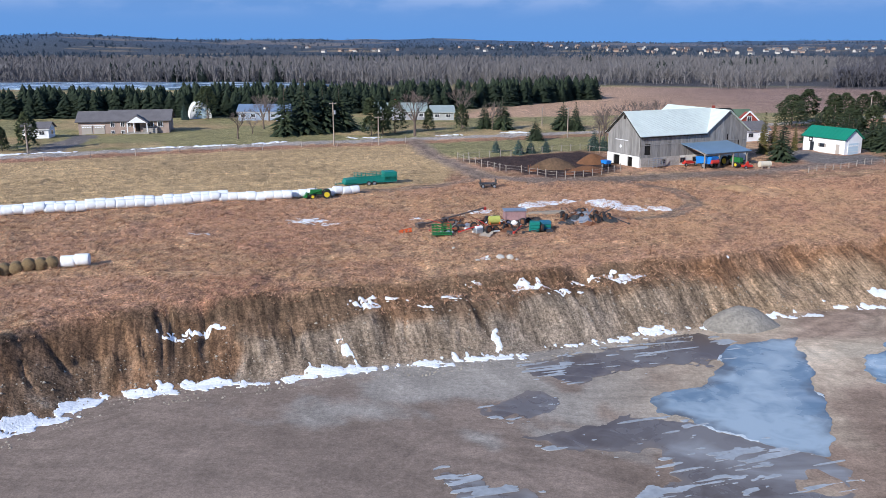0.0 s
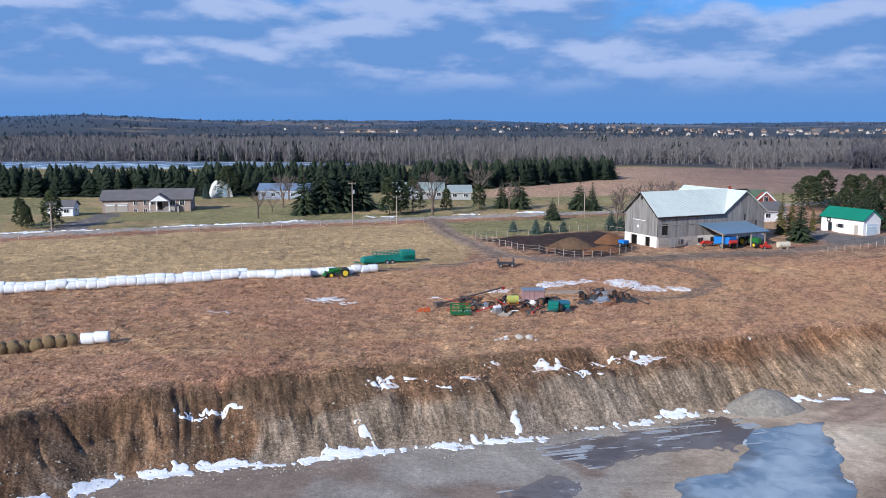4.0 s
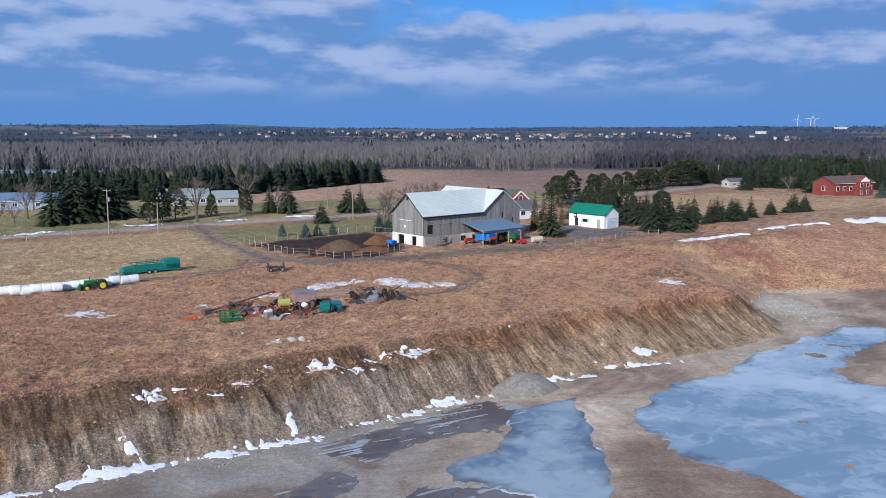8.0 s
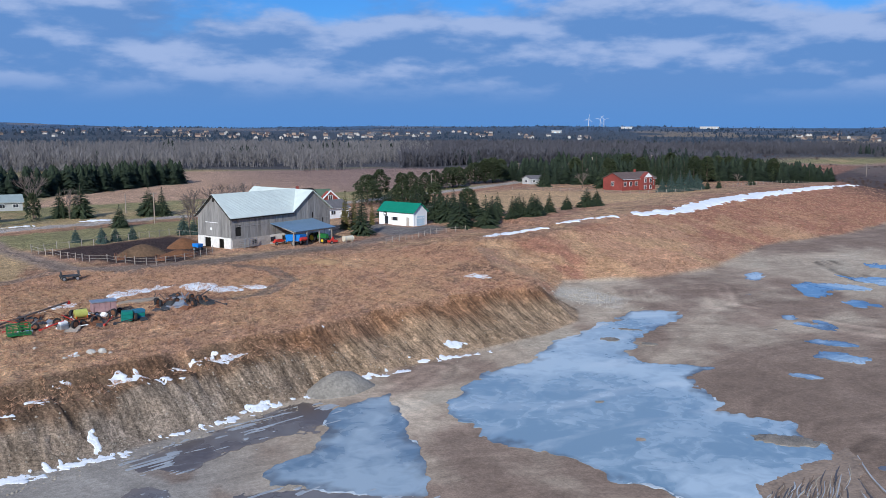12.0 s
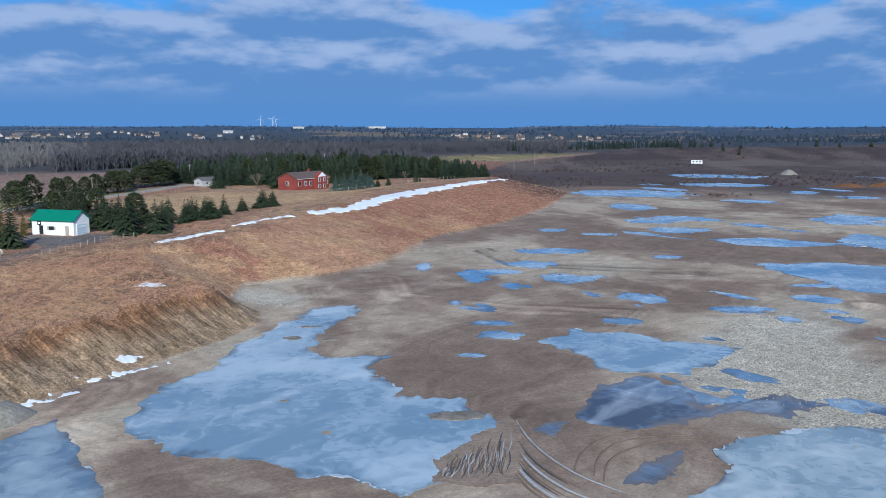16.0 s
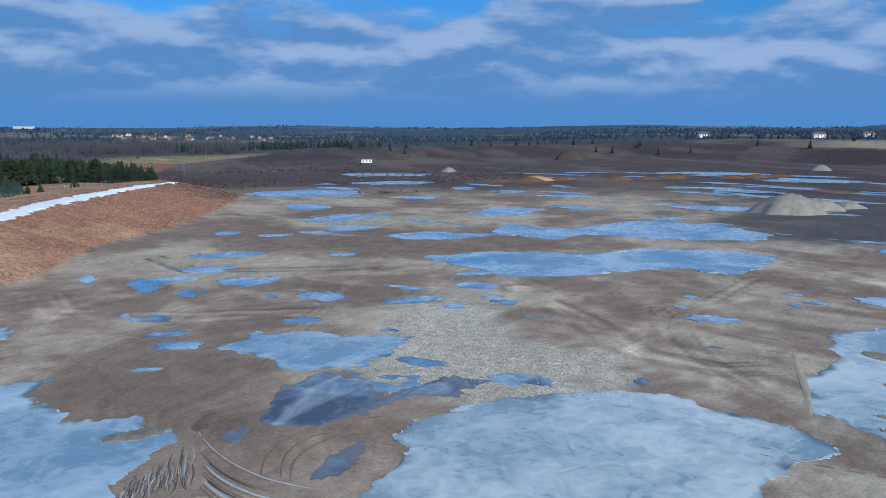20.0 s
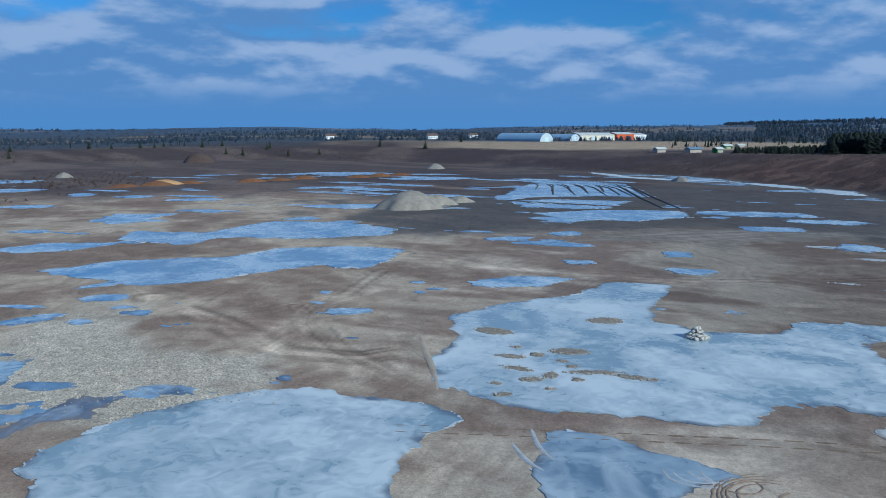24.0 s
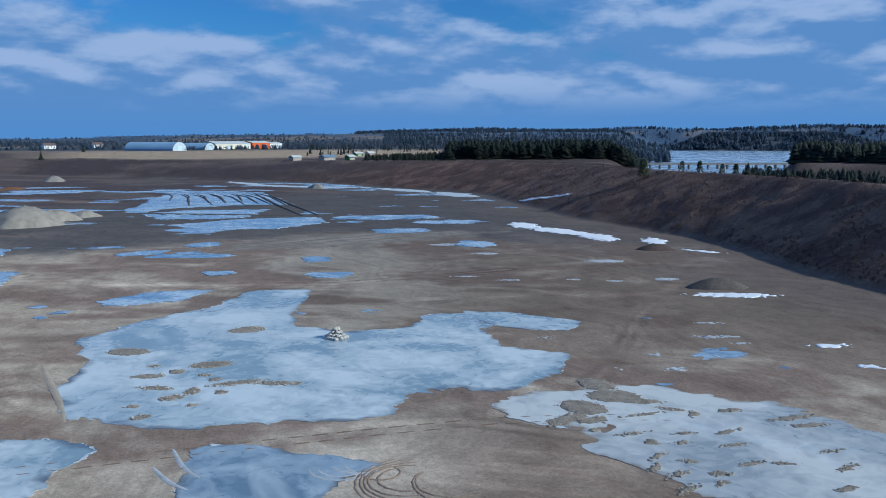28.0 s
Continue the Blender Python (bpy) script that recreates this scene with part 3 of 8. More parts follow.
    rows = inside(qx, qy, FIELD) * (value_noise((qy * 0.91 - qx * 0.42) / 1.5, (qx * 0.91 + qy * 0.42) / 30, 72) - 0.5)
    out[q] = out[q] * (1 + 0.28 * rows)[:, None]
    zone(LAWN, LAWN_PLAN)
    zone(STRAW, MEADOW, 2.5)
    lane(RUST, [(p[0] + 3, p[1] - 6.5) for p in ROAD], 2.2, 1.0, 0.8)
    lane(GRIT, ROAD, 3.0)
    lane((0.30, 0.225, 0.175), FARM_LANE, 2.2, 1.2, 0.85)
    for off in (-0.8, 0.9):
        lane((0.20, 0.145, 0.115), [(p[0], p[1] + off) for p in FARM_LANE], 0.35, 0.3, 0.8)
    lane(TRACK, [(p[0], p[1] - 1.5) for p in FARM_LANE[4:8]], 3.0, 2.0, 0.8)
    for off in (-0.9, 0.9):
        lane(TRACK, [(p[0], p[1] + off) for p in TRACKS], 0.5, 0.4, 0.9)
        lane(TRACK, [(p[0] + off, p[1]) for p in LANE_LOOP], 0.45, 0.4, 0.8)
    for k, off in enumerate((0, 1.8, 5.5, 7.3)):
        lane((0.30, 0.165, 0.105), [(-34 + off, 88 - off), (-12, 90 - off), (12, 94.5 - off), (30, 99 - off), (42, 108 - off), (46, 120 - off)], 0.3, 0.3, 0.7)
    zone(ASPHALT, [(66, 160), (76, 158), (84, 168), (80, 172), (76, 170.5), (70, 179), (64, 172)], 1.5)
    zone(ASPHALT, [(-94.6, 205), (-89.3, 206), (-83.5, 172), (-90.5, 168)], 0.8)
    zone(YARD, YARD_PLAN)
    soil = np.exp(-(((x - 66) / 9) ** 2 + ((y - 114) / 5) ** 2)) + (c2 - 0.5) * 1.1
    out = mix(out, col((0.16, 0.095, 0.07)), smooth(0.45, 0.75, soil) * 0.8)
    # haze is painted in: far land turns bluer and duller with distance
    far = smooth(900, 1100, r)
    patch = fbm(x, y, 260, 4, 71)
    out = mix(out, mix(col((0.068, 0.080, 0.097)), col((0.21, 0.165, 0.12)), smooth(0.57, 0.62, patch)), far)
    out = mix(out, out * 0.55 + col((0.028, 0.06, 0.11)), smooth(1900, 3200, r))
    return np.column_stack([out, grain])


def build_ground():
    front = np.radians(np.concatenate([np.arange(-52, 62, 0.165), np.arange(62, 162.1, 0.3)]))
    back = np.radians(np.linspace(162, 308, 70)[1:-1])
    ang = np.concatenate([front, back])
    rad = np.concatenate([np.geomspace(8, 42, 90)[:-1], np.geomspace(42, 160, 270)[:-1], np.geomspace(160, 600, 190)[:-1], np.geomspace(600, 4900, 170)])
    A, R = np.meshgrid(ang, rad)
    x, y = (R * np.sin(A)).ravel(), (R * np.cos(A)).ravel()
    z, col = np.empty(x.size), np.empty((x.size, 4))
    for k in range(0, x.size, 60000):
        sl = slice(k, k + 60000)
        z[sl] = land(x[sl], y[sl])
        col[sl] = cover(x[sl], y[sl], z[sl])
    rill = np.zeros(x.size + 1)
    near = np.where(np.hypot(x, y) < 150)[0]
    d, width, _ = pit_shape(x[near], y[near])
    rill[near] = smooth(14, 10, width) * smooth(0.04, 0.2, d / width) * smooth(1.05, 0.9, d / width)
    na, nr = len(ang), len(rad)
    i, j = np.meshgrid(np.arange(nr - 1), np.arange(na), indexing="ij")
    a, b = i * na + j, i * na + (j + 1) % na
    quads = np.stack([a, a + na, b + na, b], -1).reshape(-1, 4)
    verts = np.stack([x, y, z], 1)
    verts = np.vstack([verts, [[0, 0, 0]]])
    col = np.vstack([col, [[*SAND, 0.2]]])
    hub = len(verts) - 1
    fan = np.stack([np.full(na, hub), np.arange(na), (np.arange(na) + 1) % na], -1)
    me = bpy.data.meshes.new("ground")
    me.vertices.add(len(verts))
    me.vertices.foreach_set("co", verts.astype(np.float32).ravel())
    loops = np.concatenate([quads.ravel(), fan.ravel()])
    me.loops.add(len(loops))
    me.loops.foreach_set("vertex_index", loops.astype(np.int32))
    starts = np.concatenate([np.arange(len(quads)) * 4, len(quads) * 4 + np.arange(na) * 3])
    me.polygons.add(len(starts))
    me.polygons.foreach_set("loop_start", starts.astype(np.int32))
    me.update(calc_edges=True)
    me.validate()
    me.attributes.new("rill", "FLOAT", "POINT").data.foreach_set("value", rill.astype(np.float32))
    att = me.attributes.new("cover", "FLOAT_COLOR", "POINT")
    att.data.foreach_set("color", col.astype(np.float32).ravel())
    me.shade_smooth()
    me.materials.append(LAND)
    ob = new("ground", me)
    return tagged(ob, "dry grass plateau, gravel pit floor and distant farmland", "ground", kind="structure")


ground = build_ground()


# ---------------------------------------------------------------- ice, puddles, snow
def part(name, bm, mat, parent=None, label="", smooth_faces=False):
    me = bpy.data.meshes.new(name)
    bm.normal_update()
    bm.to_mesh(me)
    bm.free()
    me.materials.append(mat)
    if smooth_faces:
        me.shade_smooth()
    ob = new(name, me)
    if parent:
        ob.parent = parent
    if label:
        ob["label"] = label
    return ob


def outline_field(pts, fray, seed, reach=5.0):
    """How far inside an outline a place lies, with a frayed edge."""

    def field(x, y):
        d, _ = line_dist(x, y, list(pts) + [pts[0]])
        f = np.where(inside(x, y, pts), d, -d)
        n = (fbm(x, y, reach, 6, seed) - 0.5) * 3.4 + (fbm(x * 0.7 + y * 0.7, (y - x) * 2.0, reach * 0.5, 4, seed + 9) - 0.5) * 1.6
        return f + n * fray

    return field


def field_sheet(name, field, box4, step, lift, mat, label, category, dome=0.0, drape=False, kind="", owner=None, most=12):
    """A sheet of ice or snow that fills the places where the field is positive, with a bevelled edge."""
    x0, x1, y0, y1 = box4
    xs, ys = np.arange(x0, x1 + step, step), np.arange(y0, y1 + step, step)
    gx, gy = np.meshgrid(xs, ys, indexing="ij")
    shape = gx.shape
    f = field(gx.ravel(), gy.ravel()).reshape(shape)
    verts, faces, index = [], [], {}

    def corner(i, j):
        key = (i, j)
        if key not in index:
            index[key] = len(verts)
            verts.append((xs[i], ys[j], f[i, j]))
        return index[key]

    def cut(i, j, k, m):
        key = (i, j, k, m) if (i, j) < (k, m) else (k, m, i, j)
        if key not in index:
            u = f[i, j] / (f[i, j] - f[k, m])
            index[key] = len(verts)
            verts.append((xs[i] + u * (xs[k] - xs[i]), ys[j] + u * (ys[m] - ys[j]), 0.0))
        return index[key]

    pos = f > 0
    count = pos[:-1, :-1].astype(int) + pos[1:, :-1] + pos[1:, 1:] + pos[:-1, 1:]
    rim = []
    for i, j in np.argwhere(count > 0):
        ring = ((i, j), (i + 1, j), (i + 1, j + 1), (i, j + 1))
        if count[i, j] == 4:
            faces.append([corner(*c) for c in ring])
            continue
        loop, cuts = [], []
        for q in range(4):
            a, b = ring[q], ring[(q + 1) % 4]
            if pos[a]:
                loop.append(corner(*a))
            if pos[a] != pos[b]:
                v = cut(*a, *b)
                loop.append(v)
                cuts.append((v, pos[a]))
        if len(loop) > 2:
            faces.append(loop)
        if len(cuts) == 2:
            (a, out_a), (b, _) = cuts
            rim.append((a, b) if out_a else (b, a))
    if not faces:
        return None
    v = np.array(verts)
    base = land(v[:, 0], v[:, 1]) if drape else np.zeros(len(v))
    z = base + lift + dome * (1 - np.exp(-np.maximum(v[:, 2], 0) * 2.2))
    co = [tuple(p) for p in np.column_stack([v[:, 0], v[:, 1], z])]
    low = {}
    for a, b in rim:
        for q in (a, b):
            if q not in low:
                low[q] = len(co)
                co.append((co[q][0], co[q][1], co[q][2] - lift - 0.08))
        faces.append([b, a, low[a], low[b]])
    groups = [faces] if kind == "stuff" else islands(faces, len(co))
    made = None
    for k, some in enumerate(groups):
        if k and len(some) < 6 or k > most:
            break
        used = sorted({q for face in some for q in face})
        at = {q: m for m, q in enumerate(used)}
        me = bpy.data.meshes.new(name)
        me.from_pydata([co[q] for q in used], [], [[at[q] for q in face] for face in some])
        me.materials.append(mat)
        if not dome:
            att = me.attributes.new("depth", "FLOAT", "POINT")
            att.data.foreach_set("value", np.array([max(0.0, v[q, 2]) if q < len(v) else 0.0 for q in used], np.float32))
        if dome:
            me.shade_smooth()
        ob = new(name, me)
        if owner:
            ob.parent = owner
        else:
            tagged(ob, label, category, kind=kind)
        made = made or ob
    return made


def islands(faces, count):
    """Groups of faces that hang together, the largest first."""
    root = list(range(count))

    def find(q):
        while root[q] != q:
            root[q] = root[root[q]]
            q = root[q]
        return q

    for face in faces:
        for q in face[1:]:
            root[find(q)] = find(face[0])
    groups = {}
    for face in faces:
        groups.setdefault(find(face[0]), []).append(face)
    return sorted(groups.values(), key=len, reverse=True)


def sheet(name, pts, z, mat, label, category, seed=1, fray=0.9, step=0.33, kind="", reach=3.2):
    xs, ys = [p[0] for p in pts], [p[1] for p in pts]
    m = 2 * fray + 1
    depth, box4 = outline_field(pts, fray, seed, reach), (min(xs) - m, max(xs) + m, min(ys) - m, max(ys) + m)
    ob = field_sheet(name, depth, box4, step, z, mat, label, category, kind=kind)
    if name == "frozen_pond" and ob:
        # broken shelf of white ice along the shore
        def shelf(x, y):
            f = depth(x, y)
            return np.minimum(f, (fbm(x, y, 7, 3, seed + 70) - 0.5) * 2.6 * max(1, step / 0.4) - f - 0.3)

        field_sheet("ice_rim", shelf, box4, step * 0.8, z + 0.015, RIM_ICE, "", "", owner=ob, most=40)
    return ob


def oval(cx, cy, a, b, ang, n=9):
    c, s = math.cos(radians(ang)), math.sin(radians(ang))
    return [(cx + c * a * math.cos(q) - s * b * math.sin(q), cy + s * a * math.cos(q) + c * b * math.sin(q)) for q in (2 * math.pi * k / n for k in range(n))]


ICE_Z, FAR_Z = 0.036, 0.06
sheet("frozen_pond", [(36.8, 71.0), (40.0, 74.3), (44.9, 78.4), (53.4, 81.0), (59.3, 86.9), (67.9, 90.6), (79.8, 96.8), (86.0, 94.0), (83.6, 90.6),
      (75.4, 87.3), (67.4, 81.2), (64.1, 78.2), (63.7, 74.3), (69.6, 68.8), (64.0, 67.5), (61.4, 59.0), (58.5, 57.6), (63.0, 52.2), (61.5, 50.2),
      (61.6, 46.2), (56.5, 41.4), (47.0, 38.5), (42.8, 40.3), (41.0, 46.7), (37.8, 55.6), (35.7, 57.9), (34.9, 59.3), (35.1, 67.2)],
      ICE_Z, POND_ICE, "large pale blue frozen pond on the pit floor", "frozen pond", 1)
sheet("frozen_pond", [(14.9, 60.7), (16.4, 62.6), (19.5, 63.4), (22.6, 67.2), (25.6, 73.9), (32.3, 75.8), (30.3, 68.7), (28.0, 58.5), (26.9, 53.9), (25.3, 51.9),
      (22.7, 53.1), (19.2, 55.5), (17.0, 57.6), (15.0, 59.0)], ICE_Z + 0.004, CLOUDY_ICE, "frozen pond of cloudy ice below the bank", "frozen pond", 2, 0.6)
CLEAR = (
    [(6.0, 68.1), (6.7, 65.6), (10.3, 64.3), (15.0, 67.0), (18.4, 67.6), (23.9, 69.9), (25.6, 73.9), (23.2, 76.5), (16.1, 73.1), (10.1, 70.3)],
    [(1.7, 57.6), (3.7, 60.6), (6.9, 62.2), (7.6, 60.3), (7.1, 58.7), (4.8, 57.2)],
    [(4.7, 54.4), (7.5, 55.0), (10.8, 55.6), (12.5, 58.1), (16.1, 57.6), (19.6, 55.4), (23.0, 53.8), (25.5, 51.5), (25.7, 49.3), (24.7, 46.0), (19, 41), (10.5, 43.6),
     (14.1, 48.9), (14.2, 52.7), (10.7, 52.2), (7.7, 52.5)],
    [(-0.4, 49.2), (1.1, 48.4), (2.5, 47.1), (5.3, 46.4), (4.0, 43.0), (0.4, 45.3)],
)
CLEAR_LABELS = ("dark clear ice with white streaks at the bank's foot", "dark frozen puddle on muddy gravel", "thin clear ice spread over wet gravel", "small sheet of clear ice with white flakes")
for k, pts in enumerate(CLEAR):
    sheet("frozen_puddle", pts, ICE_Z - 0.008, WET_ICE, CLEAR_LABELS[k], "frozen puddle", 3 + k, 0.75, 0.25, "", 2.0)


def ice_flakes(x, y):
    """White slivers where the clear ice has heaved and broken."""
    f = np.full(x.shape, -9.0)
    for pts in CLEAR:
        d, _ = line_dist(x, y, list(pts) + [pts[0]])
        f = np.maximum(f, np.where(inside(x, y, pts), d, -d))
    n = fbm(x * 0.26 + y * 0.09 + fbm(x, y, 3, 2, 335), y * 1.25 - x * 0.42, 0.62, 4, 331) + 0.34 * (fbm(x, y, 4, 3, 333) - 0.5)
    return np.where(f > -0.8, (n - 0.668) * 3 + 0.05 * np.minimum(f, 0), -1)


field_sheet("white_ice_flakes", ice_flakes, (-3, 28, 40, 78), 0.085, ICE_Z + 0.012, FLAKE_ICE, "white slivers of broken ice on clear ice", "ice", kind="stuff")
sheet("frozen_pond", [(86.7, 60.2), (95.4, 60.3), (98.4, 54.9), (99.3, 47.6), (101.3, 39.4), (92.3, 38.7), (86.9, 39.7), (83.6, 43.8), (80.8, 47.4),
      (85.6, 51.2)], ICE_Z, POND_ICE, "frozen pond of bluish white ice", "frozen pond", 5)
sheet("frozen_puddle", [(65.7, 40.1), (74.5, 43.4), (82.1, 42.2), (80.4, 35.8), (77.2, 32.3), (82.3, 30.3), (86.0, 28.1), (86.1, 23.9), (78.8, 24.8),
      (78.5, 29.3), (74.0, 30.8), (67.2, 34.4)], ICE_Z, DARK_ICE, "dark blue clear ice beside the gravel patch", "frozen puddle", 6)
sheet("frozen_pond", [(63.8, 24.1), (67.0, 27.2), (71.4, 26.2), (78.5, 21.7), (86.7, 12.1), (87.8, 5.0), (84.5, -1.3), (80.8, -8.8), (76.8, -11.2),
      (73.6, -8.1), (69.9, -5.0), (64.1, -3.5), (59.0, -4.5), (52, 2), (48, 12), (49, 21), (54.2, 23.7), (57.9, 23.1)], ICE_Z, ICE,
      "large pale frozen pond with swirls of white ice", "frozen pond", 7)
sheet("frozen_pond", [(99.1, -8.4), (106.9, -12.5), (122.4, -12.6), (129.7, -18.9), (139.0, -35.7), (150.7, -44.9), (147.1, -55.3), (136.6, -50.2),
      (127.6, -44.8), (117.3, -42.9), (110.8, -47.5), (109.2, -57.0), (115.7, -63.7), (112.5, -71.1), (106.6, -72.1), (102.6, -65.4), (92.5, -62.6),
      (85.1, -68.2), (78.4, -61.9), (75.0, -53.1), (78.7, -48.3), (78.7, -42.6), (73.3, -37.6), (73.0, -34.6), (76.6, -28.4), (79.1, -18.6),
      (82.8, -13.4), (87.5, -9.0)], ICE_Z, ICE, "wide frozen pond of white ice with gravel showing through", "frozen pond", 8, 0.9)
sheet("frozen_pond", [(71.7, -46.9), (73.5, -56.2), (72.0, -59.0), (69.6, -68.1), (64.3, -69.0), (58.0, -74.6), (49.7, -76), (40, -80), (32, -72),
      (36, -60), (43.6, -51.8), (48.9, -51.6), (57.2, -49.9), (61.1, -52.2), (67.1, -47.8)], ICE_Z, CREAM_ICE,
      "frozen pond of white ice broken by gravel tracks", "frozen pond", 9, 1.1)
sheet("frozen_pond", [(115, -70), (109, -77.4), (104.2, -79.8), (100, -81.6), (95.5, -76), (99, -71.4), (105.3, -68.5), (112, -66)], ICE_Z + 0.005, ICE, "tongue of white ice beside the wide pond", "frozen pond", 18, 0.7, 0.3)
sheet("frozen_pond", [(64.4, -15.4), (72.6, -18.5), (72.6, -22.8), (67.5, -27.1), (62.1, -32.2), (61.2, -30.3), (58.1, -25.4), (54, -22), (54, -15)],
      ICE_Z, CLOUDY_ICE, "small frozen pond crossed by tyre tracks", "frozen pond", 10)
sheet("frozen_pond", [(168.4, 64.9), (181.9, 53.8), (186.3, 30.1), (198.7, 23.1), (202.9, 7.0), (196.3, -7.5), (178.3, -3.0), (168.3, 0.9),
      (172.6, 11.8), (165.9, 19.7), (155.6, 28.7), (151.0, 40.7), (159.7, 55.2)], FAR_Z, BLUE_ICE, "long blue frozen pond in the pit", "frozen pond", 11, 1.2, 0.8)
sheet("frozen_pond", [(218.0, 65.1), (236.4, 67.5), (232.3, 46.5), (262.0, 31.9), (255.2, 6.9), (239.1, -6.7), (223.2, -4.0), (217.9, 16.0),
      (221.2, 39.5), (206.6, 45.2), (213.6, 59.1)], FAR_Z, BLUE_ICE, "long blue frozen pond farther out in the pit", "frozen pond", 12, 1.5, 0.9)
sheet("frozen_pond", [(197.9, 89.6), (211.8, 80.9), (212.5, 61.9), (202.0, 66.2), (194.3, 77.0)], FAR_Z, BLUE_ICE, "narrow blue frozen pond", "frozen pond", 13, 1.2, 0.8)
sheet("frozen_pond", [(262.8, 88.1), (287.4, 87.1), (288.4, 66.7), (260.7, 72.9)], FAR_Z, BLUE_ICE, "blue frozen pond in the far pit", "frozen pond", 14, 1.5, 1.0)
sheet("frozen_pond", [(347, -47), (448, -80), (454, -90), (438, -130), (352, -117), (359, -100), (356, -67), (336, -51)], FAR_Z, BLUE_ICE,
      "blue frozen pond cut by ridges of gravel", "frozen pond", 16, 2.2, 1.1)
sheet("frozen_pond", [(334, -52), (343, -71), (332, -100), (301, -85), (298, -72), (307, -54)], FAR_Z + 0.01, BLUE_ICE, "blue frozen pond between gravel ridges", "frozen pond", 17, 1.8, 1.0)
sheet("frozen_pond", [(283, -52), (295, -79), (289, -107), (267, -101), (256, -80), (262, -62)], FAR_Z, BLUE_ICE, "blue frozen pond ribbed with tyre ruts", "frozen pond", 15, 1.5, 0.9)
# centre, half length across, half depth, turn
PUDDLES = [
    (120, 112, 1.6, 4.0, -48), (119, 98, 2.8, 6.4, -46), (125, 98, 4.1, 3.0, -48), (156, 106, 8.3, 3.6, -47), (138, 98, 4.4, 4.8, -48), (129, 84, 4.4, 4.0, -47),
    (122, 64, 3.3, 3.6, -47), (105, 58, 2.6, 1.9, -47), (86, 66, 2.7, 2.2, -47), (91, 71, 2.9, 1.3, -47), (98, 84, 0.9, 1.6, -47), (76, 62, 1.5, 0.8, -48),
    (124, 49, 4.5, 2.0, -48), (122, 41, 1.6, 1.5, -47), (140, 43, 2.8, 3.0, -48), (165, 83, 3.0, 2.3, -48), (212, 104, 7.7, 5.5, -47),
]
PUDDLES_MID = [
    (226, 121, 6.7, 5.5, -47), (265, 149, 7.0, 11, -47), (188, 129, 3.6, 2.9, -48), (189, 115, 4.1, 2.9, -47), (152, 48, 3.9, 1.5, -48), (143, 7, 0.9, 1.4, -77),
    (127, 3, 3.6, 2.0, -76), (152, -9, 1.5, 1.2, -75), (142, -9, 0.8, 1.3, -76), (145, -12, 1.3, 1.1, -77), (92, 8, 0.8, 1.1, -76), (151, -28, 9.1, 4.4, -76),
    (174.5, -44, 3.2, 2.7, -95), (215, -35, 5.7, 3.6, -76), (314, 11, 14.5, 9, -76), (316, 128, 9.1, 6.5, -76), (377, 130, 4.8, 9, -76), (364, 104, 6.4, 8, -76),
]
PUDDLES_FAR = [
    (269, 23, 5.4, 4.2, -76), (348, 74, 9.6, 7, -76), (161, -64.5, 4.9, 3.5, -111), (184, -68.5, 2.9, 4.0, -111), (225, -52, 4.2, 3.8, -112), (192, -116, 6.0, 6.0, -112),
    (275, -127, 17, 9, -105), (402, 175, 18, 13, -66), (319.7, 181.6, 23, 15, -66), (476, 211, 26, 16, -66), (240, 116, 8.7, 7, -60), (503, -29, 24, 14, -90),
    (567, 26, 30, 15, -85), (491, -187, 19, 30, -112), (385, -202, 20, 7, -100), (249, -139, 11, 6, -112),
]
for k, (px, py, pa, pb, pt) in enumerate(PUDDLES + PUDDLES_MID + PUDDLES_FAR):
    small = min(pa, pb)
    sheet("frozen_puddle", oval(px, py, pa * 1.12, pb * 1.12, pt, 12), 0.035 + 0.0012 * (k + 1), BLUE_ICE, "small blue frozen puddle on the pit floor",
          "frozen puddle", 30 + k, 0.4 * small, max(0.18, small / 13), "", 0.8 * small + 0.3)
lake = sheet("lake", [(290, -330), (480, -390), (620, -540), (1500, -1270), (2650, -2300), (2950, -2950), (1900, -3500), (700, -2500), (150, -700)], 4.0, BLUE_ICE, "wide frozen lake beyond the pit's bank", "lake", 90, 14, 22, "structure", 60)
pond = sheet("pond", oval(-195, 432, 130, 34, 5, 12), 5.9, BLUE_ICE, "long frozen pond behind the spruce row", "pond", 91, 4, 4, "structure")


def patch(pts_list, mat, label, category, seed, dome=0.05, lift=0.03, fray=0.62, step=0.14, name="snow_patch", drape=True, lace=0.0, owner=None):
    """A drift or patch lying on the land: a union of ovals with a frayed edge."""
    def field(x, y):
        f = np.full(x.shape, -9.0)
        for cx, cy, a, b, ang in pts_list:
            c, s = math.cos(radians(ang)), math.sin(radians(ang))
            u, v = (x - cx) * c + (y - cy) * s, (y - cy) * c - (x - cx) * s
            f = np.maximum(f, (1 - np.sqrt((u / a) ** 2 + (v / b) ** 2)) * min(a, b))
        return f * 1.1 - 0.2 + (fbm(x + 0.4 * y, y - 0.3 * x, 0.75 * fray + 0.15, 5, seed) - 0.47) * 2.6 * fray - lace * np.maximum(0, fbm(x * 0.8, y * 2.0, 0.5, 3, seed + 50) - 0.47)
    r = [max(p[2], p[3]) + 1 for p in pts_list]
    box4 = (min(p[0] - q for p, q in zip(pts_list, r)), max(p[0] + q for p, q in zip(pts_list, r)),
            min(p[1] - q for p, q in zip(pts_list, r)), max(p[1] + q for p, q in zip(pts_list, r)))
    return field_sheet(name, field, box4, step, lift, mat, label, category, dome, drape, owner=owner)


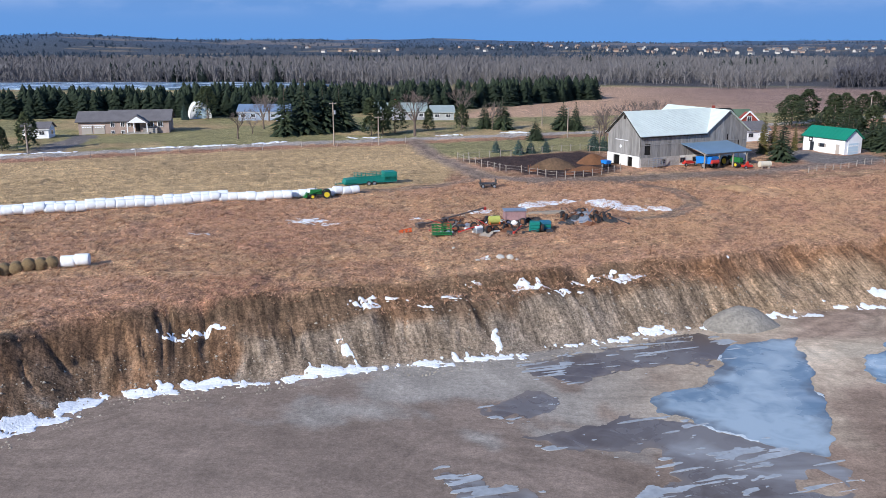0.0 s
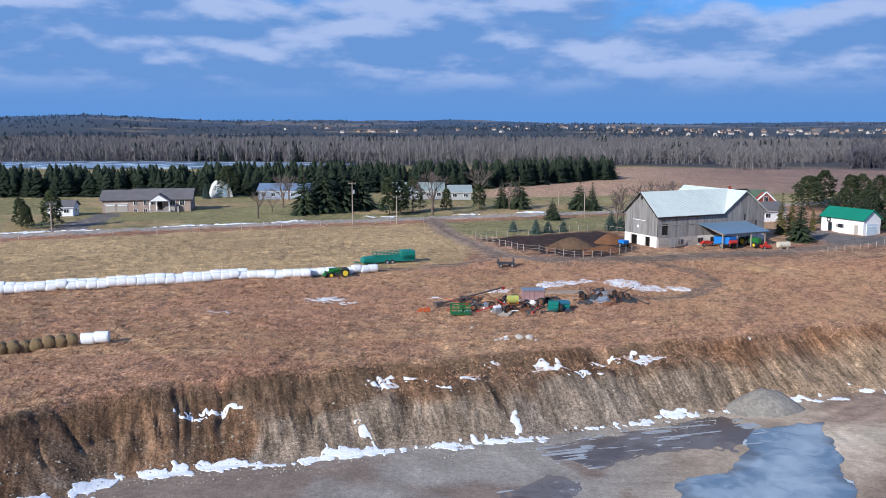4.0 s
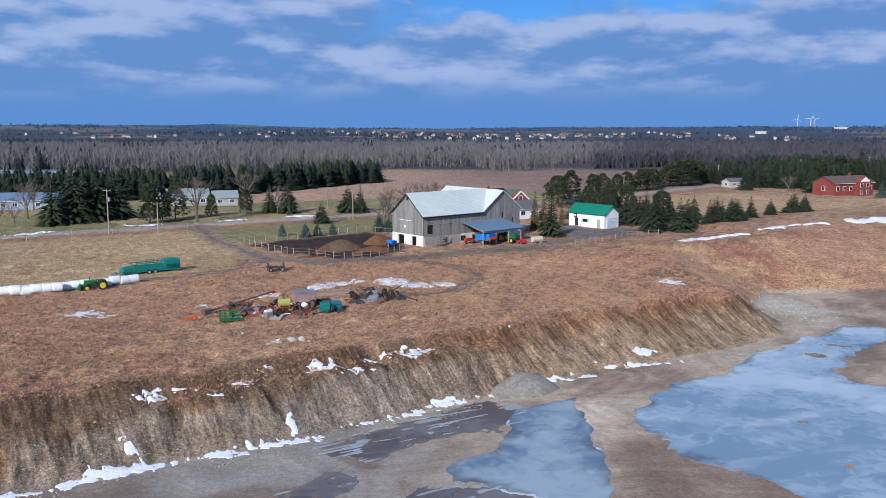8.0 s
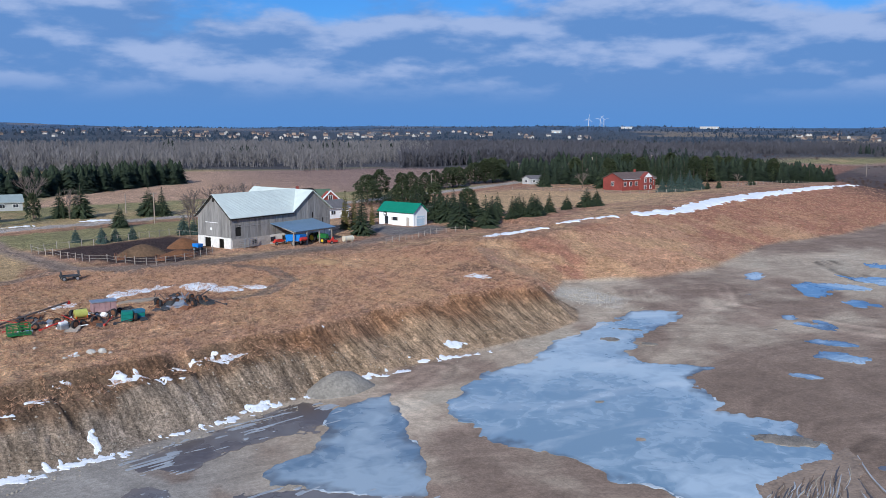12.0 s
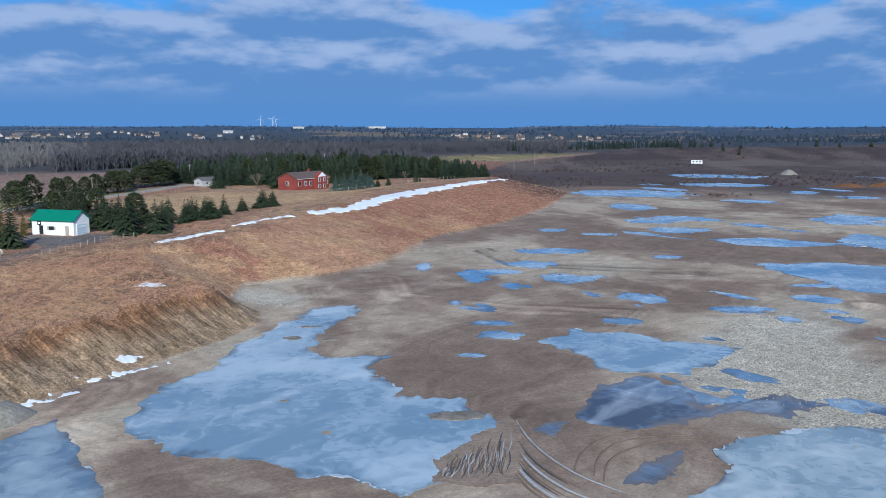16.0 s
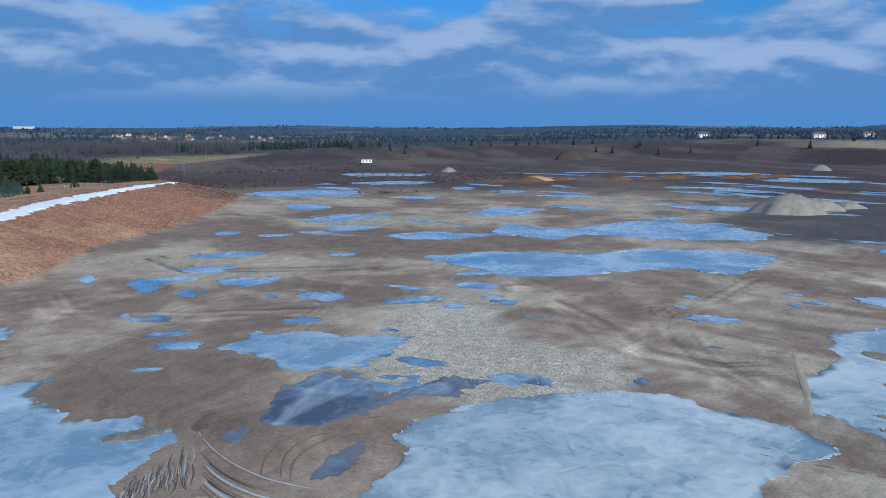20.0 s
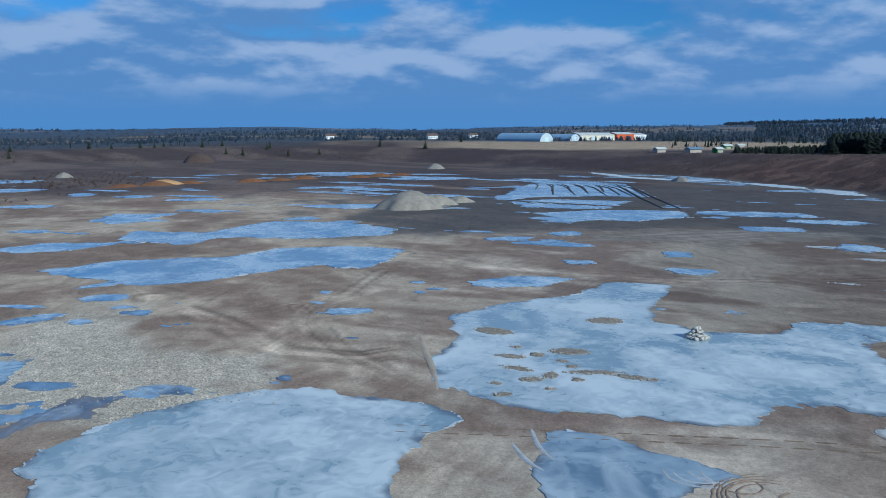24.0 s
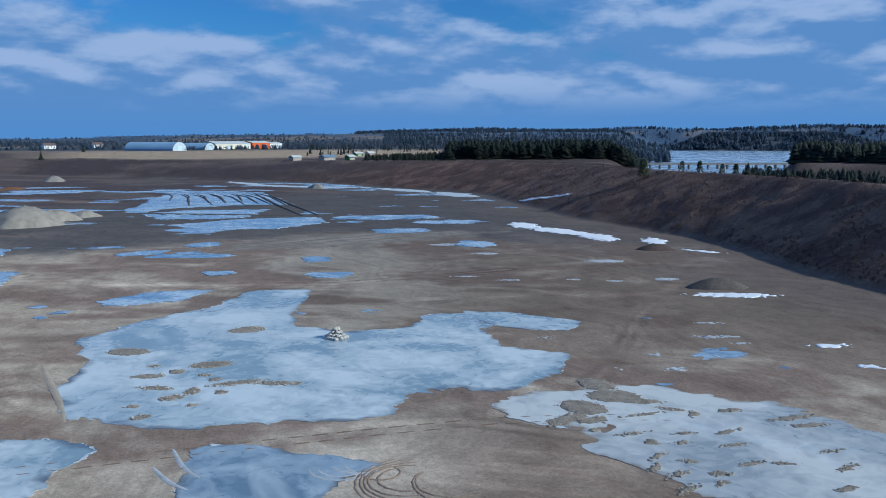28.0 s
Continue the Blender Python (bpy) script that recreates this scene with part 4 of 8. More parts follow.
FOOT_SNOW = [
    [(-30.8, 55.1, 2.4, 1.1, 35), (-28.6, 58.3, 1.6, 1.1, 50), (-32.0, 53.4, 1.4, 0.9, 25)],
    [(-24.6, 61.0, 2.4, 0.8, 13), (-20.2, 62.6, 2.2, 1.2, 12), (-16.9, 63.3, 2.5, 0.7, 8)],
    [(-9.8, 65.9, 2.9, 1.1, 15), (-12.4, 64.7, 1.8, 0.7, 10), (-9.4, 67.9, 0.3, 1.2, 30)],
    [(-2.4, 67.9, 1.8, 0.8, 8)],
    [(2.2, 69.3, 2.4, 0.6, 10), (5.0, 70.3, 1.3, 0.6, 15), (3.6, 71.6, 0.3, 1.9, 10)],
    [(15.5, 74.5, 1.5, 0.6, 15), (19.3, 76.4, 1.8, 0.8, 14)], [(11.1, 73.0, 1.4, 0.5, 14)], [(25.1, 78.6, 2.2, 0.6, 14)],
    [(33.7, 82.0, 2.9, 0.6, 12)], [(45.5, 87.7, 1.1, 1.0, 5)], [(40.5, 84.9, 1.4, 0.5, 12), (44.2, 85.3, 4.0, 0.5, 5)],
]
CREST_SNOW = [
    [(-23.5, 67.2, 1.9, 0.6, 22), (-20.6, 68.2, 0.9, 0.4, 6)], [(-7.9, 73.5, 1.7, 0.8, 15), (-5.5, 74.8, 0.8, 0.4, 5)], [(-0.4, 75.2, 0.9, 0.5, 27)],
    [(-3.1, 73.2, 0.8, 0.4, 3)], [(1.6, 78.3, 0.7, 0.5, 25)], [(7.0, 79.0, 2.1, 0.9, 10)], [(10.6, 78.4, 1.4, 0.5, 15)],
    [(13.1, 81.3, 1.6, 0.7, 15), (16.7, 82.4, 2.3, 1.0, 8)], [(2.7, 85.6, 0.8, 0.6, 0)],
    [(29.5, 88, 0.6, 0.4, 0)], [(40.3, 92, 0.5, 0.4, 0)],
]
FIELD_SNOW = [
    [(-19.6, 103.7, 2.5, 1.9, 5), (-16.2, 102.7, 1.2, 0.9, 0)], [(-31.0, 96.2, 1.1, 0.7, 0)], [(-5.4, 106.0, 1.1, 0.9, 0)], [(59.3, 107.8, 2.2, 1.6, -20)],
    [(3.0, 111, 2.2, 1.6, 30), (0.0, 109, 1.0, 0.7, 0)],
    [(10, 115.5, 2.0, 2.6, -20), (14, 118.6, 3.2, 1.5, 18), (12, 117, 2.2, 1.4, 20)], [(20.5, 117, 2.4, 3.4, 25), (23.2, 113.8, 2.6, 2.4, -25)], [(27.2, 113.8, 1.4, 2.4, 20)],
]
for k, group in enumerate(FOOT_SNOW):
    patch([(x, y, a * 1.45, b * 0.78, g) for x, y, a, b, g in group], SNOW, "melting snow drift at the foot of the bank", "snow patch", 200 + k)
for k, group in enumerate(CREST_SNOW):
    patch(group, SNOW, "thin snow remnant below the crest of the bank", "snow patch", 230 + k, 0.025, 0.03, 0.75, lace=5.0)
for k, group in enumerate(FIELD_SNOW):
    patch(group, SNOW, "melting snow patch in dry grass", "snow patch", 260 + k, 0.03, 0.03, 0.8, lace=5.5 if k < 5 else 1.0)
BERM = [(70, 137), (80.4, 143.6), (95.7, 148.6), (109.2, 152.8), (121.6, 156), (145.7, 165.2), (181.9, 183.6), (212, 196), (256.6, 212), (284, 220)]


def berm_snow(x, y):
    d, along = line_dist(x, y, BERM[1:])
    return np.interp(along, [0, 1.5, 3.2, 3.6, 5, 7, 8], [0.8, 1.2, 0.3, 2.0, 2.6, 1.6, 0.5]) - d + (fbm(x, y, 3.0, 5, 281) - 0.5) * 4.2 - 5.0 * np.maximum(0, fbm(x, y, 1.6, 3, 283) - 0.55)


field_sheet("snow_bank", berm_snow, (76, 290, 140, 226), 0.4, 0.05, SNOW, "long strip of snow along the crest of the berm", "snow patch", 0.25, True)
for k, group in enumerate([[(300, -208.5, 13, 1.8, 0), (282, -209, 8, 1.4, 0)], [(228, -155, 10, 4.5, -20), (208, -154.5, 13, 5.0, 5), (190, -155, 11, 4.5, -15), (174, -162, 8, 3.5, -40)],
                           [(152, -158, 6, 1.6, 20)], [(105.3, -118.4, 8, 2.4, -124)], [(72, -101, 3.6, 1.3, -118)], [(62.6, -96.6, 1.8, 1.2, -118)],
                           [(545, -148, 30, 5, 8), (498, -160, 26, 6, 30), (470, -184, 20, 5, 50)], [(425, -205, 24, 7, 10), (378, -211, 22, 8, -6)]]):
    patch(group, SNOW if k < 6 else RIM_ICE, "dirty snow drift at the pit's edge", "snow patch", 290 + k, 0.1, 0.05, (1.0, 1.9, 1.0, 1.0, 0.8, 0.8, 2.6, 2.6)[k], 0.4, lace=3.5 if k < 6 else 9.0)


for k, (x, y, a, b) in enumerate(((138, -93, 3.2, 1.2), (150, -126, 5, 3.0), (146, -87, 3.5, 1.0), (132.5, -104, 1.6, 1.2), (127, -110, 2.2, 1.4), (83, -92, 4.4, 1.1), (78.7, -91.6, 1.8, 0.9), (79.4, -77.6, 1.3, 1.0),
                                 (73, -75.2, 2.0, 1.1), (94, -70.8, 1.6, 0.9), (124, -120.5, 3.2, 2.0), (76.3, -69, 0.7, 1.0), (74.8, -84.3, 1.4, 0.8), (194, -109, 6, 3), (174, -109, 4, 2.2), (90, -98, 2.6, 0.9))):
    patch([(x, y, a * 0.9, b * 0.9, -118)], THIN_SNOW, "thin grey remnant of snow on the pit floor", "snow patch", 430 + k, 0.02, 0.04, 0.6, 0.14, lace=5.0)


def flecks(x, y):
    """Many thin streaks of ice in the low places of the far floor."""
    d, _, _ = pit_shape(x, y)
    u, v = x * 0.94 - y * 0.34, x * 0.34 + y * 0.94
    low = fbm(u * 1.0, v * 0.5, 16, 5, 301) + 0.35 * (fbm(x, y, 90, 2, 303) - 0.5)
    f = (low - 0.672 + 0.03 * smooth(30, -10, y) * smooth(-190, -150, y)) * 12
    return np.where((d < -6) & (x > 195), f, -1)


field_sheet("frozen_puddle", flecks, (195, 560, -250, 215), 0.9, 0.05, BLUE_ICE, "thin streak of blue ice on the far pit floor", "frozen puddle", most=110)


def flecks_mid(x, y):
    """Slivers and specks of ice in the hollows of the near floor."""
    low = fbm(x * 0.95 - y * 0.3, (x * 0.3 + y * 0.95) * 0.6, 7, 5, 311) + 0.3 * (fbm(x, y, 40, 2, 313) - 0.5)
    f = (low - 0.735 - 0.06 * smooth(10, -40, y)) * 7 + (fbm(x, y, 1.1, 3, 315) - 0.5) * 0.5
    return np.where((pit_shape(x, y)[0] < -4) & (x > 34 + 0.2 * y) & (np.hypot(x - 63, y - 36) > 13), f, -1)


field_sheet("frozen_puddle", flecks_mid, (34, 135, -95, 118), 0.33, 0.022, BLUE_ICE, "sliver of blue ice in a hollow of the floor", "frozen puddle", most=150)


# gravel bars that break the ice, ruts and tracks
BAR = material("wet_gravel", (0.25, 0.215, 0.175), 0.9, vary=0.6, scale=7, bump=1.0)
DARK_BAR = material("dark_wet_gravel", (0.10, 0.085, 0.075), 0.9, vary=0.4, scale=2, bump=0.8)
RUT = material("rutted_mud", (0.22, 0.155, 0.11), 0.85, vary=0.3, scale=4, bump=0.7)
MUD_BED = material("churned_mud", (0.30, 0.22, 0.16), 0.8, vary=0.4, scale=3, bump=1.0)
WET_RUT = material("wet_mud", (0.085, 0.07, 0.062), 0.35, vary=0.3, scale=4, bump=0.5)
TAN_RUT = material("dry_mud", (0.40, 0.33, 0.25), 0.9, vary=0.2, scale=4, bump=0.5)
FROST = material("frosted_mud", (0.42, 0.425, 0.43), 0.7, vary=0.3, scale=5, bump=0.4)
ponds = {o["label"]: o for o in scene.objects if o.name.startswith("frozen_pond")}


BARS = []


def bar(owner, x, y, a, b, ang, seed):
    a, b = a * 1.15, b * 1.15
    BARS.append((x, y, max(a, b), min(a, b), radians(ang if a >= b else ang + 90)))
    patch([(x, y, a, b, ang)], BAR, "", "", seed, 0.1, ICE_Z + 0.02, 0.42, 0.13, "gravel_bar", False, owner=owner)


wide, broken = ponds["wide frozen pond of white ice with gravel showing through"], ponds["frozen pond of white ice broken by gravel tracks"]
for k, (x, y, a, b) in enumerate(((112.9, -18.2, 2.6, 1.7), (118.4, -35.3, 2.4, 1.8), (99.6, -18.6, 1.8, 0.9), (100.1, -22.0, 0.9, 1.1), (101.4, -26.2, 2.4, 1.4), (94.1, -18.7, 2.0, 0.8),
                                 (89.7, -19.5, 1.3, 0.9), (91.1, -22.0, 0.8, 1.3), (84.5, -15.6, 1.1, 0.7), (92.0, -27.3, 3.0, 0.8), (89.7, -31.2, 2.8, 0.8), (94.7, -25.2, 0.7, 0.7),
                                 (89.3, -24.6, 0.7, 0.7), (88.5, -15.3, 0.8, 0.5), (104, -20, 0.8, 0.6), (97, -24.5, 0.8, 0.6), (86, -21, 0.7, 0.5))):
    bar(wide, x, y, a, b, -98 + (k * 37) % 60 - 30, 320 + k)
for k, (x, y, a, b, g) in enumerate((
        (72.3, -62.6, 2.4, 1.7, 0), (67.9, -61.5, 2.6, 2.0, 60), (66.4, -56.2, 2.4, 1.9, 20), (64.0, -52.4, 2.8, 1.0, 100), (62.6, -54.7, 1.8, 0.8, 90), (65.1, -62.6, 2.4, 0.8, 60),
        (61.6, -60.3, 2.6, 0.35, 80), (61.7, -63.7, 1.6, 0.5, 40), (59.4, -64.6, 1.1, 0.6, 120), (58.5, -68.7, 1.5, 0.6, 70), (53.9, -72.3, 2.8, 0.6, 80), (51.6, -71.9, 2.0, 0.6, 70),
        (60.3, -52.9, 0.8, 0.5, 90), (57.8, -55.4, 1.9, 0.4, 80), (55.6, -59.8, 1.1, 0.4, 70), (54.0, -64.0, 1.6, 0.4, 90), (55.3, -55.5, 0.9, 0.6, 60), (53.8, -57.8, 0.9, 0.4, 80),
        (51.1, -61.6, 1.4, 0.35, 80), (52.4, -53.9, 1.5, 0.4, 110), (50.4, -51.7, 1.2, 0.5, 120), (48.4, -52.3, 1.4, 0.5, 100))):
    bar(broken, x, y, a, b, g, 350 + k)
for k, (x, y, a, b, g) in enumerate(((50.2, -55.0, 1.0, 0.45, 60), (47.3, -59.6, 1.3, 0.4, 80), (46.9, -55.6, 0.9, 0.6, 60), (45.4, -54.1, 0.8, 0.5, 100), (46.0, -62.1, 1.2, 0.35, 60), (45.8, -51.1, 1.5, 0.5, 110),
                                     (42.8, -65.9, 1.6, 0.4, 100), (46, -68, 1.4, 0.35, 80), (40, -62, 1.2, 0.4, 90))):
    bar(broken, x, y, a, b, g, 385 + k)
for o_ in ("large pale blue frozen pond on the pit floor",):
    for k, (x, y, a, b) in enumerate(((58.6, 48.6, 2.8, 1.3), (66.5, 84.5, 1.4, 1.0), (72, 88, 1.6, 0.6), (69.5, 80.5, 1.2, 0.8), (50, 64.5, 1.0, 0.4))):
        bar(ponds[o_], x, y, a, b, -40, 370 + k)


def ridge(name, pts, w, h, mat, label, group):
    """A curved low ridge of mud or ice with a rounded section."""
    bm, rows = bmesh.new(), []
    for k, (x, y) in enumerate(pts):
        p, q = pts[max(0, k - 1)], pts[min(len(pts) - 1, k + 1)]
        d = Vector((q[0] - p[0], q[1] - p[1])).normalized()
        taper = math.sin(math.pi * (k + 0.35) / (len(pts) - 0.3)) ** 0.5
        z = 0.03 + ICE_Z
        rows.append([bm.verts.new((x - d.y * w * u * taper, y + d.x * w * u * taper, z + h * v * taper - 0.06)) for u, v in ((-0.5, 0), (-0.25, 0.8), (0, 1), (0.25, 0.8), (0.5, 0))])
    for a, b in zip(rows, rows[1:]):
        for k in range(4):
            bm.faces.new((a[k], a[k + 1], b[k + 1], b[k]))
    bmesh.ops.recalc_face_normals(bm, faces=bm.faces)
    return tagged(part(name, bm, mat, smooth_faces=True), label, "tyre rut", group)


def arc(cx, cy, r, a0, a1, n=14, wob=0.0, seed=0):
    rg = random.Random(seed)
    return [(cx + (r + rg.uniform(-wob, wob)) * math.cos(radians(lerp(a0, a1, k / n))), cy + (r + rg.uniform(-wob, wob)) * math.sin(radians(lerp(a0, a1, k / n)))) for k in range(n + 1)]


def bend(pts, n=18):
    """A smooth line through a few places."""
    t0 = np.arange(len(pts))
    t1 = np.linspace(0, len(pts) - 1, n)
    out = []
    for t in t1:
        k = min(int(t), len(pts) - 2)
        u, q = t - k, [Vector(pts[max(0, min(len(pts) - 1, k + j))]) for j in (-1, 0, 1, 2)]
        p = 0.5 * (2 * q[1] + (q[2] - q[0]) * u + (2 * q[0] - 5 * q[1] + 4 * q[2] - q[3]) * u * u + (3 * q[1] - 3 * q[2] + q[3] - q[0]) * u**3)
        out.append((p.x, p.y))
    return out


sheet("mud_patch", [(45.6, 40.4), (50.2, 43.0), (60.4, 44.6), (62.0, 45.6), (60.8, 43.2), (55.0, 38.2), (50.2, 35.0), (48.0, 36.4)], ICE_Z + 0.01, MUD_BED, "churned brown mud between the ponds", "mud patch", 95, 0.5, 0.2, "", 1.4)
sheet("frozen_puddle", [(55.4, 29.0), (60.4, 29.9), (64.9, 28.9), (63.6, 27.6), (57.3, 26.9)], ICE_Z + 0.006, DARK_ICE, "small dark frozen puddle inside a curved track", "frozen puddle", 96, 0.4, 0.2, "", 1.2)
sheet("frozen_puddle", [(60.4, 41.2), (62.9, 41.3), (64.4, 40.1), (60.4, 38.7)], ICE_Z + 0.006, DARK_ICE, "small dark frozen puddle beside the ruts", "frozen puddle", 97, 0.3, 0.2, "", 1.0)
rg = random.Random(31)
for k in range(84):
    u = (k + rg.random()) / 84
    lo_x, lo_y, hi_x, hi_y = lerp(46.3, 50.2, u), lerp(40.0, 36.2, u), lerp(50.5, 59.6, u), lerp(42.4, 43.0, u)
    f0 = rg.uniform(0, 0.55)
    f1 = min(1.0, f0 + rg.uniform(0.25, 0.55))
    mid_f, sag = (f0 + f1) / 2, rg.uniform(-0.25, 0.25)
    pts = bend([(lerp(lo_x, hi_x, f0), lerp(lo_y, hi_y, f0)), (lerp(lo_x, hi_x, mid_f) + sag, lerp(lo_y, hi_y, mid_f) - sag), (lerp(lo_x, hi_x, f1), lerp(lo_y, hi_y, f1))], 7)
    ridge("mud_rut", pts, rg.uniform(0.1, 0.2), rg.uniform(0.07, 0.11), (RUT, WET_RUT, RUT, FROST, TAN_RUT, WET_RUT)[k % 6], "ridge of churned frozen mud beside the ice", "churned mud ruts")
ARC_OUT, ARC_IN = [(61.4, 43.8), (58.6, 40.4), (56.5, 37.0), (55.1, 33.7), (54.5, 31.2), (54.3, 27.9)], [(51.5, 36.6), (50.4, 35.0), (49.4, 33.2), (48.8, 31.4), (48.5, 29.8), (48.6, 27.5)]
for k, u in enumerate((0, 0.03, 0.3, 0.34, 0.47, 0.52, 0.64, 0.7, 0.78, 0.86, 0.95)):
    pts = bend([(lerp(p[0], q[0], u), lerp(p[1], q[1], u)) for p, q in zip(ARC_OUT, ARC_IN)], 20)
    ridge("tyre_track", pts[:20 - 2 * (k % 4)], 0.22 if k % 2 else 0.3, 0.06, (FROST, RUT, RUT, WET_RUT)[k % 4], "curved tyre track pressed in frozen mud", "tyre tracks")
for k, pts in enumerate(([(55.3, 31.4), (59.2, 33.3), (63.3, 33.7), (67.2, 31.8), (70.0, 28.5)], [(54.8, 30.2), (58.7, 32.1), (62.7, 32.2), (66.9, 30.5), (70.1, 27.4)],
                         [(54.6, 32.8), (58.8, 34.8), (63.8, 35.2), (68.6, 33.0), (71.6, 29.4)])):
    ridge("tyre_track", bend(pts, 24), 0.3, 0.05, RUT, "wide tyre track on the pit floor", "tyre tracks")
for k, (cx, cy, r, a0, a1, m_) in enumerate(((63, -28.6, 2.0, 60, 230, FROST), (63, -28.6, 2.8, 50, 215, FROST), (63.2, -30.2, 2.3, 70, 200, FROST), (62.6, -31.4, 2.6, 60, 150, FROST),
                                            (58.2, -32.4, 2.4, -20, 200, MUD_BED), (58, -32.2, 3.1, -40, 190, MUD_BED), (57.6, -32.6, 3.9, -30, 180, MUD_BED), (57.4, -33, 4.7, -20, 170, MUD_BED),
                                            (57, -33.4, 5.6, 0, 150, MUD_BED), (56, -35.6, 3.2, 20, 190, MUD_BED), (55.4, -36.2, 4.2, 30, 170, MUD_BED), (60.4, -31, 1.6, 0, 300, MUD_BED))):
    ridge("tyre_track", arc(cx, cy, r, a0, a1, 22, 0.06, k), 0.5 if m_ is FROST else 0.3, 0.05, m_, "curved spin mark of a tyre in frozen mud", "tyre tracks")
for pts in ([(70.5, -14.5), (67.6, -14.9), (65.6, -15.5), (64, -16.3)], [(74.1, -16.8), (70.8, -16.7), (68, -17), (66, -17.6)]):
    ridge("tyre_track", bend(pts, 12), 0.55, 0.06, FROST, "short pale tyre track pressed in frozen mud", "tyre tracks")
ridge("tyre_track", bend([(112, -8), (104, -8.2), (95, -8.8), (86.5, -8.8)], 16), 0.9, 0.07, TAN_RUT, "pale muddy wheel track beside the wide pond", "tyre tracks")
TREAD = [(75, -4), (73.4, -14), (71.6, -24), (69.8, -34), (67.2, -46), (63.5, -55), (59, -63)]
for off in (-0.9, 0.9):
    for k in range(26):
        f0, f1 = k / 26 * 5.9, (k + 0.62) / 26 * 5.9
        pts = [(float(np.interp(f, range(7), [p[0] for p in TREAD])) + off, float(np.interp(f, range(7), [p[1] for p in TREAD]))) for f in (f0, (f0 + f1) / 2, f1)]
        ridge("tread_mark", pts, 0.34, 0.045, RUT, "short tread mark pressed in frozen mud", "tread marks")


# rows of gravel pushed up through the far ice
for k in range(13):
    u = k / 12
    x0, y0, x1, y1 = lerp(452, 432, u) - 4 * (k % 2), lerp(-84, -124, u) + rg.uniform(-2, 2), lerp(372, 350, u) + rg.uniform(-4, 30), lerp(-72, -112, u) - 3 + rg.uniform(-2, 2)
    ridge("gravel_ridge", [(x0, y0), (lerp(x0, x1, 0.35), lerp(y0, y1, 0.35) - 2), (lerp(x0, x1, 0.7), lerp(y0, y1, 0.7) - 1), (x1, y1)], rg.uniform(0.8, 1.6), 0.4, DARK_BAR, "dark ridge of gravel across the far ice", "gravel ridges")
for off in (0, 6):
    ridge("gravel_ridge", [(442, -131 + off), (400, -124 + off), (356, -117 + off), (325, -113 + off), (296, -109 + off)], 1.8, 0.5, DARK_BAR, "long dark track across the far ice", "gravel ridges")
for k in range(9):
    ridge("gravel_ridge", [(338 - 4 * k, -52 - 5 * k), (330 - 3.6 * k, -58 - 5 * k), (322 - 3 * k, -60 - 5.5 * k)], 1.2, 0.3, DARK_BAR, "short dark ridge of gravel on the far ice", "gravel ridges")
ROAD_SNOW = [[(-64, 179.6, 6, 0.9, 25), (-54, 184, 6, 1.0, 25)], [(-44, 188.6, 4, 0.9, 25)], [(-92, 166.4, 6, 0.8, 28)], [(-84, 170.5, 4, 0.7, 28)], [(13, 212.6, 4, 1.4, 20)], [(-22, 200.4, 3, 1.0, 20)], [(-3, 206, 4, 0.7, 20)], [(-26, 199.3, 1.6, 0.8, 20)]]
for k, group in enumerate(ROAD_SNOW):
    patch(group, SNOW, "strip of old snow beside the road", "snow patch", 400 + k, 0.12, 0.06, 0.7, 0.25)


# ---------------------------------------------------------------- trees
def leafy(name, base, dark, rough=0.85):
    """Foliage or bark whose shade varies from piece to piece."""
    mat = bpy.data.materials.new(name)
    mat.use_nodes = True
    nt = mat.node_tree
    n, l = nt.nodes.new, nt.links.new
    b = nt.nodes["Principled BSDF"]
    b.inputs["Roughness"].default_value, b.inputs["Specular IOR Level"].default_value = rough, 0.2
    geo, info, add, mx = n("ShaderNodeNewGeometry"), n("ShaderNodeObjectInfo"), n("ShaderNodeMath"), n("ShaderNodeMix")
    add.operation = "MULTIPLY_ADD"
    add.inputs[1].default_value = 0.65
    l(geo.outputs["Random Per Island"], add.inputs[0])
    sc = n("ShaderNodeMath")
    sc.operation = "MULTIPLY"
    sc.inputs[1].default_value = 0.35
    l(info.outputs["Random"], sc.inputs[0])
    l(sc.outputs[0], add.inputs[2])
    mx.data_type = "RGBA"
    mx.inputs["A"].default_value, mx.inputs["B"].default_value = (*dark, 1), (*base, 1)
    l(add.outputs[0], mx.inputs["Factor"])
    l(mx.outputs["Result"], b.inputs["Base Color"])
    return mat


SPRUCE = leafy("spruce_needles", (0.058, 0.076, 0.038), (0.018, 0.029, 0.018))
BLUE_SPRUCE = leafy("blue_spruce_needles", (0.085, 0.125, 0.105), (0.030, 0.052, 0.046))
PINE = leafy("pine_needles", (0.10, 0.12, 0.055), (0.032, 0.046, 0.024))
CEDAR = leafy("cedar_leaves", (0.16, 0.125, 0.04), (0.055, 0.06, 0.022))
TWIG = leafy("bare_twigs", (0.23, 0.185, 0.165), (0.10, 0.078, 0.072))
ASPEN = leafy("grey_bare_wood", (0.25, 0.235, 0.235), (0.12, 0.115, 0.122))
# darker copy of the bare wood: cloud shade is put into it
ASPEN_SHADED = leafy("dark_bare_wood", (0.115, 0.112, 0.13), (0.06, 0.06, 0.072))
# bare wood for far off, with blue haze put into its colour
ASPEN_HAZED = leafy("far_bare_wood", (0.10, 0.115, 0.145), (0.055, 0.07, 0.095))
SCRUB_TWIG = leafy("scrub_twigs", (0.13, 0.085, 0.07), (0.07, 0.047, 0.042))
FIR_FAR = leafy("far_conifers", (0.03, 0.043, 0.036), (0.013, 0.02, 0.02))
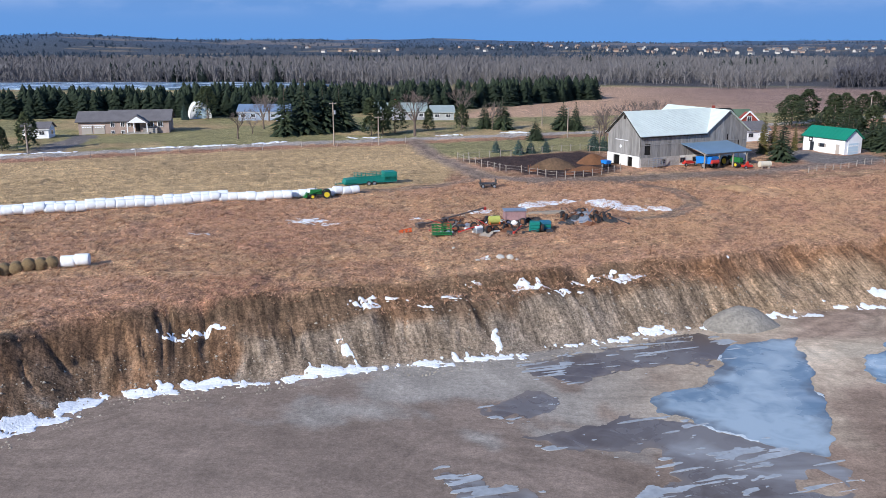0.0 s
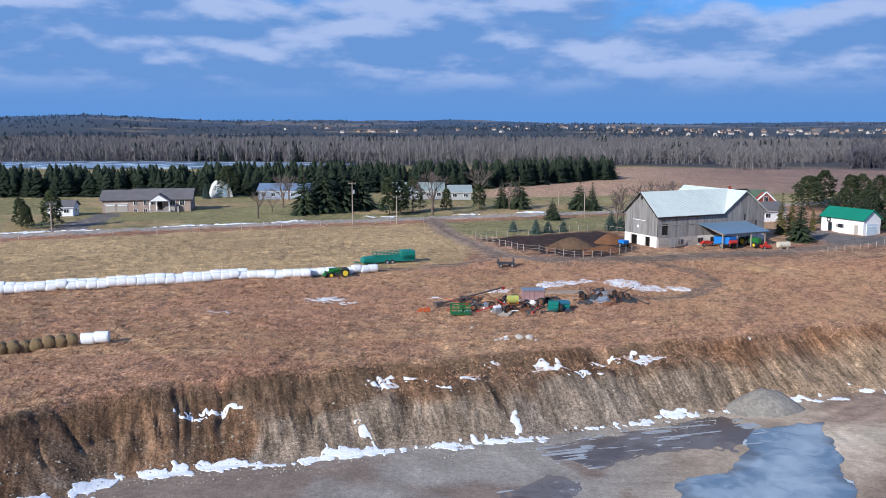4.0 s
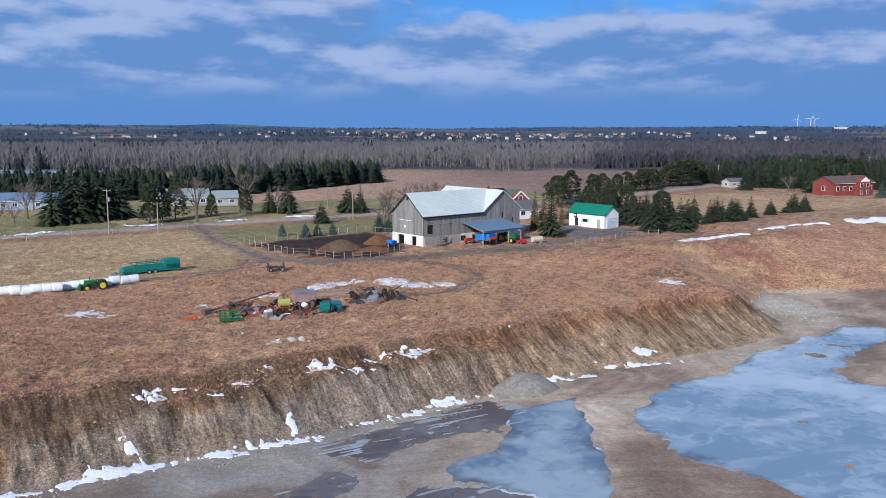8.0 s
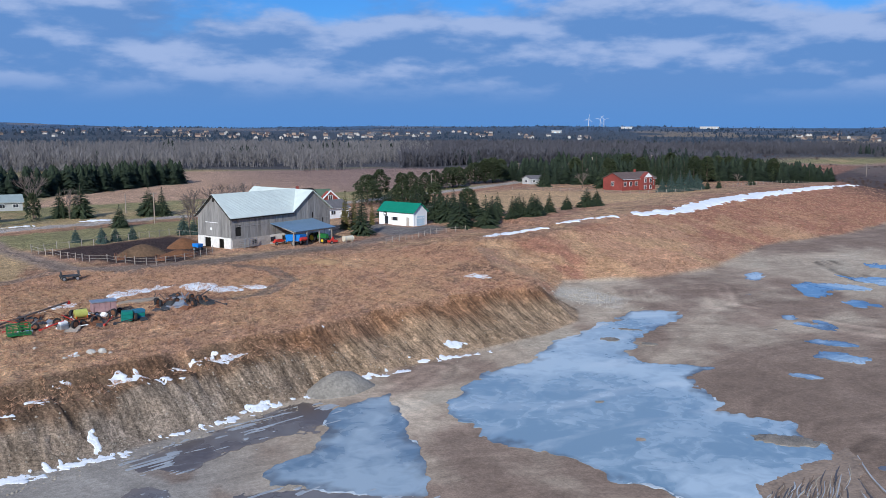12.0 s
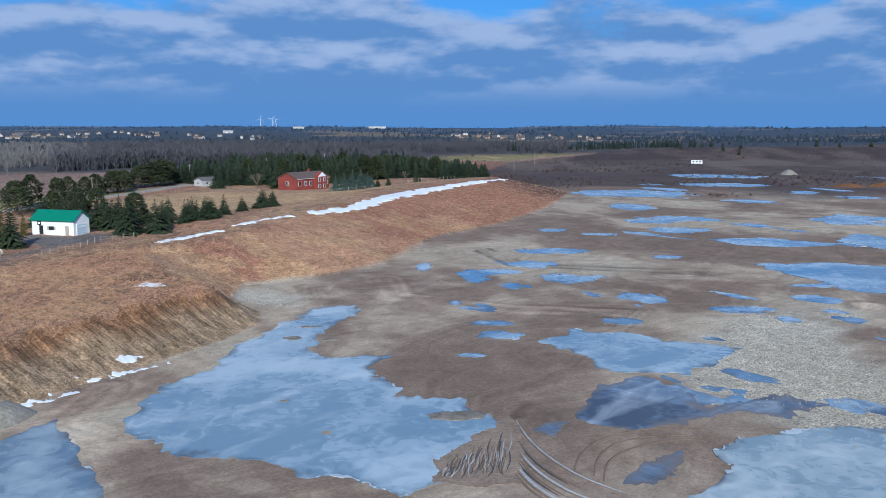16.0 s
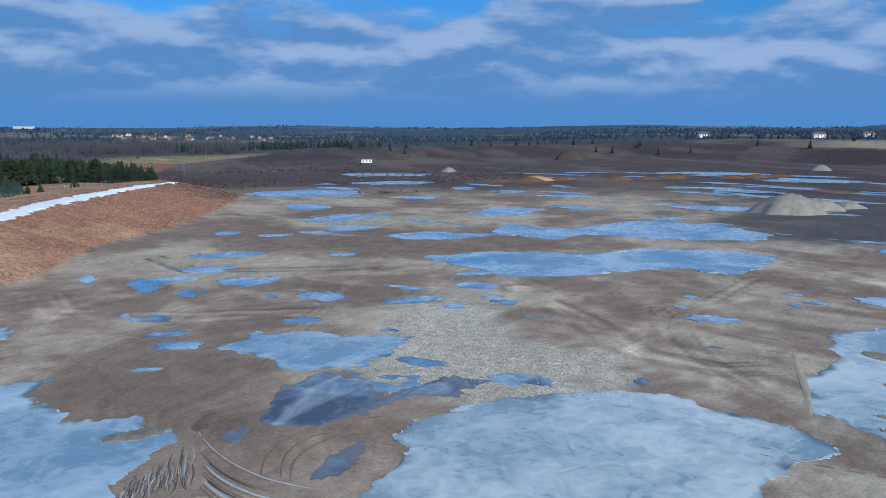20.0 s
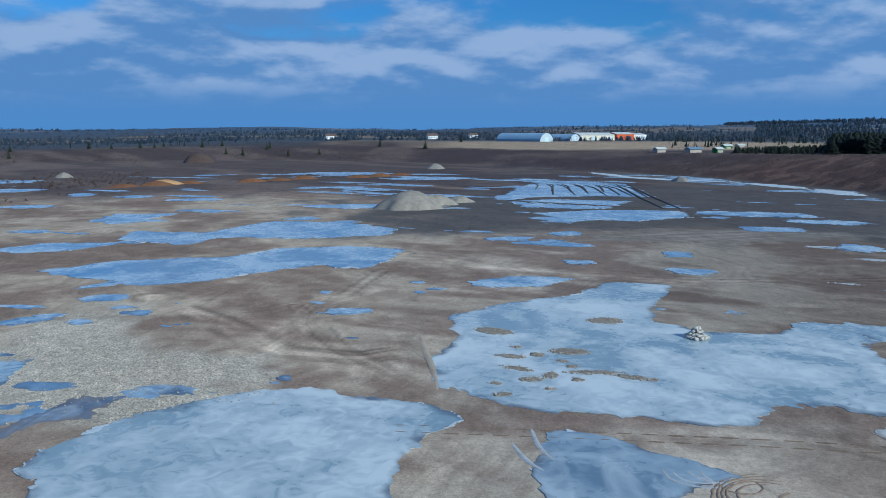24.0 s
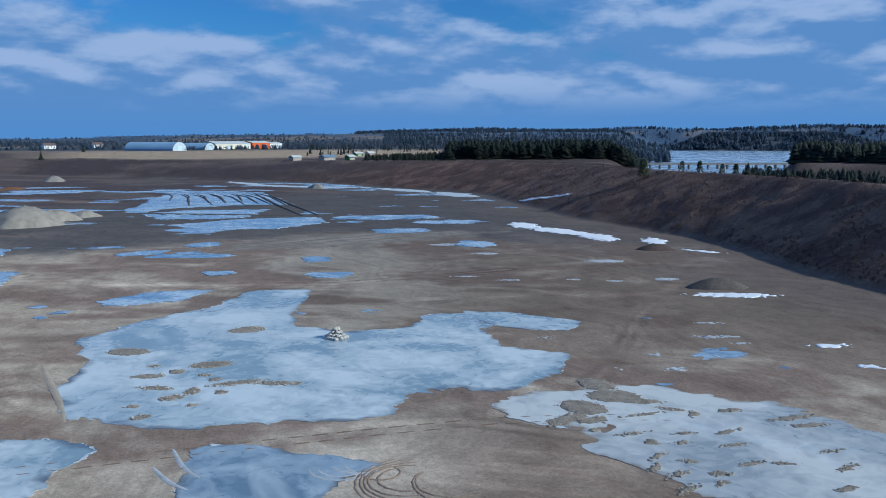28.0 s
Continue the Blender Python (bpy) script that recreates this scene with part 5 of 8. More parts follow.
# darker copy of the conifers, with the cloud shade by the lake painted in
FIR_SHADED = leafy("dark_conifers", (0.022, 0.031, 0.024), (0.011, 0.016, 0.013))
# conifers whose base colour carries the blue haze of distance
FIR_HAZED = leafy("distant_conifers", (0.045, 0.068, 0.098), (0.027, 0.044, 0.068))
BARK = material("bark", (0.16, 0.12, 0.095), 0.9, vary=0.4, scale=9, bump=0.6)
GRASS_BLADE = leafy("dry_grass", (0.78, 0.50, 0.32), (0.33, 0.182, 0.107))
WEED = leafy("dry_weeds", (0.38, 0.22, 0.15), (0.17, 0.095, 0.065))


def mesh_of(name, verts, faces, mat):
    me = bpy.data.meshes.new(name)
    me.from_pydata([tuple(v) for v in verts], [], faces)
    me.materials.append(mat)
    return me


def limb(verts, faces, a, b, ra, rb, sides=5):
    """A tapered round limb from a to b."""
    a, b = Vector(a), Vector(b)
    q = (b - a).to_track_quat("Z", "Y")
    k = len(verts)
    for p, r in ((a, ra), (b, rb)):
        for s in range(sides):
            w = 2 * math.pi * s / sides
            verts.append(p + q @ Vector((r * math.cos(w), r * math.sin(w), 0)))
    for s in range(sides):
        t = (s + 1) % sides
        faces.append((k + s, k + t, k + sides + t, k + sides + s))


def spray(verts, faces, p, d, length, width, droop=0.15):
    """A flat drooping bough: a jagged kite of needles with a raised spine."""
    p, d = Vector(p), Vector(d).normalized()
    side = d.cross(Vector((0, 0, 1)))
    side = side.normalized() if side.length > 0.01 else Vector((1, 0, 0))
    k = len(verts)
    for f, w, z in ((0, 0, 0.04), (0.3, 0.55, -0.02), (0.45, 0.28, 0), (0.62, 0.5, -0.06), (0.78, 0.2, -0.05), (1, 0, -0.12)):
        c = p + d * (length * f) + Vector((0, 0, length * (z - droop * f * f)))
        verts.append(c + side * (width * w))
        verts.append(c - side * (width * w))
    verts.append(p + d * length * 0.5 + Vector((0, 0, length * (0.10 - droop * 0.25))))
    apex = k + 12
    ring = [k, k + 2, k + 4, k + 6, k + 8, k + 10, k + 11, k + 9, k + 7, k + 5, k + 3, k + 1]
    for q in range(12):
        faces.append((ring[q], ring[(q + 1) % 12], apex))


def spruce_mesh(seed, slim=0.26, mat=None, whorls=20, flat_top=0.0):
    rng, verts, faces = random.Random(seed), [], []
    for w in range(whorls):
        u = w / whorls
        z = 0.05 + 0.93 * u
        reach = slim * (1 - u) ** (0.85 - flat_top * 0.35) * rng.uniform(0.85, 1.12) + 0.012
        n = max(6, int(15 * (1 - u) + 5))
        a0 = rng.uniform(0, 6.28)
        for b in range(n):
            a = a0 + 6.283 * b / n + rng.uniform(-0.25, 0.25)
            r = reach * rng.uniform(0.6, 1.18)
            up = 0.25 * u + rng.uniform(-0.12, 0.1)
            spray(verts, faces, (0, 0, z + rng.uniform(-0.02, 0.02)), (math.cos(a), math.sin(a), up), r, r * 0.27 + 0.01, 0.22)
    for b in range(4):
        a = b * 1.57
        spray(verts, faces, (0, 0, 0.93), (0.25 * math.cos(a), 0.25 * math.sin(a), 1), 0.075, 0.02, 0)
    return mesh_of("crown", verts, faces, mat or SPRUCE)


def pine_mesh(seed, mat=None, wide=0.30, low=0.18, clumps=150):
    """A rounded, open crown of needle clumps at the ends of limbs."""
    rng, verts, faces = random.Random(seed), [], []
    for c in range(clumps):
        u = rng.random() ** 0.8
        z = low + (1 - low) * u
        env = wide * math.sin(min(1, (1 - u) * 1.5 + 0.12) * 1.57) * (0.75 + 0.35 * noise.noise((seed * 7.7, z * 4, 0.3)))
        a, r = rng.uniform(0, 6.28), env * rng.uniform(0.35, 1.0) ** 0.6
        p = Vector((r * math.cos(a), r * math.sin(a), z))
        for s in range(5):
            d = Vector((math.cos(a) + rng.uniform(-1, 1), math.sin(a) + rng.uniform(-1, 1), rng.uniform(-0.3, 0.9)))
            spray(verts, faces, p, d, rng.uniform(0.045, 0.085), 0.04, 0.1)
    return mesh_of("crown", verts, faces, mat or PINE)


def trunk_mesh(radius=0.016, top=0.97):
    verts, faces = [], []
    limb(verts, faces, (0, 0, -0.02), (0, 0, top * 0.5), radius, radius * 0.6, 7)
    limb(verts, faces, (0, 0, top * 0.5), (0, 0, top), radius * 0.6, radius * 0.12, 7)
    return mesh_of("trunk", verts, faces, BARK)


def bare_meshes(seed, spread=0.55, levels=5):
    """Trunk with main limbs, and a crown of bare branches and twigs."""
    rng, tv, tf, cv, cf = random.Random(seed), [], [], [], []

    def grow(p, d, length, r, level):
        q = p + d * length
        if level < 2:
            limb(tv, tf, p, q, r, r * 0.7, 6)
        else:
            limb(cv, cf, p, q, r, r * 0.55, 3)
        if level >= levels:
            return
        for _ in range(3 if level > 0 else 5):
            v = Vector((rng.gauss(0, 1), rng.gauss(0, 1), rng.gauss(0.25, 0.6))).normalized()
            e = (d + v * spread * (1.0 if level else 1.25)).normalized()
            grow(p + (q - p) * rng.uniform(0.65, 1.0), e, length * rng.uniform(0.58, 0.8), max(r * 0.55, 0.0018), level + 1)

    grow(Vector((0, 0, -0.02)), Vector((0, 0, 1)), 0.27, 0.02, 0)
    top = max(v.z for v in cv)
    for v in tv + cv:
        v *= 1.0 / top
    return mesh_of("trunk", tv, tf, BARK), mesh_of("crown", cv, cf, TWIG)


def plant(kind, meshes, x, y, h, label, category, group="", z=None, turn=None, widen=1.0):
    root = new(kind)
    root.matrix_world = Matrix.LocRotScale((x, y, land_at(x, y) - 0.05 if z is None else z), Euler((0, 0, turn if turn is not None else (x * 7.3 + y * 3.1) % 6.28)), (h * widen, h * widen, h))
    for me in meshes:
        ob = new(me.name.split(".")[0], me)
        ob.parent = root
    return tagged(root, label, category, group)


TRUNK = trunk_mesh()
SPRUCES = [spruce_mesh(k, 0.24 + 0.03 * k) for k in range(4)]
YOUNG = [spruce_mesh(10 + k, 0.34, BLUE_SPRUCE, 20) for k in range(2)]
PINES = [pine_mesh(20 + k, PINE, 0.30 + 0.05 * k, 0.10, 460) for k in range(3)]
CEDARS = [spruce_mesh(30, 0.15, CEDAR, 24, 0.6)]
BARES = [bare_meshes(40 + k) for k in range(3)]
BARK_PINE = trunk_mesh(0.02, 0.9)


def spruces(rows, label="tall dark green spruce tree", group="spruce trees", widen=1.15):
    for k, (x, y, h) in enumerate(rows):
        plant("spruce_tree", (TRUNK, SPRUCES[k % 4]), x, y, h, label, "tree", group, widen=widen)


def pines(rows, label="rounded green pine tree with a short trunk", group="pine trees", widen=1.15):
    for k, (x, y, h) in enumerate(rows):
        plant("pine_tree", (BARK_PINE, PINES[k % 3]), x, y, h, label, "tree", group, widen=widen)


def bares(rows, label="bare leafless tree with grey twigs", group="bare trees"):
    for k, (x, y, h) in enumerate(rows):
        plant("bare_tree", BARES[k % 3], x, y, h, label, "tree", group, widen=1.1)


# beside the road and the houses
spruces([(-43.5, 205, 12.5), (-39.5, 209, 13), (-35.5, 213, 12), (-32, 217, 11.5), (-41, 214, 13.5)], "massive dark spruce beside the driveway", "spruces by the driveway", 1.6)
pines([(-22.3, 203.9, 9.4), (-19.8, 206.6, 8.3), (-17.2, 211.1, 8.0), (-9.0, 217.8, 5.6), (-0.6, 220.7, 6.6)], "dark green pine by the roadside", "pines by the road")
bares([(-53.3, 198.1, 7.1), (-52.9, 210.1, 4.6), (-52.5, 220.5, 9.3), (-56.0, 242.1, 8), (-11.7, 202.5, 11), (7.4, 220.6, 7.6), (-0.2, 226, 11.7), (38, 190, 8), (42, 194, 9), (33, 196, 7)])
pines([(-99.6, 176.7, 6.2), (-91.5, 174.5, 8.0), (-76.7, 252, 9.6), (-96, 172.5, 5)], "pine with an open crown beside the yard", "pines by the house")
plant("blue_spruce", (TRUNK, YOUNG[0]), -82.7, 248.7, 5.1, "young bluish spruce near the white dome", "tree", "blue spruces")
spruces([(5.5, 223.2, 7.6), (10.0, 221.5, 8.6), (16.6, 195.4, 5.4), (25.7, 220.7, 7.3), (28.8, 219.5, 7.3)], "slender spruce beside the country road", "spruces by the road", 1.7)
for k, (x, y, h) in enumerate([(6.8, 173.4, 3.1), (11.3, 170.9, 3.7), (13.9, 172.8, 3.3), (17.2, 175.0, 3.1), (27.5, 177.5, 4.6), (29.5, 177.5, 3.8)]):
    plant("blue_spruce", (TRUNK, YOUNG[k % 2]), x, y, h, "young bluish spruce on the lawn by the fence", "tree", "blue spruces", widen=1.35)
# round the farmyard
bares([(36, 186, 9), (45, 198, 9.5), (30, 186, 6.5), (50, 203, 8), (40, 203, 9), (34, 206, 8), (47, 189, 7)], "bare shrubby tree behind the barn", "bare trees by the barn")
spruces([(82, 197, 7), (100, 186, 6.5), (105, 183, 6.2), (93, 191, 7), (88, 196, 7), (98, 194, 6.6), (110, 181, 5.6), (115, 183, 5.4)], "dense dark spruce behind the farm buildings", "farm shelter belt", 1.5)
spruces([(61.1, 162.5, 8.6), (84.8, 164.5, 7.8), (91.3, 164.3, 7.3), (87.4, 168, 7.0), (94.9, 167.5, 6.7), (81.5, 183.5, 6.6)], "bushy spruce beside the farmyard", "farmyard spruces", 1.6)
plant("cedar_tree", (TRUNK, CEDARS[0]), 60.8, 172, 8.6, "narrow golden brown cedar behind the barn", "tree", "cedars", widen=1.3)
plant("cedar_tree", (TRUNK, CEDARS[0]), 63.5, 174, 7.6, "narrow golden brown cedar behind the barn", "tree", "cedars", widen=1.3)
plant("cedar_tree", (TRUNK, CEDARS[0]), 69.5, 178.5, 5.6, "narrow golden brown cedar behind the barn", "tree", "cedars", widen=1.2)
pines([(93.8, 178, 7.5), (88, 208, 6.8), (92, 204, 6.5), (100, 210, 7), (98, 246, 9), (90, 236, 8), (103, 240, 8.2), (113.8, 258, 7.4), (86, 225, 6.8), (96, 212, 7)], "broad green pine behind the farm buildings", "pines behind the farm", 1.55)
spruces([(84.1, 183.5, 6.4), (86.7, 181.3, 6.3), (87.9, 177.2, 6.4), (90.5, 182, 6.2), (96, 183, 6.4), (82, 190, 6.6), (79, 193, 6.5), (99.5, 176.5, 5.6), (103.1, 172.5, 5.5)], "spruce in the row behind the garage", "garage spruces", 1.9)
spruces([(105.2, 174.5, 5.4), (107.2, 174.1, 5.0), (110.3, 174.0, 5.6), (113, 177, 5.0), (118.1, 179.5, 5.1), (128.6, 187.1, 4.2), (135.8, 188.2, 5.7), (140.7, 190.4, 4.9)], "bushy spruce behind the berm", "berm spruces", 2.0)
pines([(130.4, 275, 7), (137.6, 279, 7.6), (141, 281, 7.6), (146, 286, 7.4), (155.8, 295, 7.6), (160, 300, 8.2), (164.2, 298, 9.7), (168.5, 300, 10.1), (173, 306, 9), (178, 310, 9), (125, 271, 6.4)], "dark pine in the row along the road", "road pines", 1.7)
# round the red house
for k, (x, y, h) in enumerate([(195.1, 227.6, 5.5), (196.7, 224.9, 6.8), (199.7, 223.8, 7.2), (203, 223.2, 7.4), (205.5, 225.8, 7.2), (209, 226, 6.4), (213.2, 228.6, 5.3)]):
    plant("blue_spruce", (TRUNK, YOUNG[k % 2]), x, y, h, "dense bluish spruce beside the red house", "tree", "blue spruces by the house", widen=1.3)
spruces([(223.6, 230.4, 4.2), (215.5, 227.7, 3.5), (176.7, 274.1, 8.0), (193.3, 259.2, 9.2), (255.6, 246.2, 6.2), (313.1, 268.3, 7.9), (318.0, 266.6, 6.9)], "lone spruce on the lawn", "lawn spruces", 1.6)
bares([(207.5, 304.8, 8.2), (201.3, 283.6, 6.4), (193.1, 309.8, 5.0), (258.6, 256.2, 4.6), (186, 262, 6)], "bare reddish tree on the lawn", "lawn bare trees")
rng = random.Random(5)
for k in range(64):
    f = k / 63
    x, y = lerp(200, 300, f) + rng.uniform(-6, 6), lerp(262, 268, f) + rng.uniform(-4, 38) + 8 * math.sin(f * 3)
    if math.hypot(x - 205, y - 250) < 17:
        continue
    (spruces if k % 3 else pines)([(x, y, rng.uniform(7, 11))], "dark conifer in the grove behind the red house", "house grove", 1.5)
# bushes on the south bank
for az_, r_, h_ in ((131.9, 330, 7.5), (134.3, 335, 4), (135.4, 330, 4.5), (136.8, 325, 4), (137.6, 330, 5), (138.8, 326, 4.4), (139.6, 322, 5), (140.8, 320, 4.2), (142.0, 318, 5), (143.1, 315, 4.6), (144.3, 312, 5)):
    pines([(r_ * math.sin(radians(az_)), r_ * math.cos(radians(az_)), h_)], "small pine behind the crest of the bank", "bank pines")


# ---------------------------------------------------------------- woods, grass and stones that nobody could count
def scatter_mesh(name, protos, places, mat, label, category):
    """Many small copies joined in one mesh. protos: (verts, faces) pairs; places: x, y, z, size, height, turn, proto."""
    vs, fs, base = [], [], 0
    for x, y, z, s, h, a, p in places:
        v, f = protos[p]
        c, q = math.cos(a), math.sin(a)
        w = np.empty_like(v)
        w[:, 0], w[:, 1], w[:, 2] = x + s * (c * v[:, 0] - q * v[:, 1]), y + s * (q * v[:, 0] + c * v[:, 1]), z + h * v[:, 2]
        vs.append(w)
        fs.append(f + base)
        base += len(v)
    v, f = np.vstack(vs), np.vstack(fs)
    me = bpy.data.meshes.new(name)
    me.vertices.add(len(v))
    me.vertices.foreach_set("co", v.astype(np.float32).ravel())
    me.loops.add(f.size)
    me.loops.foreach_set("vertex_index", f.astype(np.int32).ravel())
    me.polygons.add(len(f))
    me.polygons.foreach_set("loop_start", (np.arange(len(f)) * 3).astype(np.int32))
    me.update(calc_edges=True)
    me.materials.append(mat)
    return tagged(new(name, me), label, category, kind="stuff")


def far_fir(seed):
    rng, v, f = random.Random(seed), [], []
    for k in range(5):
        z0, r, k0 = 0.08 + 0.17 * k, 0.24 * (1 - k / 6), len(v)
        v.append((0, 0, z0 + 0.3))
        for s in range(7):
            a = 6.283 * s / 7 + k
            rr = r * rng.uniform(0.7, 1.2)
            v.append((rr * math.cos(a), rr * math.sin(a), z0 + rng.uniform(-0.04, 0.04)))
        f += [(k0, k0 + 1 + s, k0 + 1 + (s + 1) % 7) for s in range(7)]
    return np.array(v), np.array(f)


def far_bare(seed, n=20):
    """A thin trunk under a hazy crown of twigs."""
    rng, v, f = random.Random(seed), [], []
    for k in range(n):
        a, b, k0 = rng.uniform(0, 6.28), 6.28 * rng.random(), len(v)
        if k < 3:
            z0, z1, r0, r1, w = 0.0, rng.uniform(0.75, 1.0), 0.05 * k, 0.08 * k, 0.012
        else:
            z0 = rng.uniform(0.15, 0.7)
            z1, r0, r1, w = z0 + rng.uniform(0.15, 0.35), 0.03, rng.uniform(0.06, 0.26), rng.uniform(0.012, 0.024)
        v += [(r0 * math.cos(a) + w * math.cos(b), r0 * math.sin(a) + w * math.sin(b), z0), (r0 * math.cos(a) - w * math.cos(b), r0 * math.sin(a) - w * math.sin(b), z0),
              (r1 * math.cos(a), r1 * math.sin(a), z1)]
        f.append((k0, k0 + 1, k0 + 2))
    return np.array(v), np.array(f)


def wood(name, count, az, rr, heights, protos, mat, label, clump=0.5, scale=80, seed=1, skip=None, power=0.5, fat=1.0):
    rng2 = np.random.default_rng(seed)
    a = np.radians(rng2.uniform(az[0], az[1], count * 3))
    u = rng2.uniform(0, 1, count * 3)
    r = rr[0] * (rr[1] / rr[0]) ** (u ** power if power else u)
    x, y = r * np.sin(a), r * np.cos(a)
    ok = fbm(x, y, scale, 3, seed + 7) > clump
    if skip is not None:
        ok &= ~skip(x, y)
    x, y = x[ok][:count], y[ok][:count]
    z = land(x, y, False)
    h = rng2.uniform(heights[0], heights[1], len(x)) * (0.75 + 0.5 * fbm(x, y, scale * 0.6, 2, seed + 3))
    t = rng2.uniform(0, 6.28, len(x))
    s = h * rng2.uniform(0.8, 1.25, len(x)) * fat
    pr = rng2.integers(0, len(protos), len(x))
    return scatter_mesh(name, protos, zip(x, y, z - 0.2, s, h, t, pr), mat, label, "woodland")


def clear_north(x, y):
    """The pond and the tilled field stay clear."""
    pond_at = (((x + 195) / 150) ** 2 + ((y - 432) / 46) ** 2) < 1
    field = (y - 0.22 * x < 392) & (x > -20) & (x < 330)
    return pond_at | field | (pit_shape(x, y)[0] < 60)


def mid_fir(seed, slim=0.3):
    """A conifer of drooping boughs in whorls, for trees that stand close together."""
    rng, v, f = random.Random(seed), [], []
    for w in range(16):
        u = w / 16
        n, r, z = int(12 - 6 * u), slim * (1 - u) ** 0.75 + 0.02, 0.06 + 0.9 * u
        for b in range(n):
            a, q, k0 = 6.283 * (b + 0.5 * (w % 2)) / n + rng.uniform(-0.2, 0.2), r * rng.uniform(0.7, 1.2), len(v)
            c, e = math.cos(a), math.sin(a)
            h = q * 0.3
            v += [(0, 0, z + 0.09), (q * 0.6 * c - h * e, q * 0.6 * e + h * c, z - 0.01), (q * c, q * e, z - 0.05 + rng.uniform(-0.03, 0.03)), (q * 0.6 * c + h * e, q * 0.6 * e - h * c, z - 0.01)]
            f += [(k0, k0 + 1, k0 + 2), (k0, k0 + 2, k0 + 3)]
    return np.array(v), np.array(f)


BELT_FIR = leafy("belt_conifers", (0.046, 0.064, 0.036), (0.016, 0.026, 0.018))
MID_FIRS = [mid_fir(k, 0.24 + 0.04 * k) for k in range(4)]


def tree_belt(name, line, depth, count, heights, label, seed, fat=1.3):
    """A belt of close-set conifers along a line."""
    g = np.random.default_rng(seed)
    t = g.uniform(0, len(line) - 1, count)
    x = np.interp(t, range(len(line)), [p[0] for p in line]) + g.uniform(-2, 2, count)
    y = np.interp(t, range(len(line)), [p[1] for p in line]) + g.uniform(-depth, depth, count)
    h = g.uniform(*heights, count) * (0.85 + 0.3 * fbm(x, y, 25, 2, seed))
    return scatter_mesh(name, MID_FIRS, zip(x, y, land(x, y, False) - 0.2, h * fat, h, g.uniform(0, 6.28, count), g.integers(0, 4, count)), BELT_FIR, label, "woodland")


tree_belt("spruce_row", [(-200, 254), (-138, 259), (-90, 266), (-50, 276), (0, 300), (52, 352)], 9, 620, (7.5, 10.5), "dense row of tall dark spruces behind the houses", 24)
tree_belt("spruce_belt", [(185, 310), (215, 300), (260, 300), (300, 290), (330, 292)], 26, 330, (7, 10.5), "dark conifer wood beyond the red house", 25)
tree_belt("spruce_belt", [(245, 355), (280, 338), (330, 312)], 16, 170, (6.5, 10), "dark belt of conifers behind the fields", 26)
FIRS, BARE_FAR = [far_fir(k) for k in range(4)], [far_bare(k, 26) for k in range(7)]
wood("dark_woodland", 6500, (23, 56), (445, 1050), (7, 11), BARE_FAR, ASPEN_SHADED, "grey leafless woodland with cloud shade in its colour", 0.33, 110, 32, clear_north, 1.0, 1.5)
wood("bare_woodland", 10500, (-40, 25), (445, 1050), (7, 11), BARE_FAR, ASPEN, "grey leafless woodland of thin trees", 0.33, 110, 11, clear_north, 1.0, 1.15)
wood("conifer_woodland", 1300, (-40, 62), (400, 1000), (7, 11), MID_FIRS, FIR_FAR, "dark conifer woodland", 0.62, 130, 12, clear_north, 1.0)
wood("far_conifer_woodland", 5600, (-45, 118), (1050, 4200), (4, 7), FIRS, FIR_HAZED, "far dark conifer woodland", 0.5, 330, 13, None, 1.0, 2.4)
wood("far_bare_woodland", 4200, (-45, 118), (1000, 3800), (5, 8), BARE_FAR, ASPEN_HAZED, "far leafless woodland", 0.45, 300, 14, None, 1.0, 3.0)
wood("east_woodland", 700, (52, 78), (660, 1000), (5, 9), FIRS + BARE_FAR, FIR_FAR, "mixed woodland beyond the pit", 0.52, 90, 15, lambda x, y: pit_shape(x, y)[0] < 90, 1.0)
wood("bare_scrub", 1500, (30, 75), (360, 900), (0.7, 1.8), BARE_FAR, SCRUB_TWIG, "bare brown scrub on rough ground", 0.52, 50, 16, lambda x, y: (pit_shape(x, y)[0] < -260) | ((x < 330) & (y > 150)), 1.0, 4.5)
wood("shore_woodland", 900, (118.6, 131), (590, 760), (8.5, 13), MID_FIRS, FIR_SHADED, "dense dark conifer wood by the lake", 0.0, 30, 17, None, 1.0, 1.9)
wood("south_woodland", 4200, (112, 165), (3300, 4500), (11, 17), FIRS + BARE_FAR, FIR_HAZED, "dark wood on the far shore of the lake", 0.36, 200, 18, None, 1.0, 2.2)
wood("lakeside_woodland", 2600, (114, 133), (900, 3300), (8, 13), FIRS + BARE_FAR, FIR_HAZED, "dark woods along the lake shore", 0.3, 150, 31, lambda x, y: (np.hypot(x, y) < 1500) & (np.degrees(np.arctan2(x, y)) < 119), 1.0, 2.0)
wood("island_woodland", 2200, (133, 146.5), (2060, 2500), (9, 15), FIRS + BARE_FAR, FIR_HAZED, "wooded hill on the far side of the lake", 0.0, 60, 30, None, 1.0, 2.0)
wood("point_woodland", 1300, (140.6, 152), (600, 720), (6, 13), FIRS, FIR_SHADED, "dark wooded point in the lake", 0.0, 30, 19, None, 1.0, 1.6)
wood("shore_scrub", 500, (113, 119.2), (600, 760), (2, 5), FIRS + BARE_FAR, FIR_SHADED, "dark scrub and young trees beside the lake wood", 0.35, 40, 27, None, 1.0, 1.8)
wood("bank_scrub", 9000, (88, 152), (170, 640), (0.4, 1.1), BARE_FAR, SCRUB_TWIG, "low brown scrub over the pit's south bank", 0.35, 14, 28, lambda x, y: (pit_shape(x, y)[0] < 1.0) | (pit_shape(x, y)[0] > pit_shape(x, y)[1] * 1.5), 1.0, 2.6)
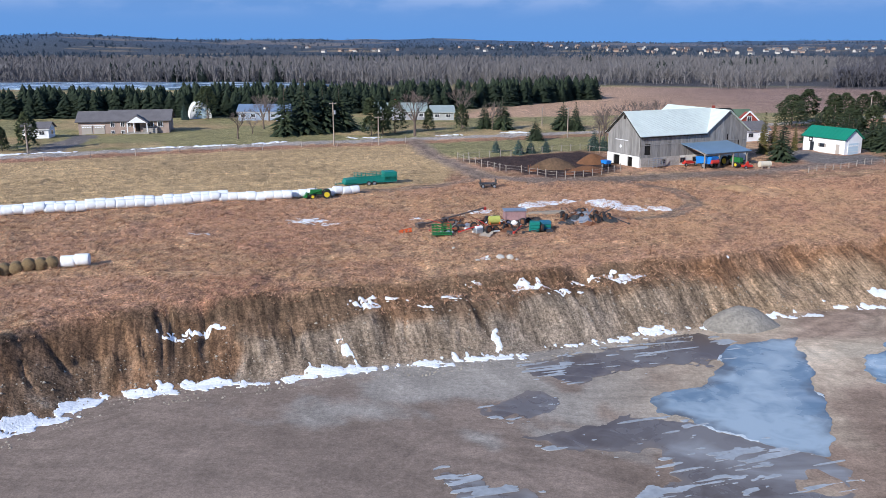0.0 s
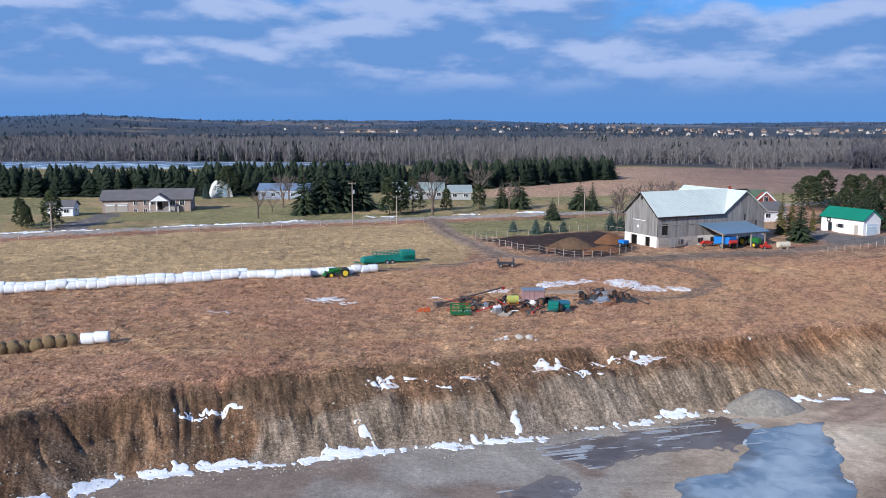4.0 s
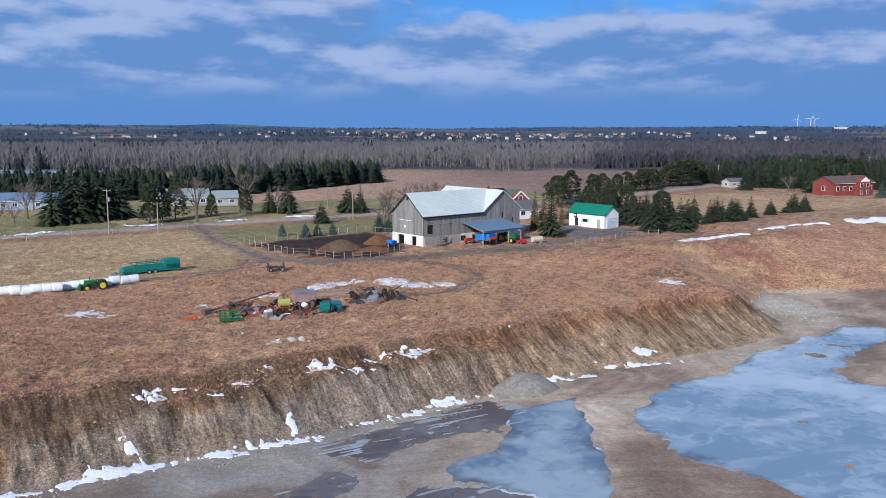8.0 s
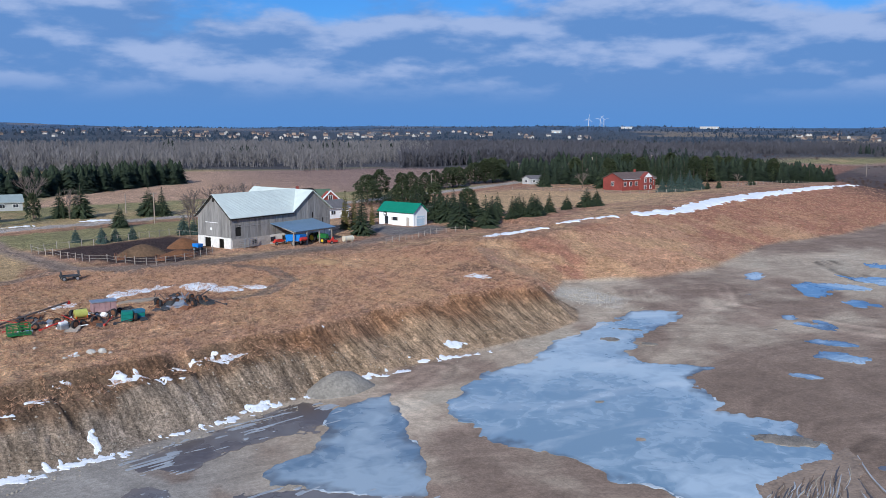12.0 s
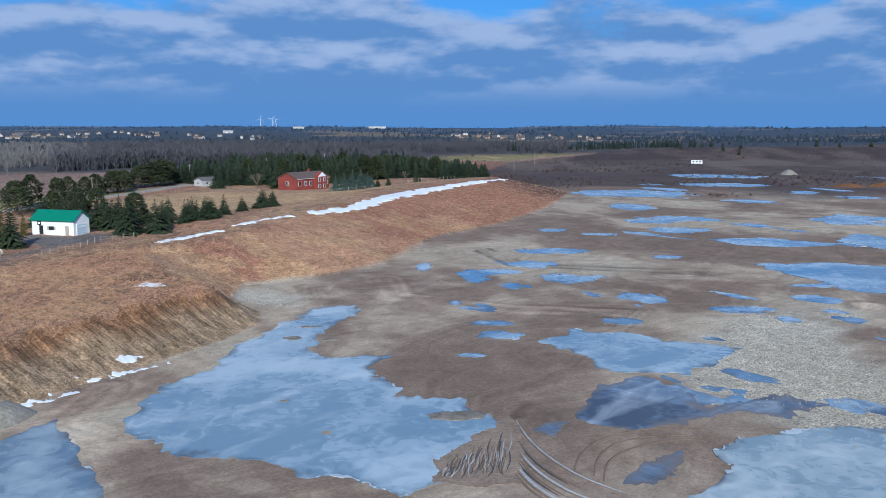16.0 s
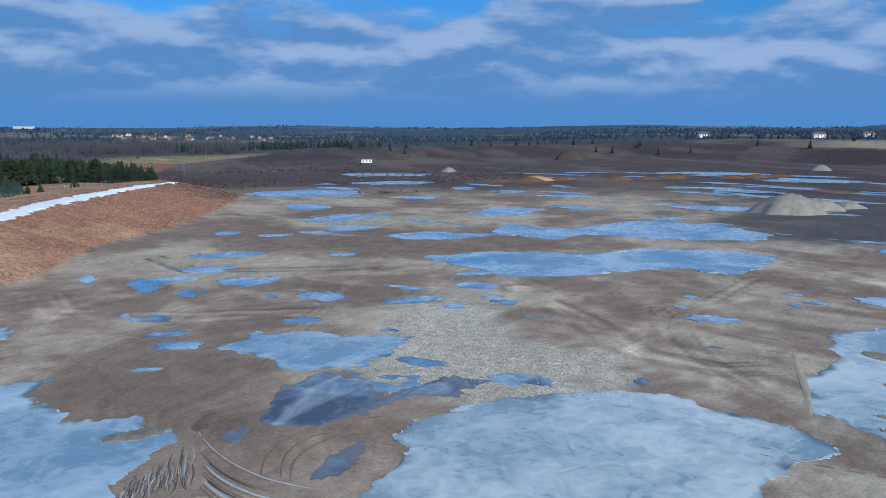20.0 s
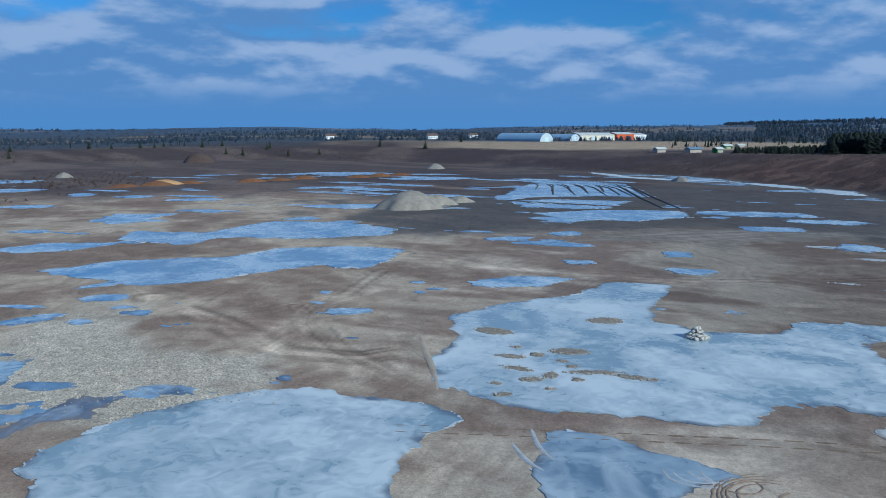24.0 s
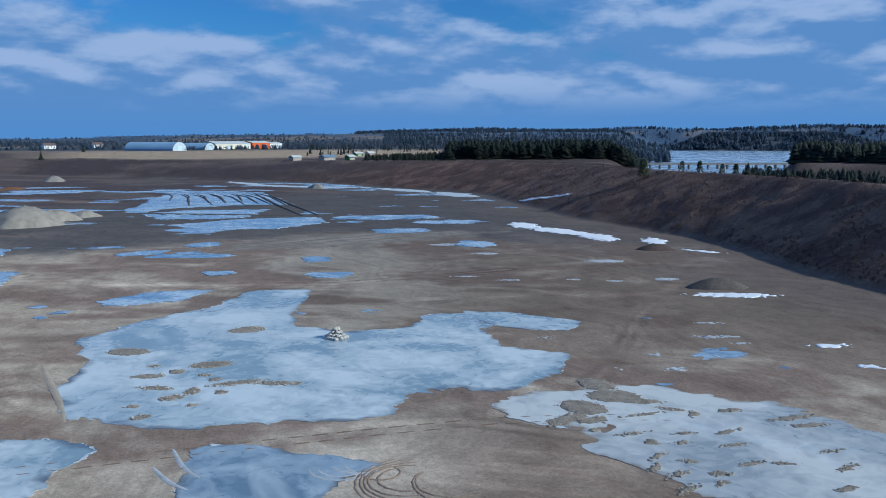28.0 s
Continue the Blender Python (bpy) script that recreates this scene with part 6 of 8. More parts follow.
wood("crest_scrub", 420, (138, 148), (215, 330), (1.2, 3.6), FIRS + BARE_FAR[:3], FIR_FAR, "young conifers and bushes behind the bank's crest", 0.4, 25, 29, lambda x, y: pit_shape(x, y)[0] < pit_shape(x, y)[1] * 1.05, 1.0, 1.4)
wood("east_hedges", 500, (95, 119), (820, 1300), (3, 8), FIRS + BARE_FAR, FIR_FAR, "hedges and trees round the far fields", 0.58, 60, 20, lambda x, y: (np.abs(np.degrees(np.arctan2(x, y)) - 102) < 7) & (np.hypot(x, y) < 1250), 1.0)


def tuft(seed, blades=10, spread=0.9):
    rng, v, f = random.Random(seed), [], []
    for k in range(blades):
        a, b, lean = rng.uniform(0, 6.28), rng.uniform(0, 6.28), rng.uniform(0.2, 1.0) * spread
        o, w, k0 = (rng.uniform(-0.25, 0.25), rng.uniform(-0.25, 0.25)), rng.uniform(0.03, 0.07), len(v)
        v += [(o[0] + w * math.cos(b), o[1] + w * math.sin(b), -0.1), (o[0] - w * math.cos(b), o[1] - w * math.sin(b), -0.1),
              (o[0] + lean * math.cos(a), o[1] + lean * math.sin(a), rng.uniform(0.3, 0.85))]
        f.append((k0, k0 + 1, k0 + 2))
    return np.array(v), np.array(f)


def grass(name, count, box4, size, mat, keep, label, seed):
    rng2 = np.random.default_rng(seed)
    x, y = rng2.uniform(box4[0], box4[1], count), rng2.uniform(box4[2], box4[3], count)
    ok = keep(x, y) & (rng2.uniform(0.25, 0.8, count) < 0.1 + fbm(x, y, 4, 3, seed) * 0.5 + fbm(x, y, 1.3, 2, 33) * 0.62)
    x, y = x[ok], y[ok]
    z = land(x, y)
    h = rng2.uniform(size[0], size[1], len(x))
    return scatter_mesh(name, TUFTS, zip(x, y, z, h * 1.5, h, rng2.uniform(0, 6.28, len(x)), rng2.integers(0, len(TUFTS), len(x))), mat, label, "grass")


TUFTS = [tuft(k) for k in range(6)]


def on_top(x, y):
    d, w, _ = pit_shape(x, y)
    free = ((d > w * 0.92) | ((d > w * 0.62) & (x > -9) & (x < 27) & (w < 12))) & ~inside(x, y, FIELD) & ~inside(x, y, YARD_PLAN) & ~inside(x, y, LAWN_PLAN)
    for lane_pts, half in ((FARM_LANE, 2.6), (LANE_LOOP, 1.2), (TRACKS, 1.6)):
        free &= line_dist(x, y, lane_pts)[0] > half
    return free


def on_berm(x, y):
    d, w, _ = pit_shape(x, y)
    return (d > 0.6) & (d < w * 0.95) & (w > 15) & (line_dist(x, y, BERM[1:])[0] > 2.5)


grass("dry_grass", 60000, (-64, 76, 58, 138), (0.2, 0.44), GRASS_BLADE, on_top, "tall dry tan grass on the plateau", 61)
grass("dry_weeds", 17000, (-62, 100, 60, 146), (0.22, 0.5), WEED, on_top, "brown dry weeds among the grass", 62)
grass("berm_grass", 34000, (74, 330, 100, 226), (0.26, 0.55), GRASS_BLADE, on_berm, "tangled dry grass on the berm's slope", 63)
grass("berm_weeds", 7000, (74, 330, 100, 226), (0.35, 0.75), WEED, on_berm, "rust brown dry weeds on the berm's slope", 64)


def pebble(seed):
    rng8 = random.Random(seed)
    v = [(rng8.uniform(0.35, 0.6) * math.cos(a), rng8.uniform(0.35, 0.6) * math.sin(a), rng8.uniform(-0.1, 0.1)) for a in (0, 1.5, 3.0, 4.6)] + [(0.05, 0.02, rng8.uniform(0.35, 0.6))]
    return np.array(v), np.array([(0, 1, 4), (1, 2, 4), (2, 3, 4), (3, 0, 4)])


PEBBLES = [pebble(k) for k in range(5)]
PEBBLE_STONE = leafy("pale_pebbles", (0.56, 0.485, 0.38), (0.24, 0.20, 0.155))


def pebbles(name, count, box4, size, keep, label, seed, lift=0.0):
    rng2 = np.random.default_rng(seed)
    x, y = rng2.uniform(box4[0], box4[1], count), rng2.uniform(box4[2], box4[3], count)
    ok = keep(x, y, rng2)
    x, y = x[ok], y[ok]
    s = rng2.uniform(size[0], size[1], len(x)) * rng2.uniform(0.5, 1.2, len(x))
    return scatter_mesh(name, PEBBLES, zip(x, y, land(x, y) + lift, s, s, rng2.uniform(0, 6.28, len(x)), rng2.integers(0, 5, len(x))), PEBBLE_STONE, label, "gravel")


def on_gravel(x, y, g):
    f = np.exp(-(((x - 93) / 14) ** 2 + ((y - 24) / 15) ** 2)) + 0.8 * np.exp(-(((x - 108) / 6) ** 2 + ((y - 50) / 14) ** 2))
    return g.uniform(0.15, 1.1, len(x)) < f * (0.4 + 1.1 * fbm(x, y, 5, 3, 71))


def on_cliff(x, y, g):
    d, w, _ = pit_shape(x, y)
    return (w < 13) & (d > -2.5) & (d < w * 0.7) & (g.uniform(0, 1, len(x)) < (1.05 - np.maximum(d, 0) / w) * (1 - 0.75 * smooth(26, 42, x)))


grass("stubble", 22000, (-110, 0, 104, 192), (0.08, 0.2), leafy("straw_stubble", (0.66, 0.47, 0.29), (0.38, 0.26, 0.15)), lambda x, y: inside(x, y, FIELD), "short golden crop stubble in the field", 65)
pebbles("loose_gravel", 15000, (68, 122, -6, 68), (0.12, 0.34), on_gravel, "pale loose stones on the pit floor", 91)
pebbles("bank_gravel", 26000, (-40, 76, 44, 112), (0.10, 0.30), on_cliff, "pale loose stones on the gravel bank", 92)
pebbles("slump_gravel", 2600, (70, 90, 96, 124), (0.15, 0.45), lambda x, y, g: g.uniform(0.1, 1, len(x)) < np.exp(-(((x - 80) / 5) ** 2 + ((y - 109) / 8) ** 2)), "white stones slumped in the gully", 93)


def on_bars(x, y, g):
    """Stones lie where the gravel bars break the ice, and a little round them."""
    best = np.zeros(x.shape)
    for bx, by, a, b, t in BARS:
        u, v = (x - bx) * math.cos(t) + (y - by) * math.sin(t), (y - by) * math.cos(t) - (x - bx) * math.sin(t)
        best = np.maximum(best, np.exp(-((u / (a * 1.05)) ** 2 + (v / (b * 1.05)) ** 2)))
    return g.uniform(0.3, 1.3, len(x)) < best


pebbles("bar_gravel", 30000, (80, 124, -40, -12), (0.14, 0.36), on_bars, "loose stones on gravel bars in the ice", 94, 0.07)
pebbles("track_gravel", 30000, (38, 78, -78, -48), (0.12, 0.32), on_bars, "loose stones pushed up through broken ice", 95, 0.07)


# ---------------------------------------------------------------- buildings
def solid(w, d, h, x=0.0, y=0.0, z=0.0, bevel=0.0):
    """A block centred on x, y that stands on z."""
    bm = bmesh.new()
    bmesh.ops.create_cube(bm, size=1)
    for v in bm.verts:
        v.co = Vector((x + v.co.x * w, y + v.co.y * d, z + (v.co.z + 0.5) * h))
    if bevel:
        bmesh.ops.bevel(bm, geom=bm.edges[:], offset=bevel, segments=1, affect="EDGES")
    return bm


def rod(r, h, sides=10, x=0.0, y=0.0, z=0.0, axis="z", r2=None):
    bm = bmesh.new()
    bmesh.ops.create_cone(bm, cap_ends=True, segments=sides, radius1=r, radius2=r if r2 is None else r2, depth=h)
    turn = {"z": Matrix(), "x": Matrix.Rotation(radians(90), 4, "Y"), "y": Matrix.Rotation(radians(90), 4, "X")}[axis]
    off = (x, y, z + h / 2) if axis == "z" else (x, y, z)
    bm.transform(Matrix.Translation(off) @ turn)
    return bm


def beam(a, b, t=0.1):
    """A square bar from a to b."""
    a, b = Vector(a), Vector(b)
    bm = bmesh.new()
    bmesh.ops.create_cube(bm, size=1)
    bm.transform(Matrix.Translation((a + b) / 2) @ (b - a).to_track_quat("Z", "Y").to_matrix().to_4x4() @ Matrix.Diagonal((t, t, (b - a).length, 1)))
    return bm


def prism(outline, depth, along="y", start=0.0):
    """An outline in one upright plane, drawn out along the other axis."""
    bm = bmesh.new()
    pos = (lambda u, v, s: (u, s, v)) if along == "y" else (lambda u, v, s: (s, u, v))
    a, b = [bm.verts.new(pos(u, v, start)) for u, v in outline], [bm.verts.new(pos(u, v, start + depth)) for u, v in outline]
    bm.faces.new(a)
    bm.faces.new(b[::-1])
    for k in range(len(a)):
        bm.faces.new((a[k - 1], a[k], b[k], b[k - 1]))
    bmesh.ops.recalc_face_normals(bm, faces=bm.faces)
    return bm


def slab(p0, p1, p2, p3, t):
    """A roof plane of four corners with a thickness."""
    bm = bmesh.new()
    q = [Vector(p) for p in (p0, p1, p2, p3)]
    n = (q[1] - q[0]).cross(q[3] - q[0]).normalized() * t
    a, b = [bm.verts.new(p) for p in q], [bm.verts.new(p - n) for p in q]
    bm.faces.new(a)
    bm.faces.new(b[::-1])
    for k in range(4):
        bm.faces.new((a[k - 1], a[k], b[k], b[k - 1]))
    bmesh.ops.recalc_face_normals(bm, faces=bm.faces)
    return bm


def thing(name, x, y, ang, label, category, group="", z=None):
    ob = new(name)
    ob.matrix_world = pose(x, y, land_at(x, y) if z is None else z, 0, 0, ang)
    return tagged(ob, label, category, group)


def boards(name, color, pitch=0.25, rough=0.85, vary=0.35):
    """Weathered upright boards: grain drawn out along z, with a shade for each board."""
    mat = bpy.data.materials.new(name)
    mat.use_nodes = True
    nt = mat.node_tree
    n, l = nt.nodes.new, nt.links.new
    b = nt.nodes["Principled BSDF"]
    b.inputs["Roughness"].default_value, b.inputs["Specular IOR Level"].default_value = rough, 0.2
    tc, mp, ns, info, r = n("ShaderNodeTexCoord"), n("ShaderNodeMapping"), n("ShaderNodeTexNoise"), n("ShaderNodeObjectInfo"), n("ShaderNodeMapRange")
    mp.inputs["Scale"].default_value = (1 / pitch, 1 / pitch, 0.35)
    l(tc.outputs["Object"], mp.inputs["Vector"])
    l(mp.outputs[0], ns.inputs["Vector"])
    ns.inputs["Scale"].default_value, ns.inputs["Detail"].default_value = 1.6, 6
    add = n("ShaderNodeMath")
    add.operation = "MULTIPLY_ADD"
    add.inputs[1].default_value = 0.35
    l(info.outputs["Random"], add.inputs[0])
    l(ns.outputs["Fac"], add.inputs[2])
    r.inputs["From Min"].default_value, r.inputs["From Max"].default_value = 0.3, 0.95
    r.inputs["To Min"].default_value, r.inputs["To Max"].default_value = 1 - vary, 1 + vary
    l(add.outputs[0], r.inputs["Value"])
    mx = n("ShaderNodeMix")
    mx.data_type, mx.blend_type = "RGBA", "MULTIPLY"
    mx.inputs["Factor"].default_value = 1.0
    mx.inputs["A"].default_value = (*color, 1)
    l(r.outputs[0], mx.inputs["B"])
    l(mx.outputs["Result"], b.inputs["Base Color"])
    return mat


def ribbed(name, color, rough=0.4, metal=0.3, axis=0, pitch=0.9):
    """Painted sheet metal with fine raised ribs and faint weathering."""
    mat = material(name, color, rough, metal, 0.1, 0.8)
    nt = mat.node_tree
    n, l = nt.nodes.new, nt.links.new
    tc, wv, bp = n("ShaderNodeTexCoord"), n("ShaderNodeTexWave"), n("ShaderNodeBump")
    wv.bands_direction = "XY"[axis]
    wv.inputs["Scale"].default_value = 1.0 / pitch
    l(tc.outputs["Object"], wv.inputs["Vector"])
    bp.inputs["Strength"].default_value, bp.inputs["Distance"].default_value = 0.5, 0.04
    l(wv.outputs["Fac"], bp.inputs["Height"])
    l(bp.outputs[0], nt.nodes["Principled BSDF"].inputs["Normal"])
    return mat


BARN_WOOD = boards("weathered_barn_boards", (0.245, 0.235, 0.225), 0.3)
DARK_GAP = material("dark_interior", (0.02, 0.018, 0.016), 0.9)
BARN_ROOF = ribbed("pale_metal_roof", (0.66, 0.72, 0.66), 0.45, 0.1)
BLUE_ROOF = ribbed("blue_grey_metal_roof", (0.20, 0.31, 0.43), 0.4, 0.3)
GREEN_ROOF = ribbed("green_metal_roof", (0.010, 0.20, 0.125), 0.5, 0.0)
OLD_GREEN = material("dull_green_shingles", (0.10, 0.15, 0.10), 0.85, vary=0.3, scale=3)
STONE_WALL = material("limewashed_stone", (0.72, 0.70, 0.66), 0.9, vary=0.18, scale=2.2, bump=0.5)
GREY_STONE = material("fieldstone", (0.36, 0.33, 0.30), 0.9, vary=0.4, scale=2.5, bump=0.7)
WHITE_SIDING = material("white_siding", (0.82, 0.83, 0.84), 0.6, vary=0.05, scale=1.2)
WHITE_TRIM = material("white_trim", (0.84, 0.84, 0.84), 0.5, vary=0.04)
PALE_DOOR = material("pale_blue_door", (0.52, 0.66, 0.76), 0.5, vary=0.06)
GLASS = material("dark_window_glass", (0.03, 0.035, 0.045), 0.08, vary=0.2, scale=0.6, spec=0.6)
TAUPE_BRICK = material("taupe_brick", (0.36, 0.275, 0.235), 0.85, vary=0.25, scale=5, bump=0.3)
RED_BRICK = material("red_brick", (0.27, 0.06, 0.045), 0.85, vary=0.25, scale=5, bump=0.3)
GREY_SHINGLE = material("grey_shingles", (0.15, 0.14, 0.145), 0.9, vary=0.25, scale=4, bump=0.3)
BROWN_SHINGLE = material("brown_shingles", (0.14, 0.10, 0.09), 0.9, vary=0.25, scale=4, bump=0.3)
GARAGE_DOOR = material("taupe_garage_door", (0.40, 0.36, 0.32), 0.6, vary=0.08)
OLD_WOOD = boards("grey_post_wood", (0.30, 0.26, 0.22), 0.1)
POLE_WOOD = boards("pole_wood", (0.34, 0.28, 0.23), 0.12)
STEEL = material("galvanised_steel", (0.48, 0.50, 0.52), 0.45, 0.8, 0.2, 3)
RUST_STEEL = material("rusty_steel", (0.20, 0.09, 0.05), 0.85, 0.2, 0.45, 5, 0.4)
TYRE = material("black_rubber", (0.025, 0.025, 0.027), 0.8, vary=0.2)


def window(parent, x, y, z, w, h, face, frame_mat, panes=2):
    """A window on a wall that faces -y ('s'), +y ('n'), -x ('w') or +x ('e')."""
    s = {"s": (0, -1), "n": (0, 1), "w": (-1, 0), "e": (1, 0)}[face]
    flat = face in "sn"
    win = part("window", solid(w + 0.16 if flat else 0.08, 0.08 if flat else w + 0.16, h + 0.16, x + s[0] * 0.04, y + s[1] * 0.04, z - 0.08), frame_mat, parent)
    for p in range(panes):
        o = (p - (panes - 1) / 2) * w / panes
        part("pane", solid(w / panes - 0.07 if flat else 0.05, 0.05 if flat else w / panes - 0.07, h, x + s[0] * 0.075 + (o if flat else 0), y + s[1] * 0.075 + (0 if flat else o), z), GLASS, win)
    return win


def gable_roof(parent, x0, x1, y0, y1, eave, ridge, mat, over=0.4, t=0.14, along="x", name="roof"):
    """Two roof planes over a rectangle; the ridge runs along x or y."""
    if along == "x":
        m, drop = (y0 + y1) / 2, (ridge - eave) / ((y1 - y0) / 2) * over
        a, b = x0 - over, x1 + over
        part(name, slab((a, y0 - over, eave - drop), (b, y0 - over, eave - drop), (b, m, ridge), (a, m, ridge), -t), mat, parent)
        part(name, slab((b, y1 + over, eave - drop), (a, y1 + over, eave - drop), (a, m, ridge), (b, m, ridge), -t), mat, parent)
    else:
        m, drop = (x0 + x1) / 2, (ridge - eave) / ((x1 - x0) / 2) * over
        a, b = y0 - over, y1 + over
        part(name, slab((x0 - over, b, eave - drop), (x0 - over, a, eave - drop), (m, a, ridge), (m, b, ridge), -t), mat, parent)
        part(name, slab((x1 + over, a, eave - drop), (x1 + over, b, eave - drop), (m, b, ridge), (m, a, ridge), -t), mat, parent)


def plank_wall(parent, a, b, z0, top, mat, pitch=0.3, skip=()):
    """Upright boards from a to b in plan; top(u) is the height at u metres along."""
    a, b = Vector(a), Vector(b)
    length, d = (b - a).length, (b - a).normalized()
    n = Vector((d.y, -d.x))
    k, rng3 = 0, random.Random(int(a.x * 7 + b.y * 3))
    while k * pitch < length - 0.05:
        u = (k + 0.5) * pitch
        k += 1
        h = min(top(u - pitch * 0.4), top(u + pitch * 0.4))
        spans = [(z0, h)]
        for s0, s1, zl, zh in skip:
            if s0 < u < s1:
                spans = [(z0, zl), (zh, h)]
        for zl, zh in spans:
            if zh - zl < 0.1:
                continue
            lift = rng3.uniform(0, 0.03)
            c = a + d * u + n * (0.03 + lift)
            bm = solid(pitch - rng3.uniform(0.015, 0.05), 0.05, zh - zl - rng3.uniform(0, 0.06), 0, 0, zl)
            bm.transform(Matrix.Translation((c.x, c.y, 0)) @ Matrix.Rotation(math.atan2(d.y, d.x), 4, "Z"))
            part("plank", bm, mat, parent)


def build_barn():
    """Bank barn: long wing along x with its gable to the west, a cross wing at the east end whose gable is flush with the south front."""
    L, W, E, R, CW = 25.6, 9.3, 5.9, 9.7, 10.2
    barn = thing("barn", 31.9, 151.5, 28, "large weathered grey board barn with a pale green metal roof", "barn")
    split = L - CW
    mid_e, r2 = L - CW / 2, R - 0.1
    # near-black solid core, added for the unlit inside behind gaps and openings
    core = prism([(0.06, 0), (W - 0.06, 0), (W - 0.06, E), (W / 2, R - 0.08), (0.06, E)], L - 0.1, "x", 0.06)
    part("inner_wall", core, DARK_GAP, barn)
    part("inner_wall", prism([(split + 0.06, 0), (L - 0.06, 0), (L - 0.06, E), (mid_e, r2 - 0.1), (split + 0.06, E)], 16.4, "y", 0.06), DARK_GAP, barn)
    # stone footing
    gaps_w = ((1.9, 3.3), (5.6, 7.4))
    x = 0.0
    for a, b in gaps_w + ((W, W),):
        if a - x > 0.05:
            part("footing", solid(0.3, a - x, 2.0, 0.0, (x + a) / 2, 0), STONE_WALL, barn)
        x = b
    for a, b in gaps_w:
        part("stable_door", solid(0.12, b - a, 1.75, 0.12, (a + b) / 2, 0), DARK_GAP, barn)
        part("lintel", solid(0.3, b - a, 0.25, 0.0, (a + b) / 2, 1.75), STONE_WALL, barn)
    part("footing", solid(9.0, 0.3, 1.75, 4.7, 0.0, 0), GREY_STONE, barn)
    part("footing", solid(L - 9.2, 0.3, 1.75, 9.2 + (L - 9.2) / 2, 0.0, 0), STONE_WALL, barn)
    for wx in (5.2, 9.8, 12.8):
        window(barn, wx, -0.15, 0.5, 1.1, 0.8, "s", OLD_WOOD)
    # board walls
    g = lambda u: E + (R - E) * (1 - abs(u - W / 2) / (W / 2))  # noqa: E731
    plank_wall(barn, (0, W), (0, 0), 2.0, lambda u: g(W - u), BARN_WOOD, 0.32, ((3.2, 4.4, 2.6, 4.0),))
    front = lambda u: E if u < split else E + (r2 - E) * (1 - abs(u - mid_e) / (CW / 2))  # noqa: E731
    plank_wall(barn, (0, 0), (L, 0), 1.75, front, BARN_WOOD, 0.32, ((0.9, 2.4, 2.3, 4.2), (20.5, 20.9, 4.0, 5.2), (23.2, 23.6, 2.5, 4.0)))
    plank_wall(barn, (L, 0), (L, 16.5), 0.2, lambda u: E, BARN_WOOD, 0.5)
    part("sliding_door", solid(0.08, 2.0, 2.4, -0.09, 5.4, 2.1), BARN_WOOD, barn)
    part("door_rail", solid(0.08, 3.6, 0.1, -0.12, 5.2, 4.55), WHITE_TRIM, barn)
    part("door_mark", rod(0.28, 0.03, 12, -0.15, 5.4, 3.4, "x"), WHITE_TRIM, barn, "round white mark on the door")
    part("vent", solid(0.1, 0.5, 0.7, -0.08, W / 2, R - 1.3), DARK_GAP, barn)
    part("band_board", solid(L, 0.06, 0.14, L / 2, -0.11, 3.95), BARN_WOOD, barn)
    # roofs: long wing up to the valley, cross wing
    o, t = 0.45, 0.12
    dz = (R - E) / (W / 2) * o
    part("roof", slab((-o, -o, E - dz), (split - 0.2, -o, E - dz), (mid_e, W / 2, R), (-o, W / 2, R), -t), BARN_ROOF, barn)
    part("roof", slab((split, W + o, E - dz), (-o, W + o, E - dz), (-o, W / 2, R), (split + 2, W / 2, R), -t), BARN_ROOF, barn)
    dz2 = (r2 - E) / (CW / 2) * o
    part("roof", slab((split - 0.2, 17.0, E - 0.2), (split - 0.2, -o, E - dz2 + 0.1), (mid_e, -o, r2), (mid_e, 17.0, r2), -t), BARN_ROOF, barn)
    part("roof", slab((L + o, -o, E - dz2), (L + o, 17.0, E - dz2), (mid_e, 17.0, r2), (mid_e, -o, r2), -t), BARN_ROOF, barn)
    part("eave_trim", beam((-o, -o, E - dz - 0.1), (split - 0.2, -o, E - dz - 0.1), 0.14), DARK_GAP, barn)
    for y0, z0, y1, z1 in ((-o, E - dz - 0.05, W / 2, R - 0.05), (W + o, E - dz - 0.05, W / 2, R - 0.05)):
        part("verge_board", beam((-o, y0, z0), (-o, y1, z1), 0.16), DARK_GAP, barn)
    # rear wing
    part("rear_wing", prism([(2, 0), (11, 0), (11, 5), (6.5, 8.4), (2, 5)], 8, "x", 14.5), BARN_WOOD, barn)
    # lean-to on posts
    shed = thing("machine_shed", 0, 0, 0, "open lean-to with a rusty blue metal roof on wooden posts", "shed", z=0)
    shed.matrix_world = barn.matrix_world @ pose(0, 0, 0)
    x0, x1 = 9.6, 20.6
    part("roof", slab((x0 + 0.6, -6.0, 2.6), (x1 + 0.4, -6.0, 2.6), (x1, -0.16, 3.9), (x0 - 0.4, -0.16, 3.9), -0.1), BLUE_ROOF, shed)
    for k in range(4):
        xx = x0 + 0.4 + k * (x1 - x0 - 0.8) / 3
        part("post", solid(0.2, 0.2, 2.65, xx, -5.7, -0.1), OLD_WOOD, shed)
        part("rafter", beam((xx, -5.9, 2.48), (xx, -0.3, 3.72), 0.14), OLD_WOOD, shed)
    part("front_beam", solid(x1 - x0, 0.16, 0.22, (x0 + x1) / 2 + 0.4, -5.7, 2.32), OLD_WOOD, shed)
    return barn


BARN = build_barn()
BARN_M = BARN.matrix_world.copy()


def beside_barn(x, y):
    """Plan place of a point given in the barn's own axes."""
    p = BARN_M @ Vector((x, y, 0))
    return p.x, p.y


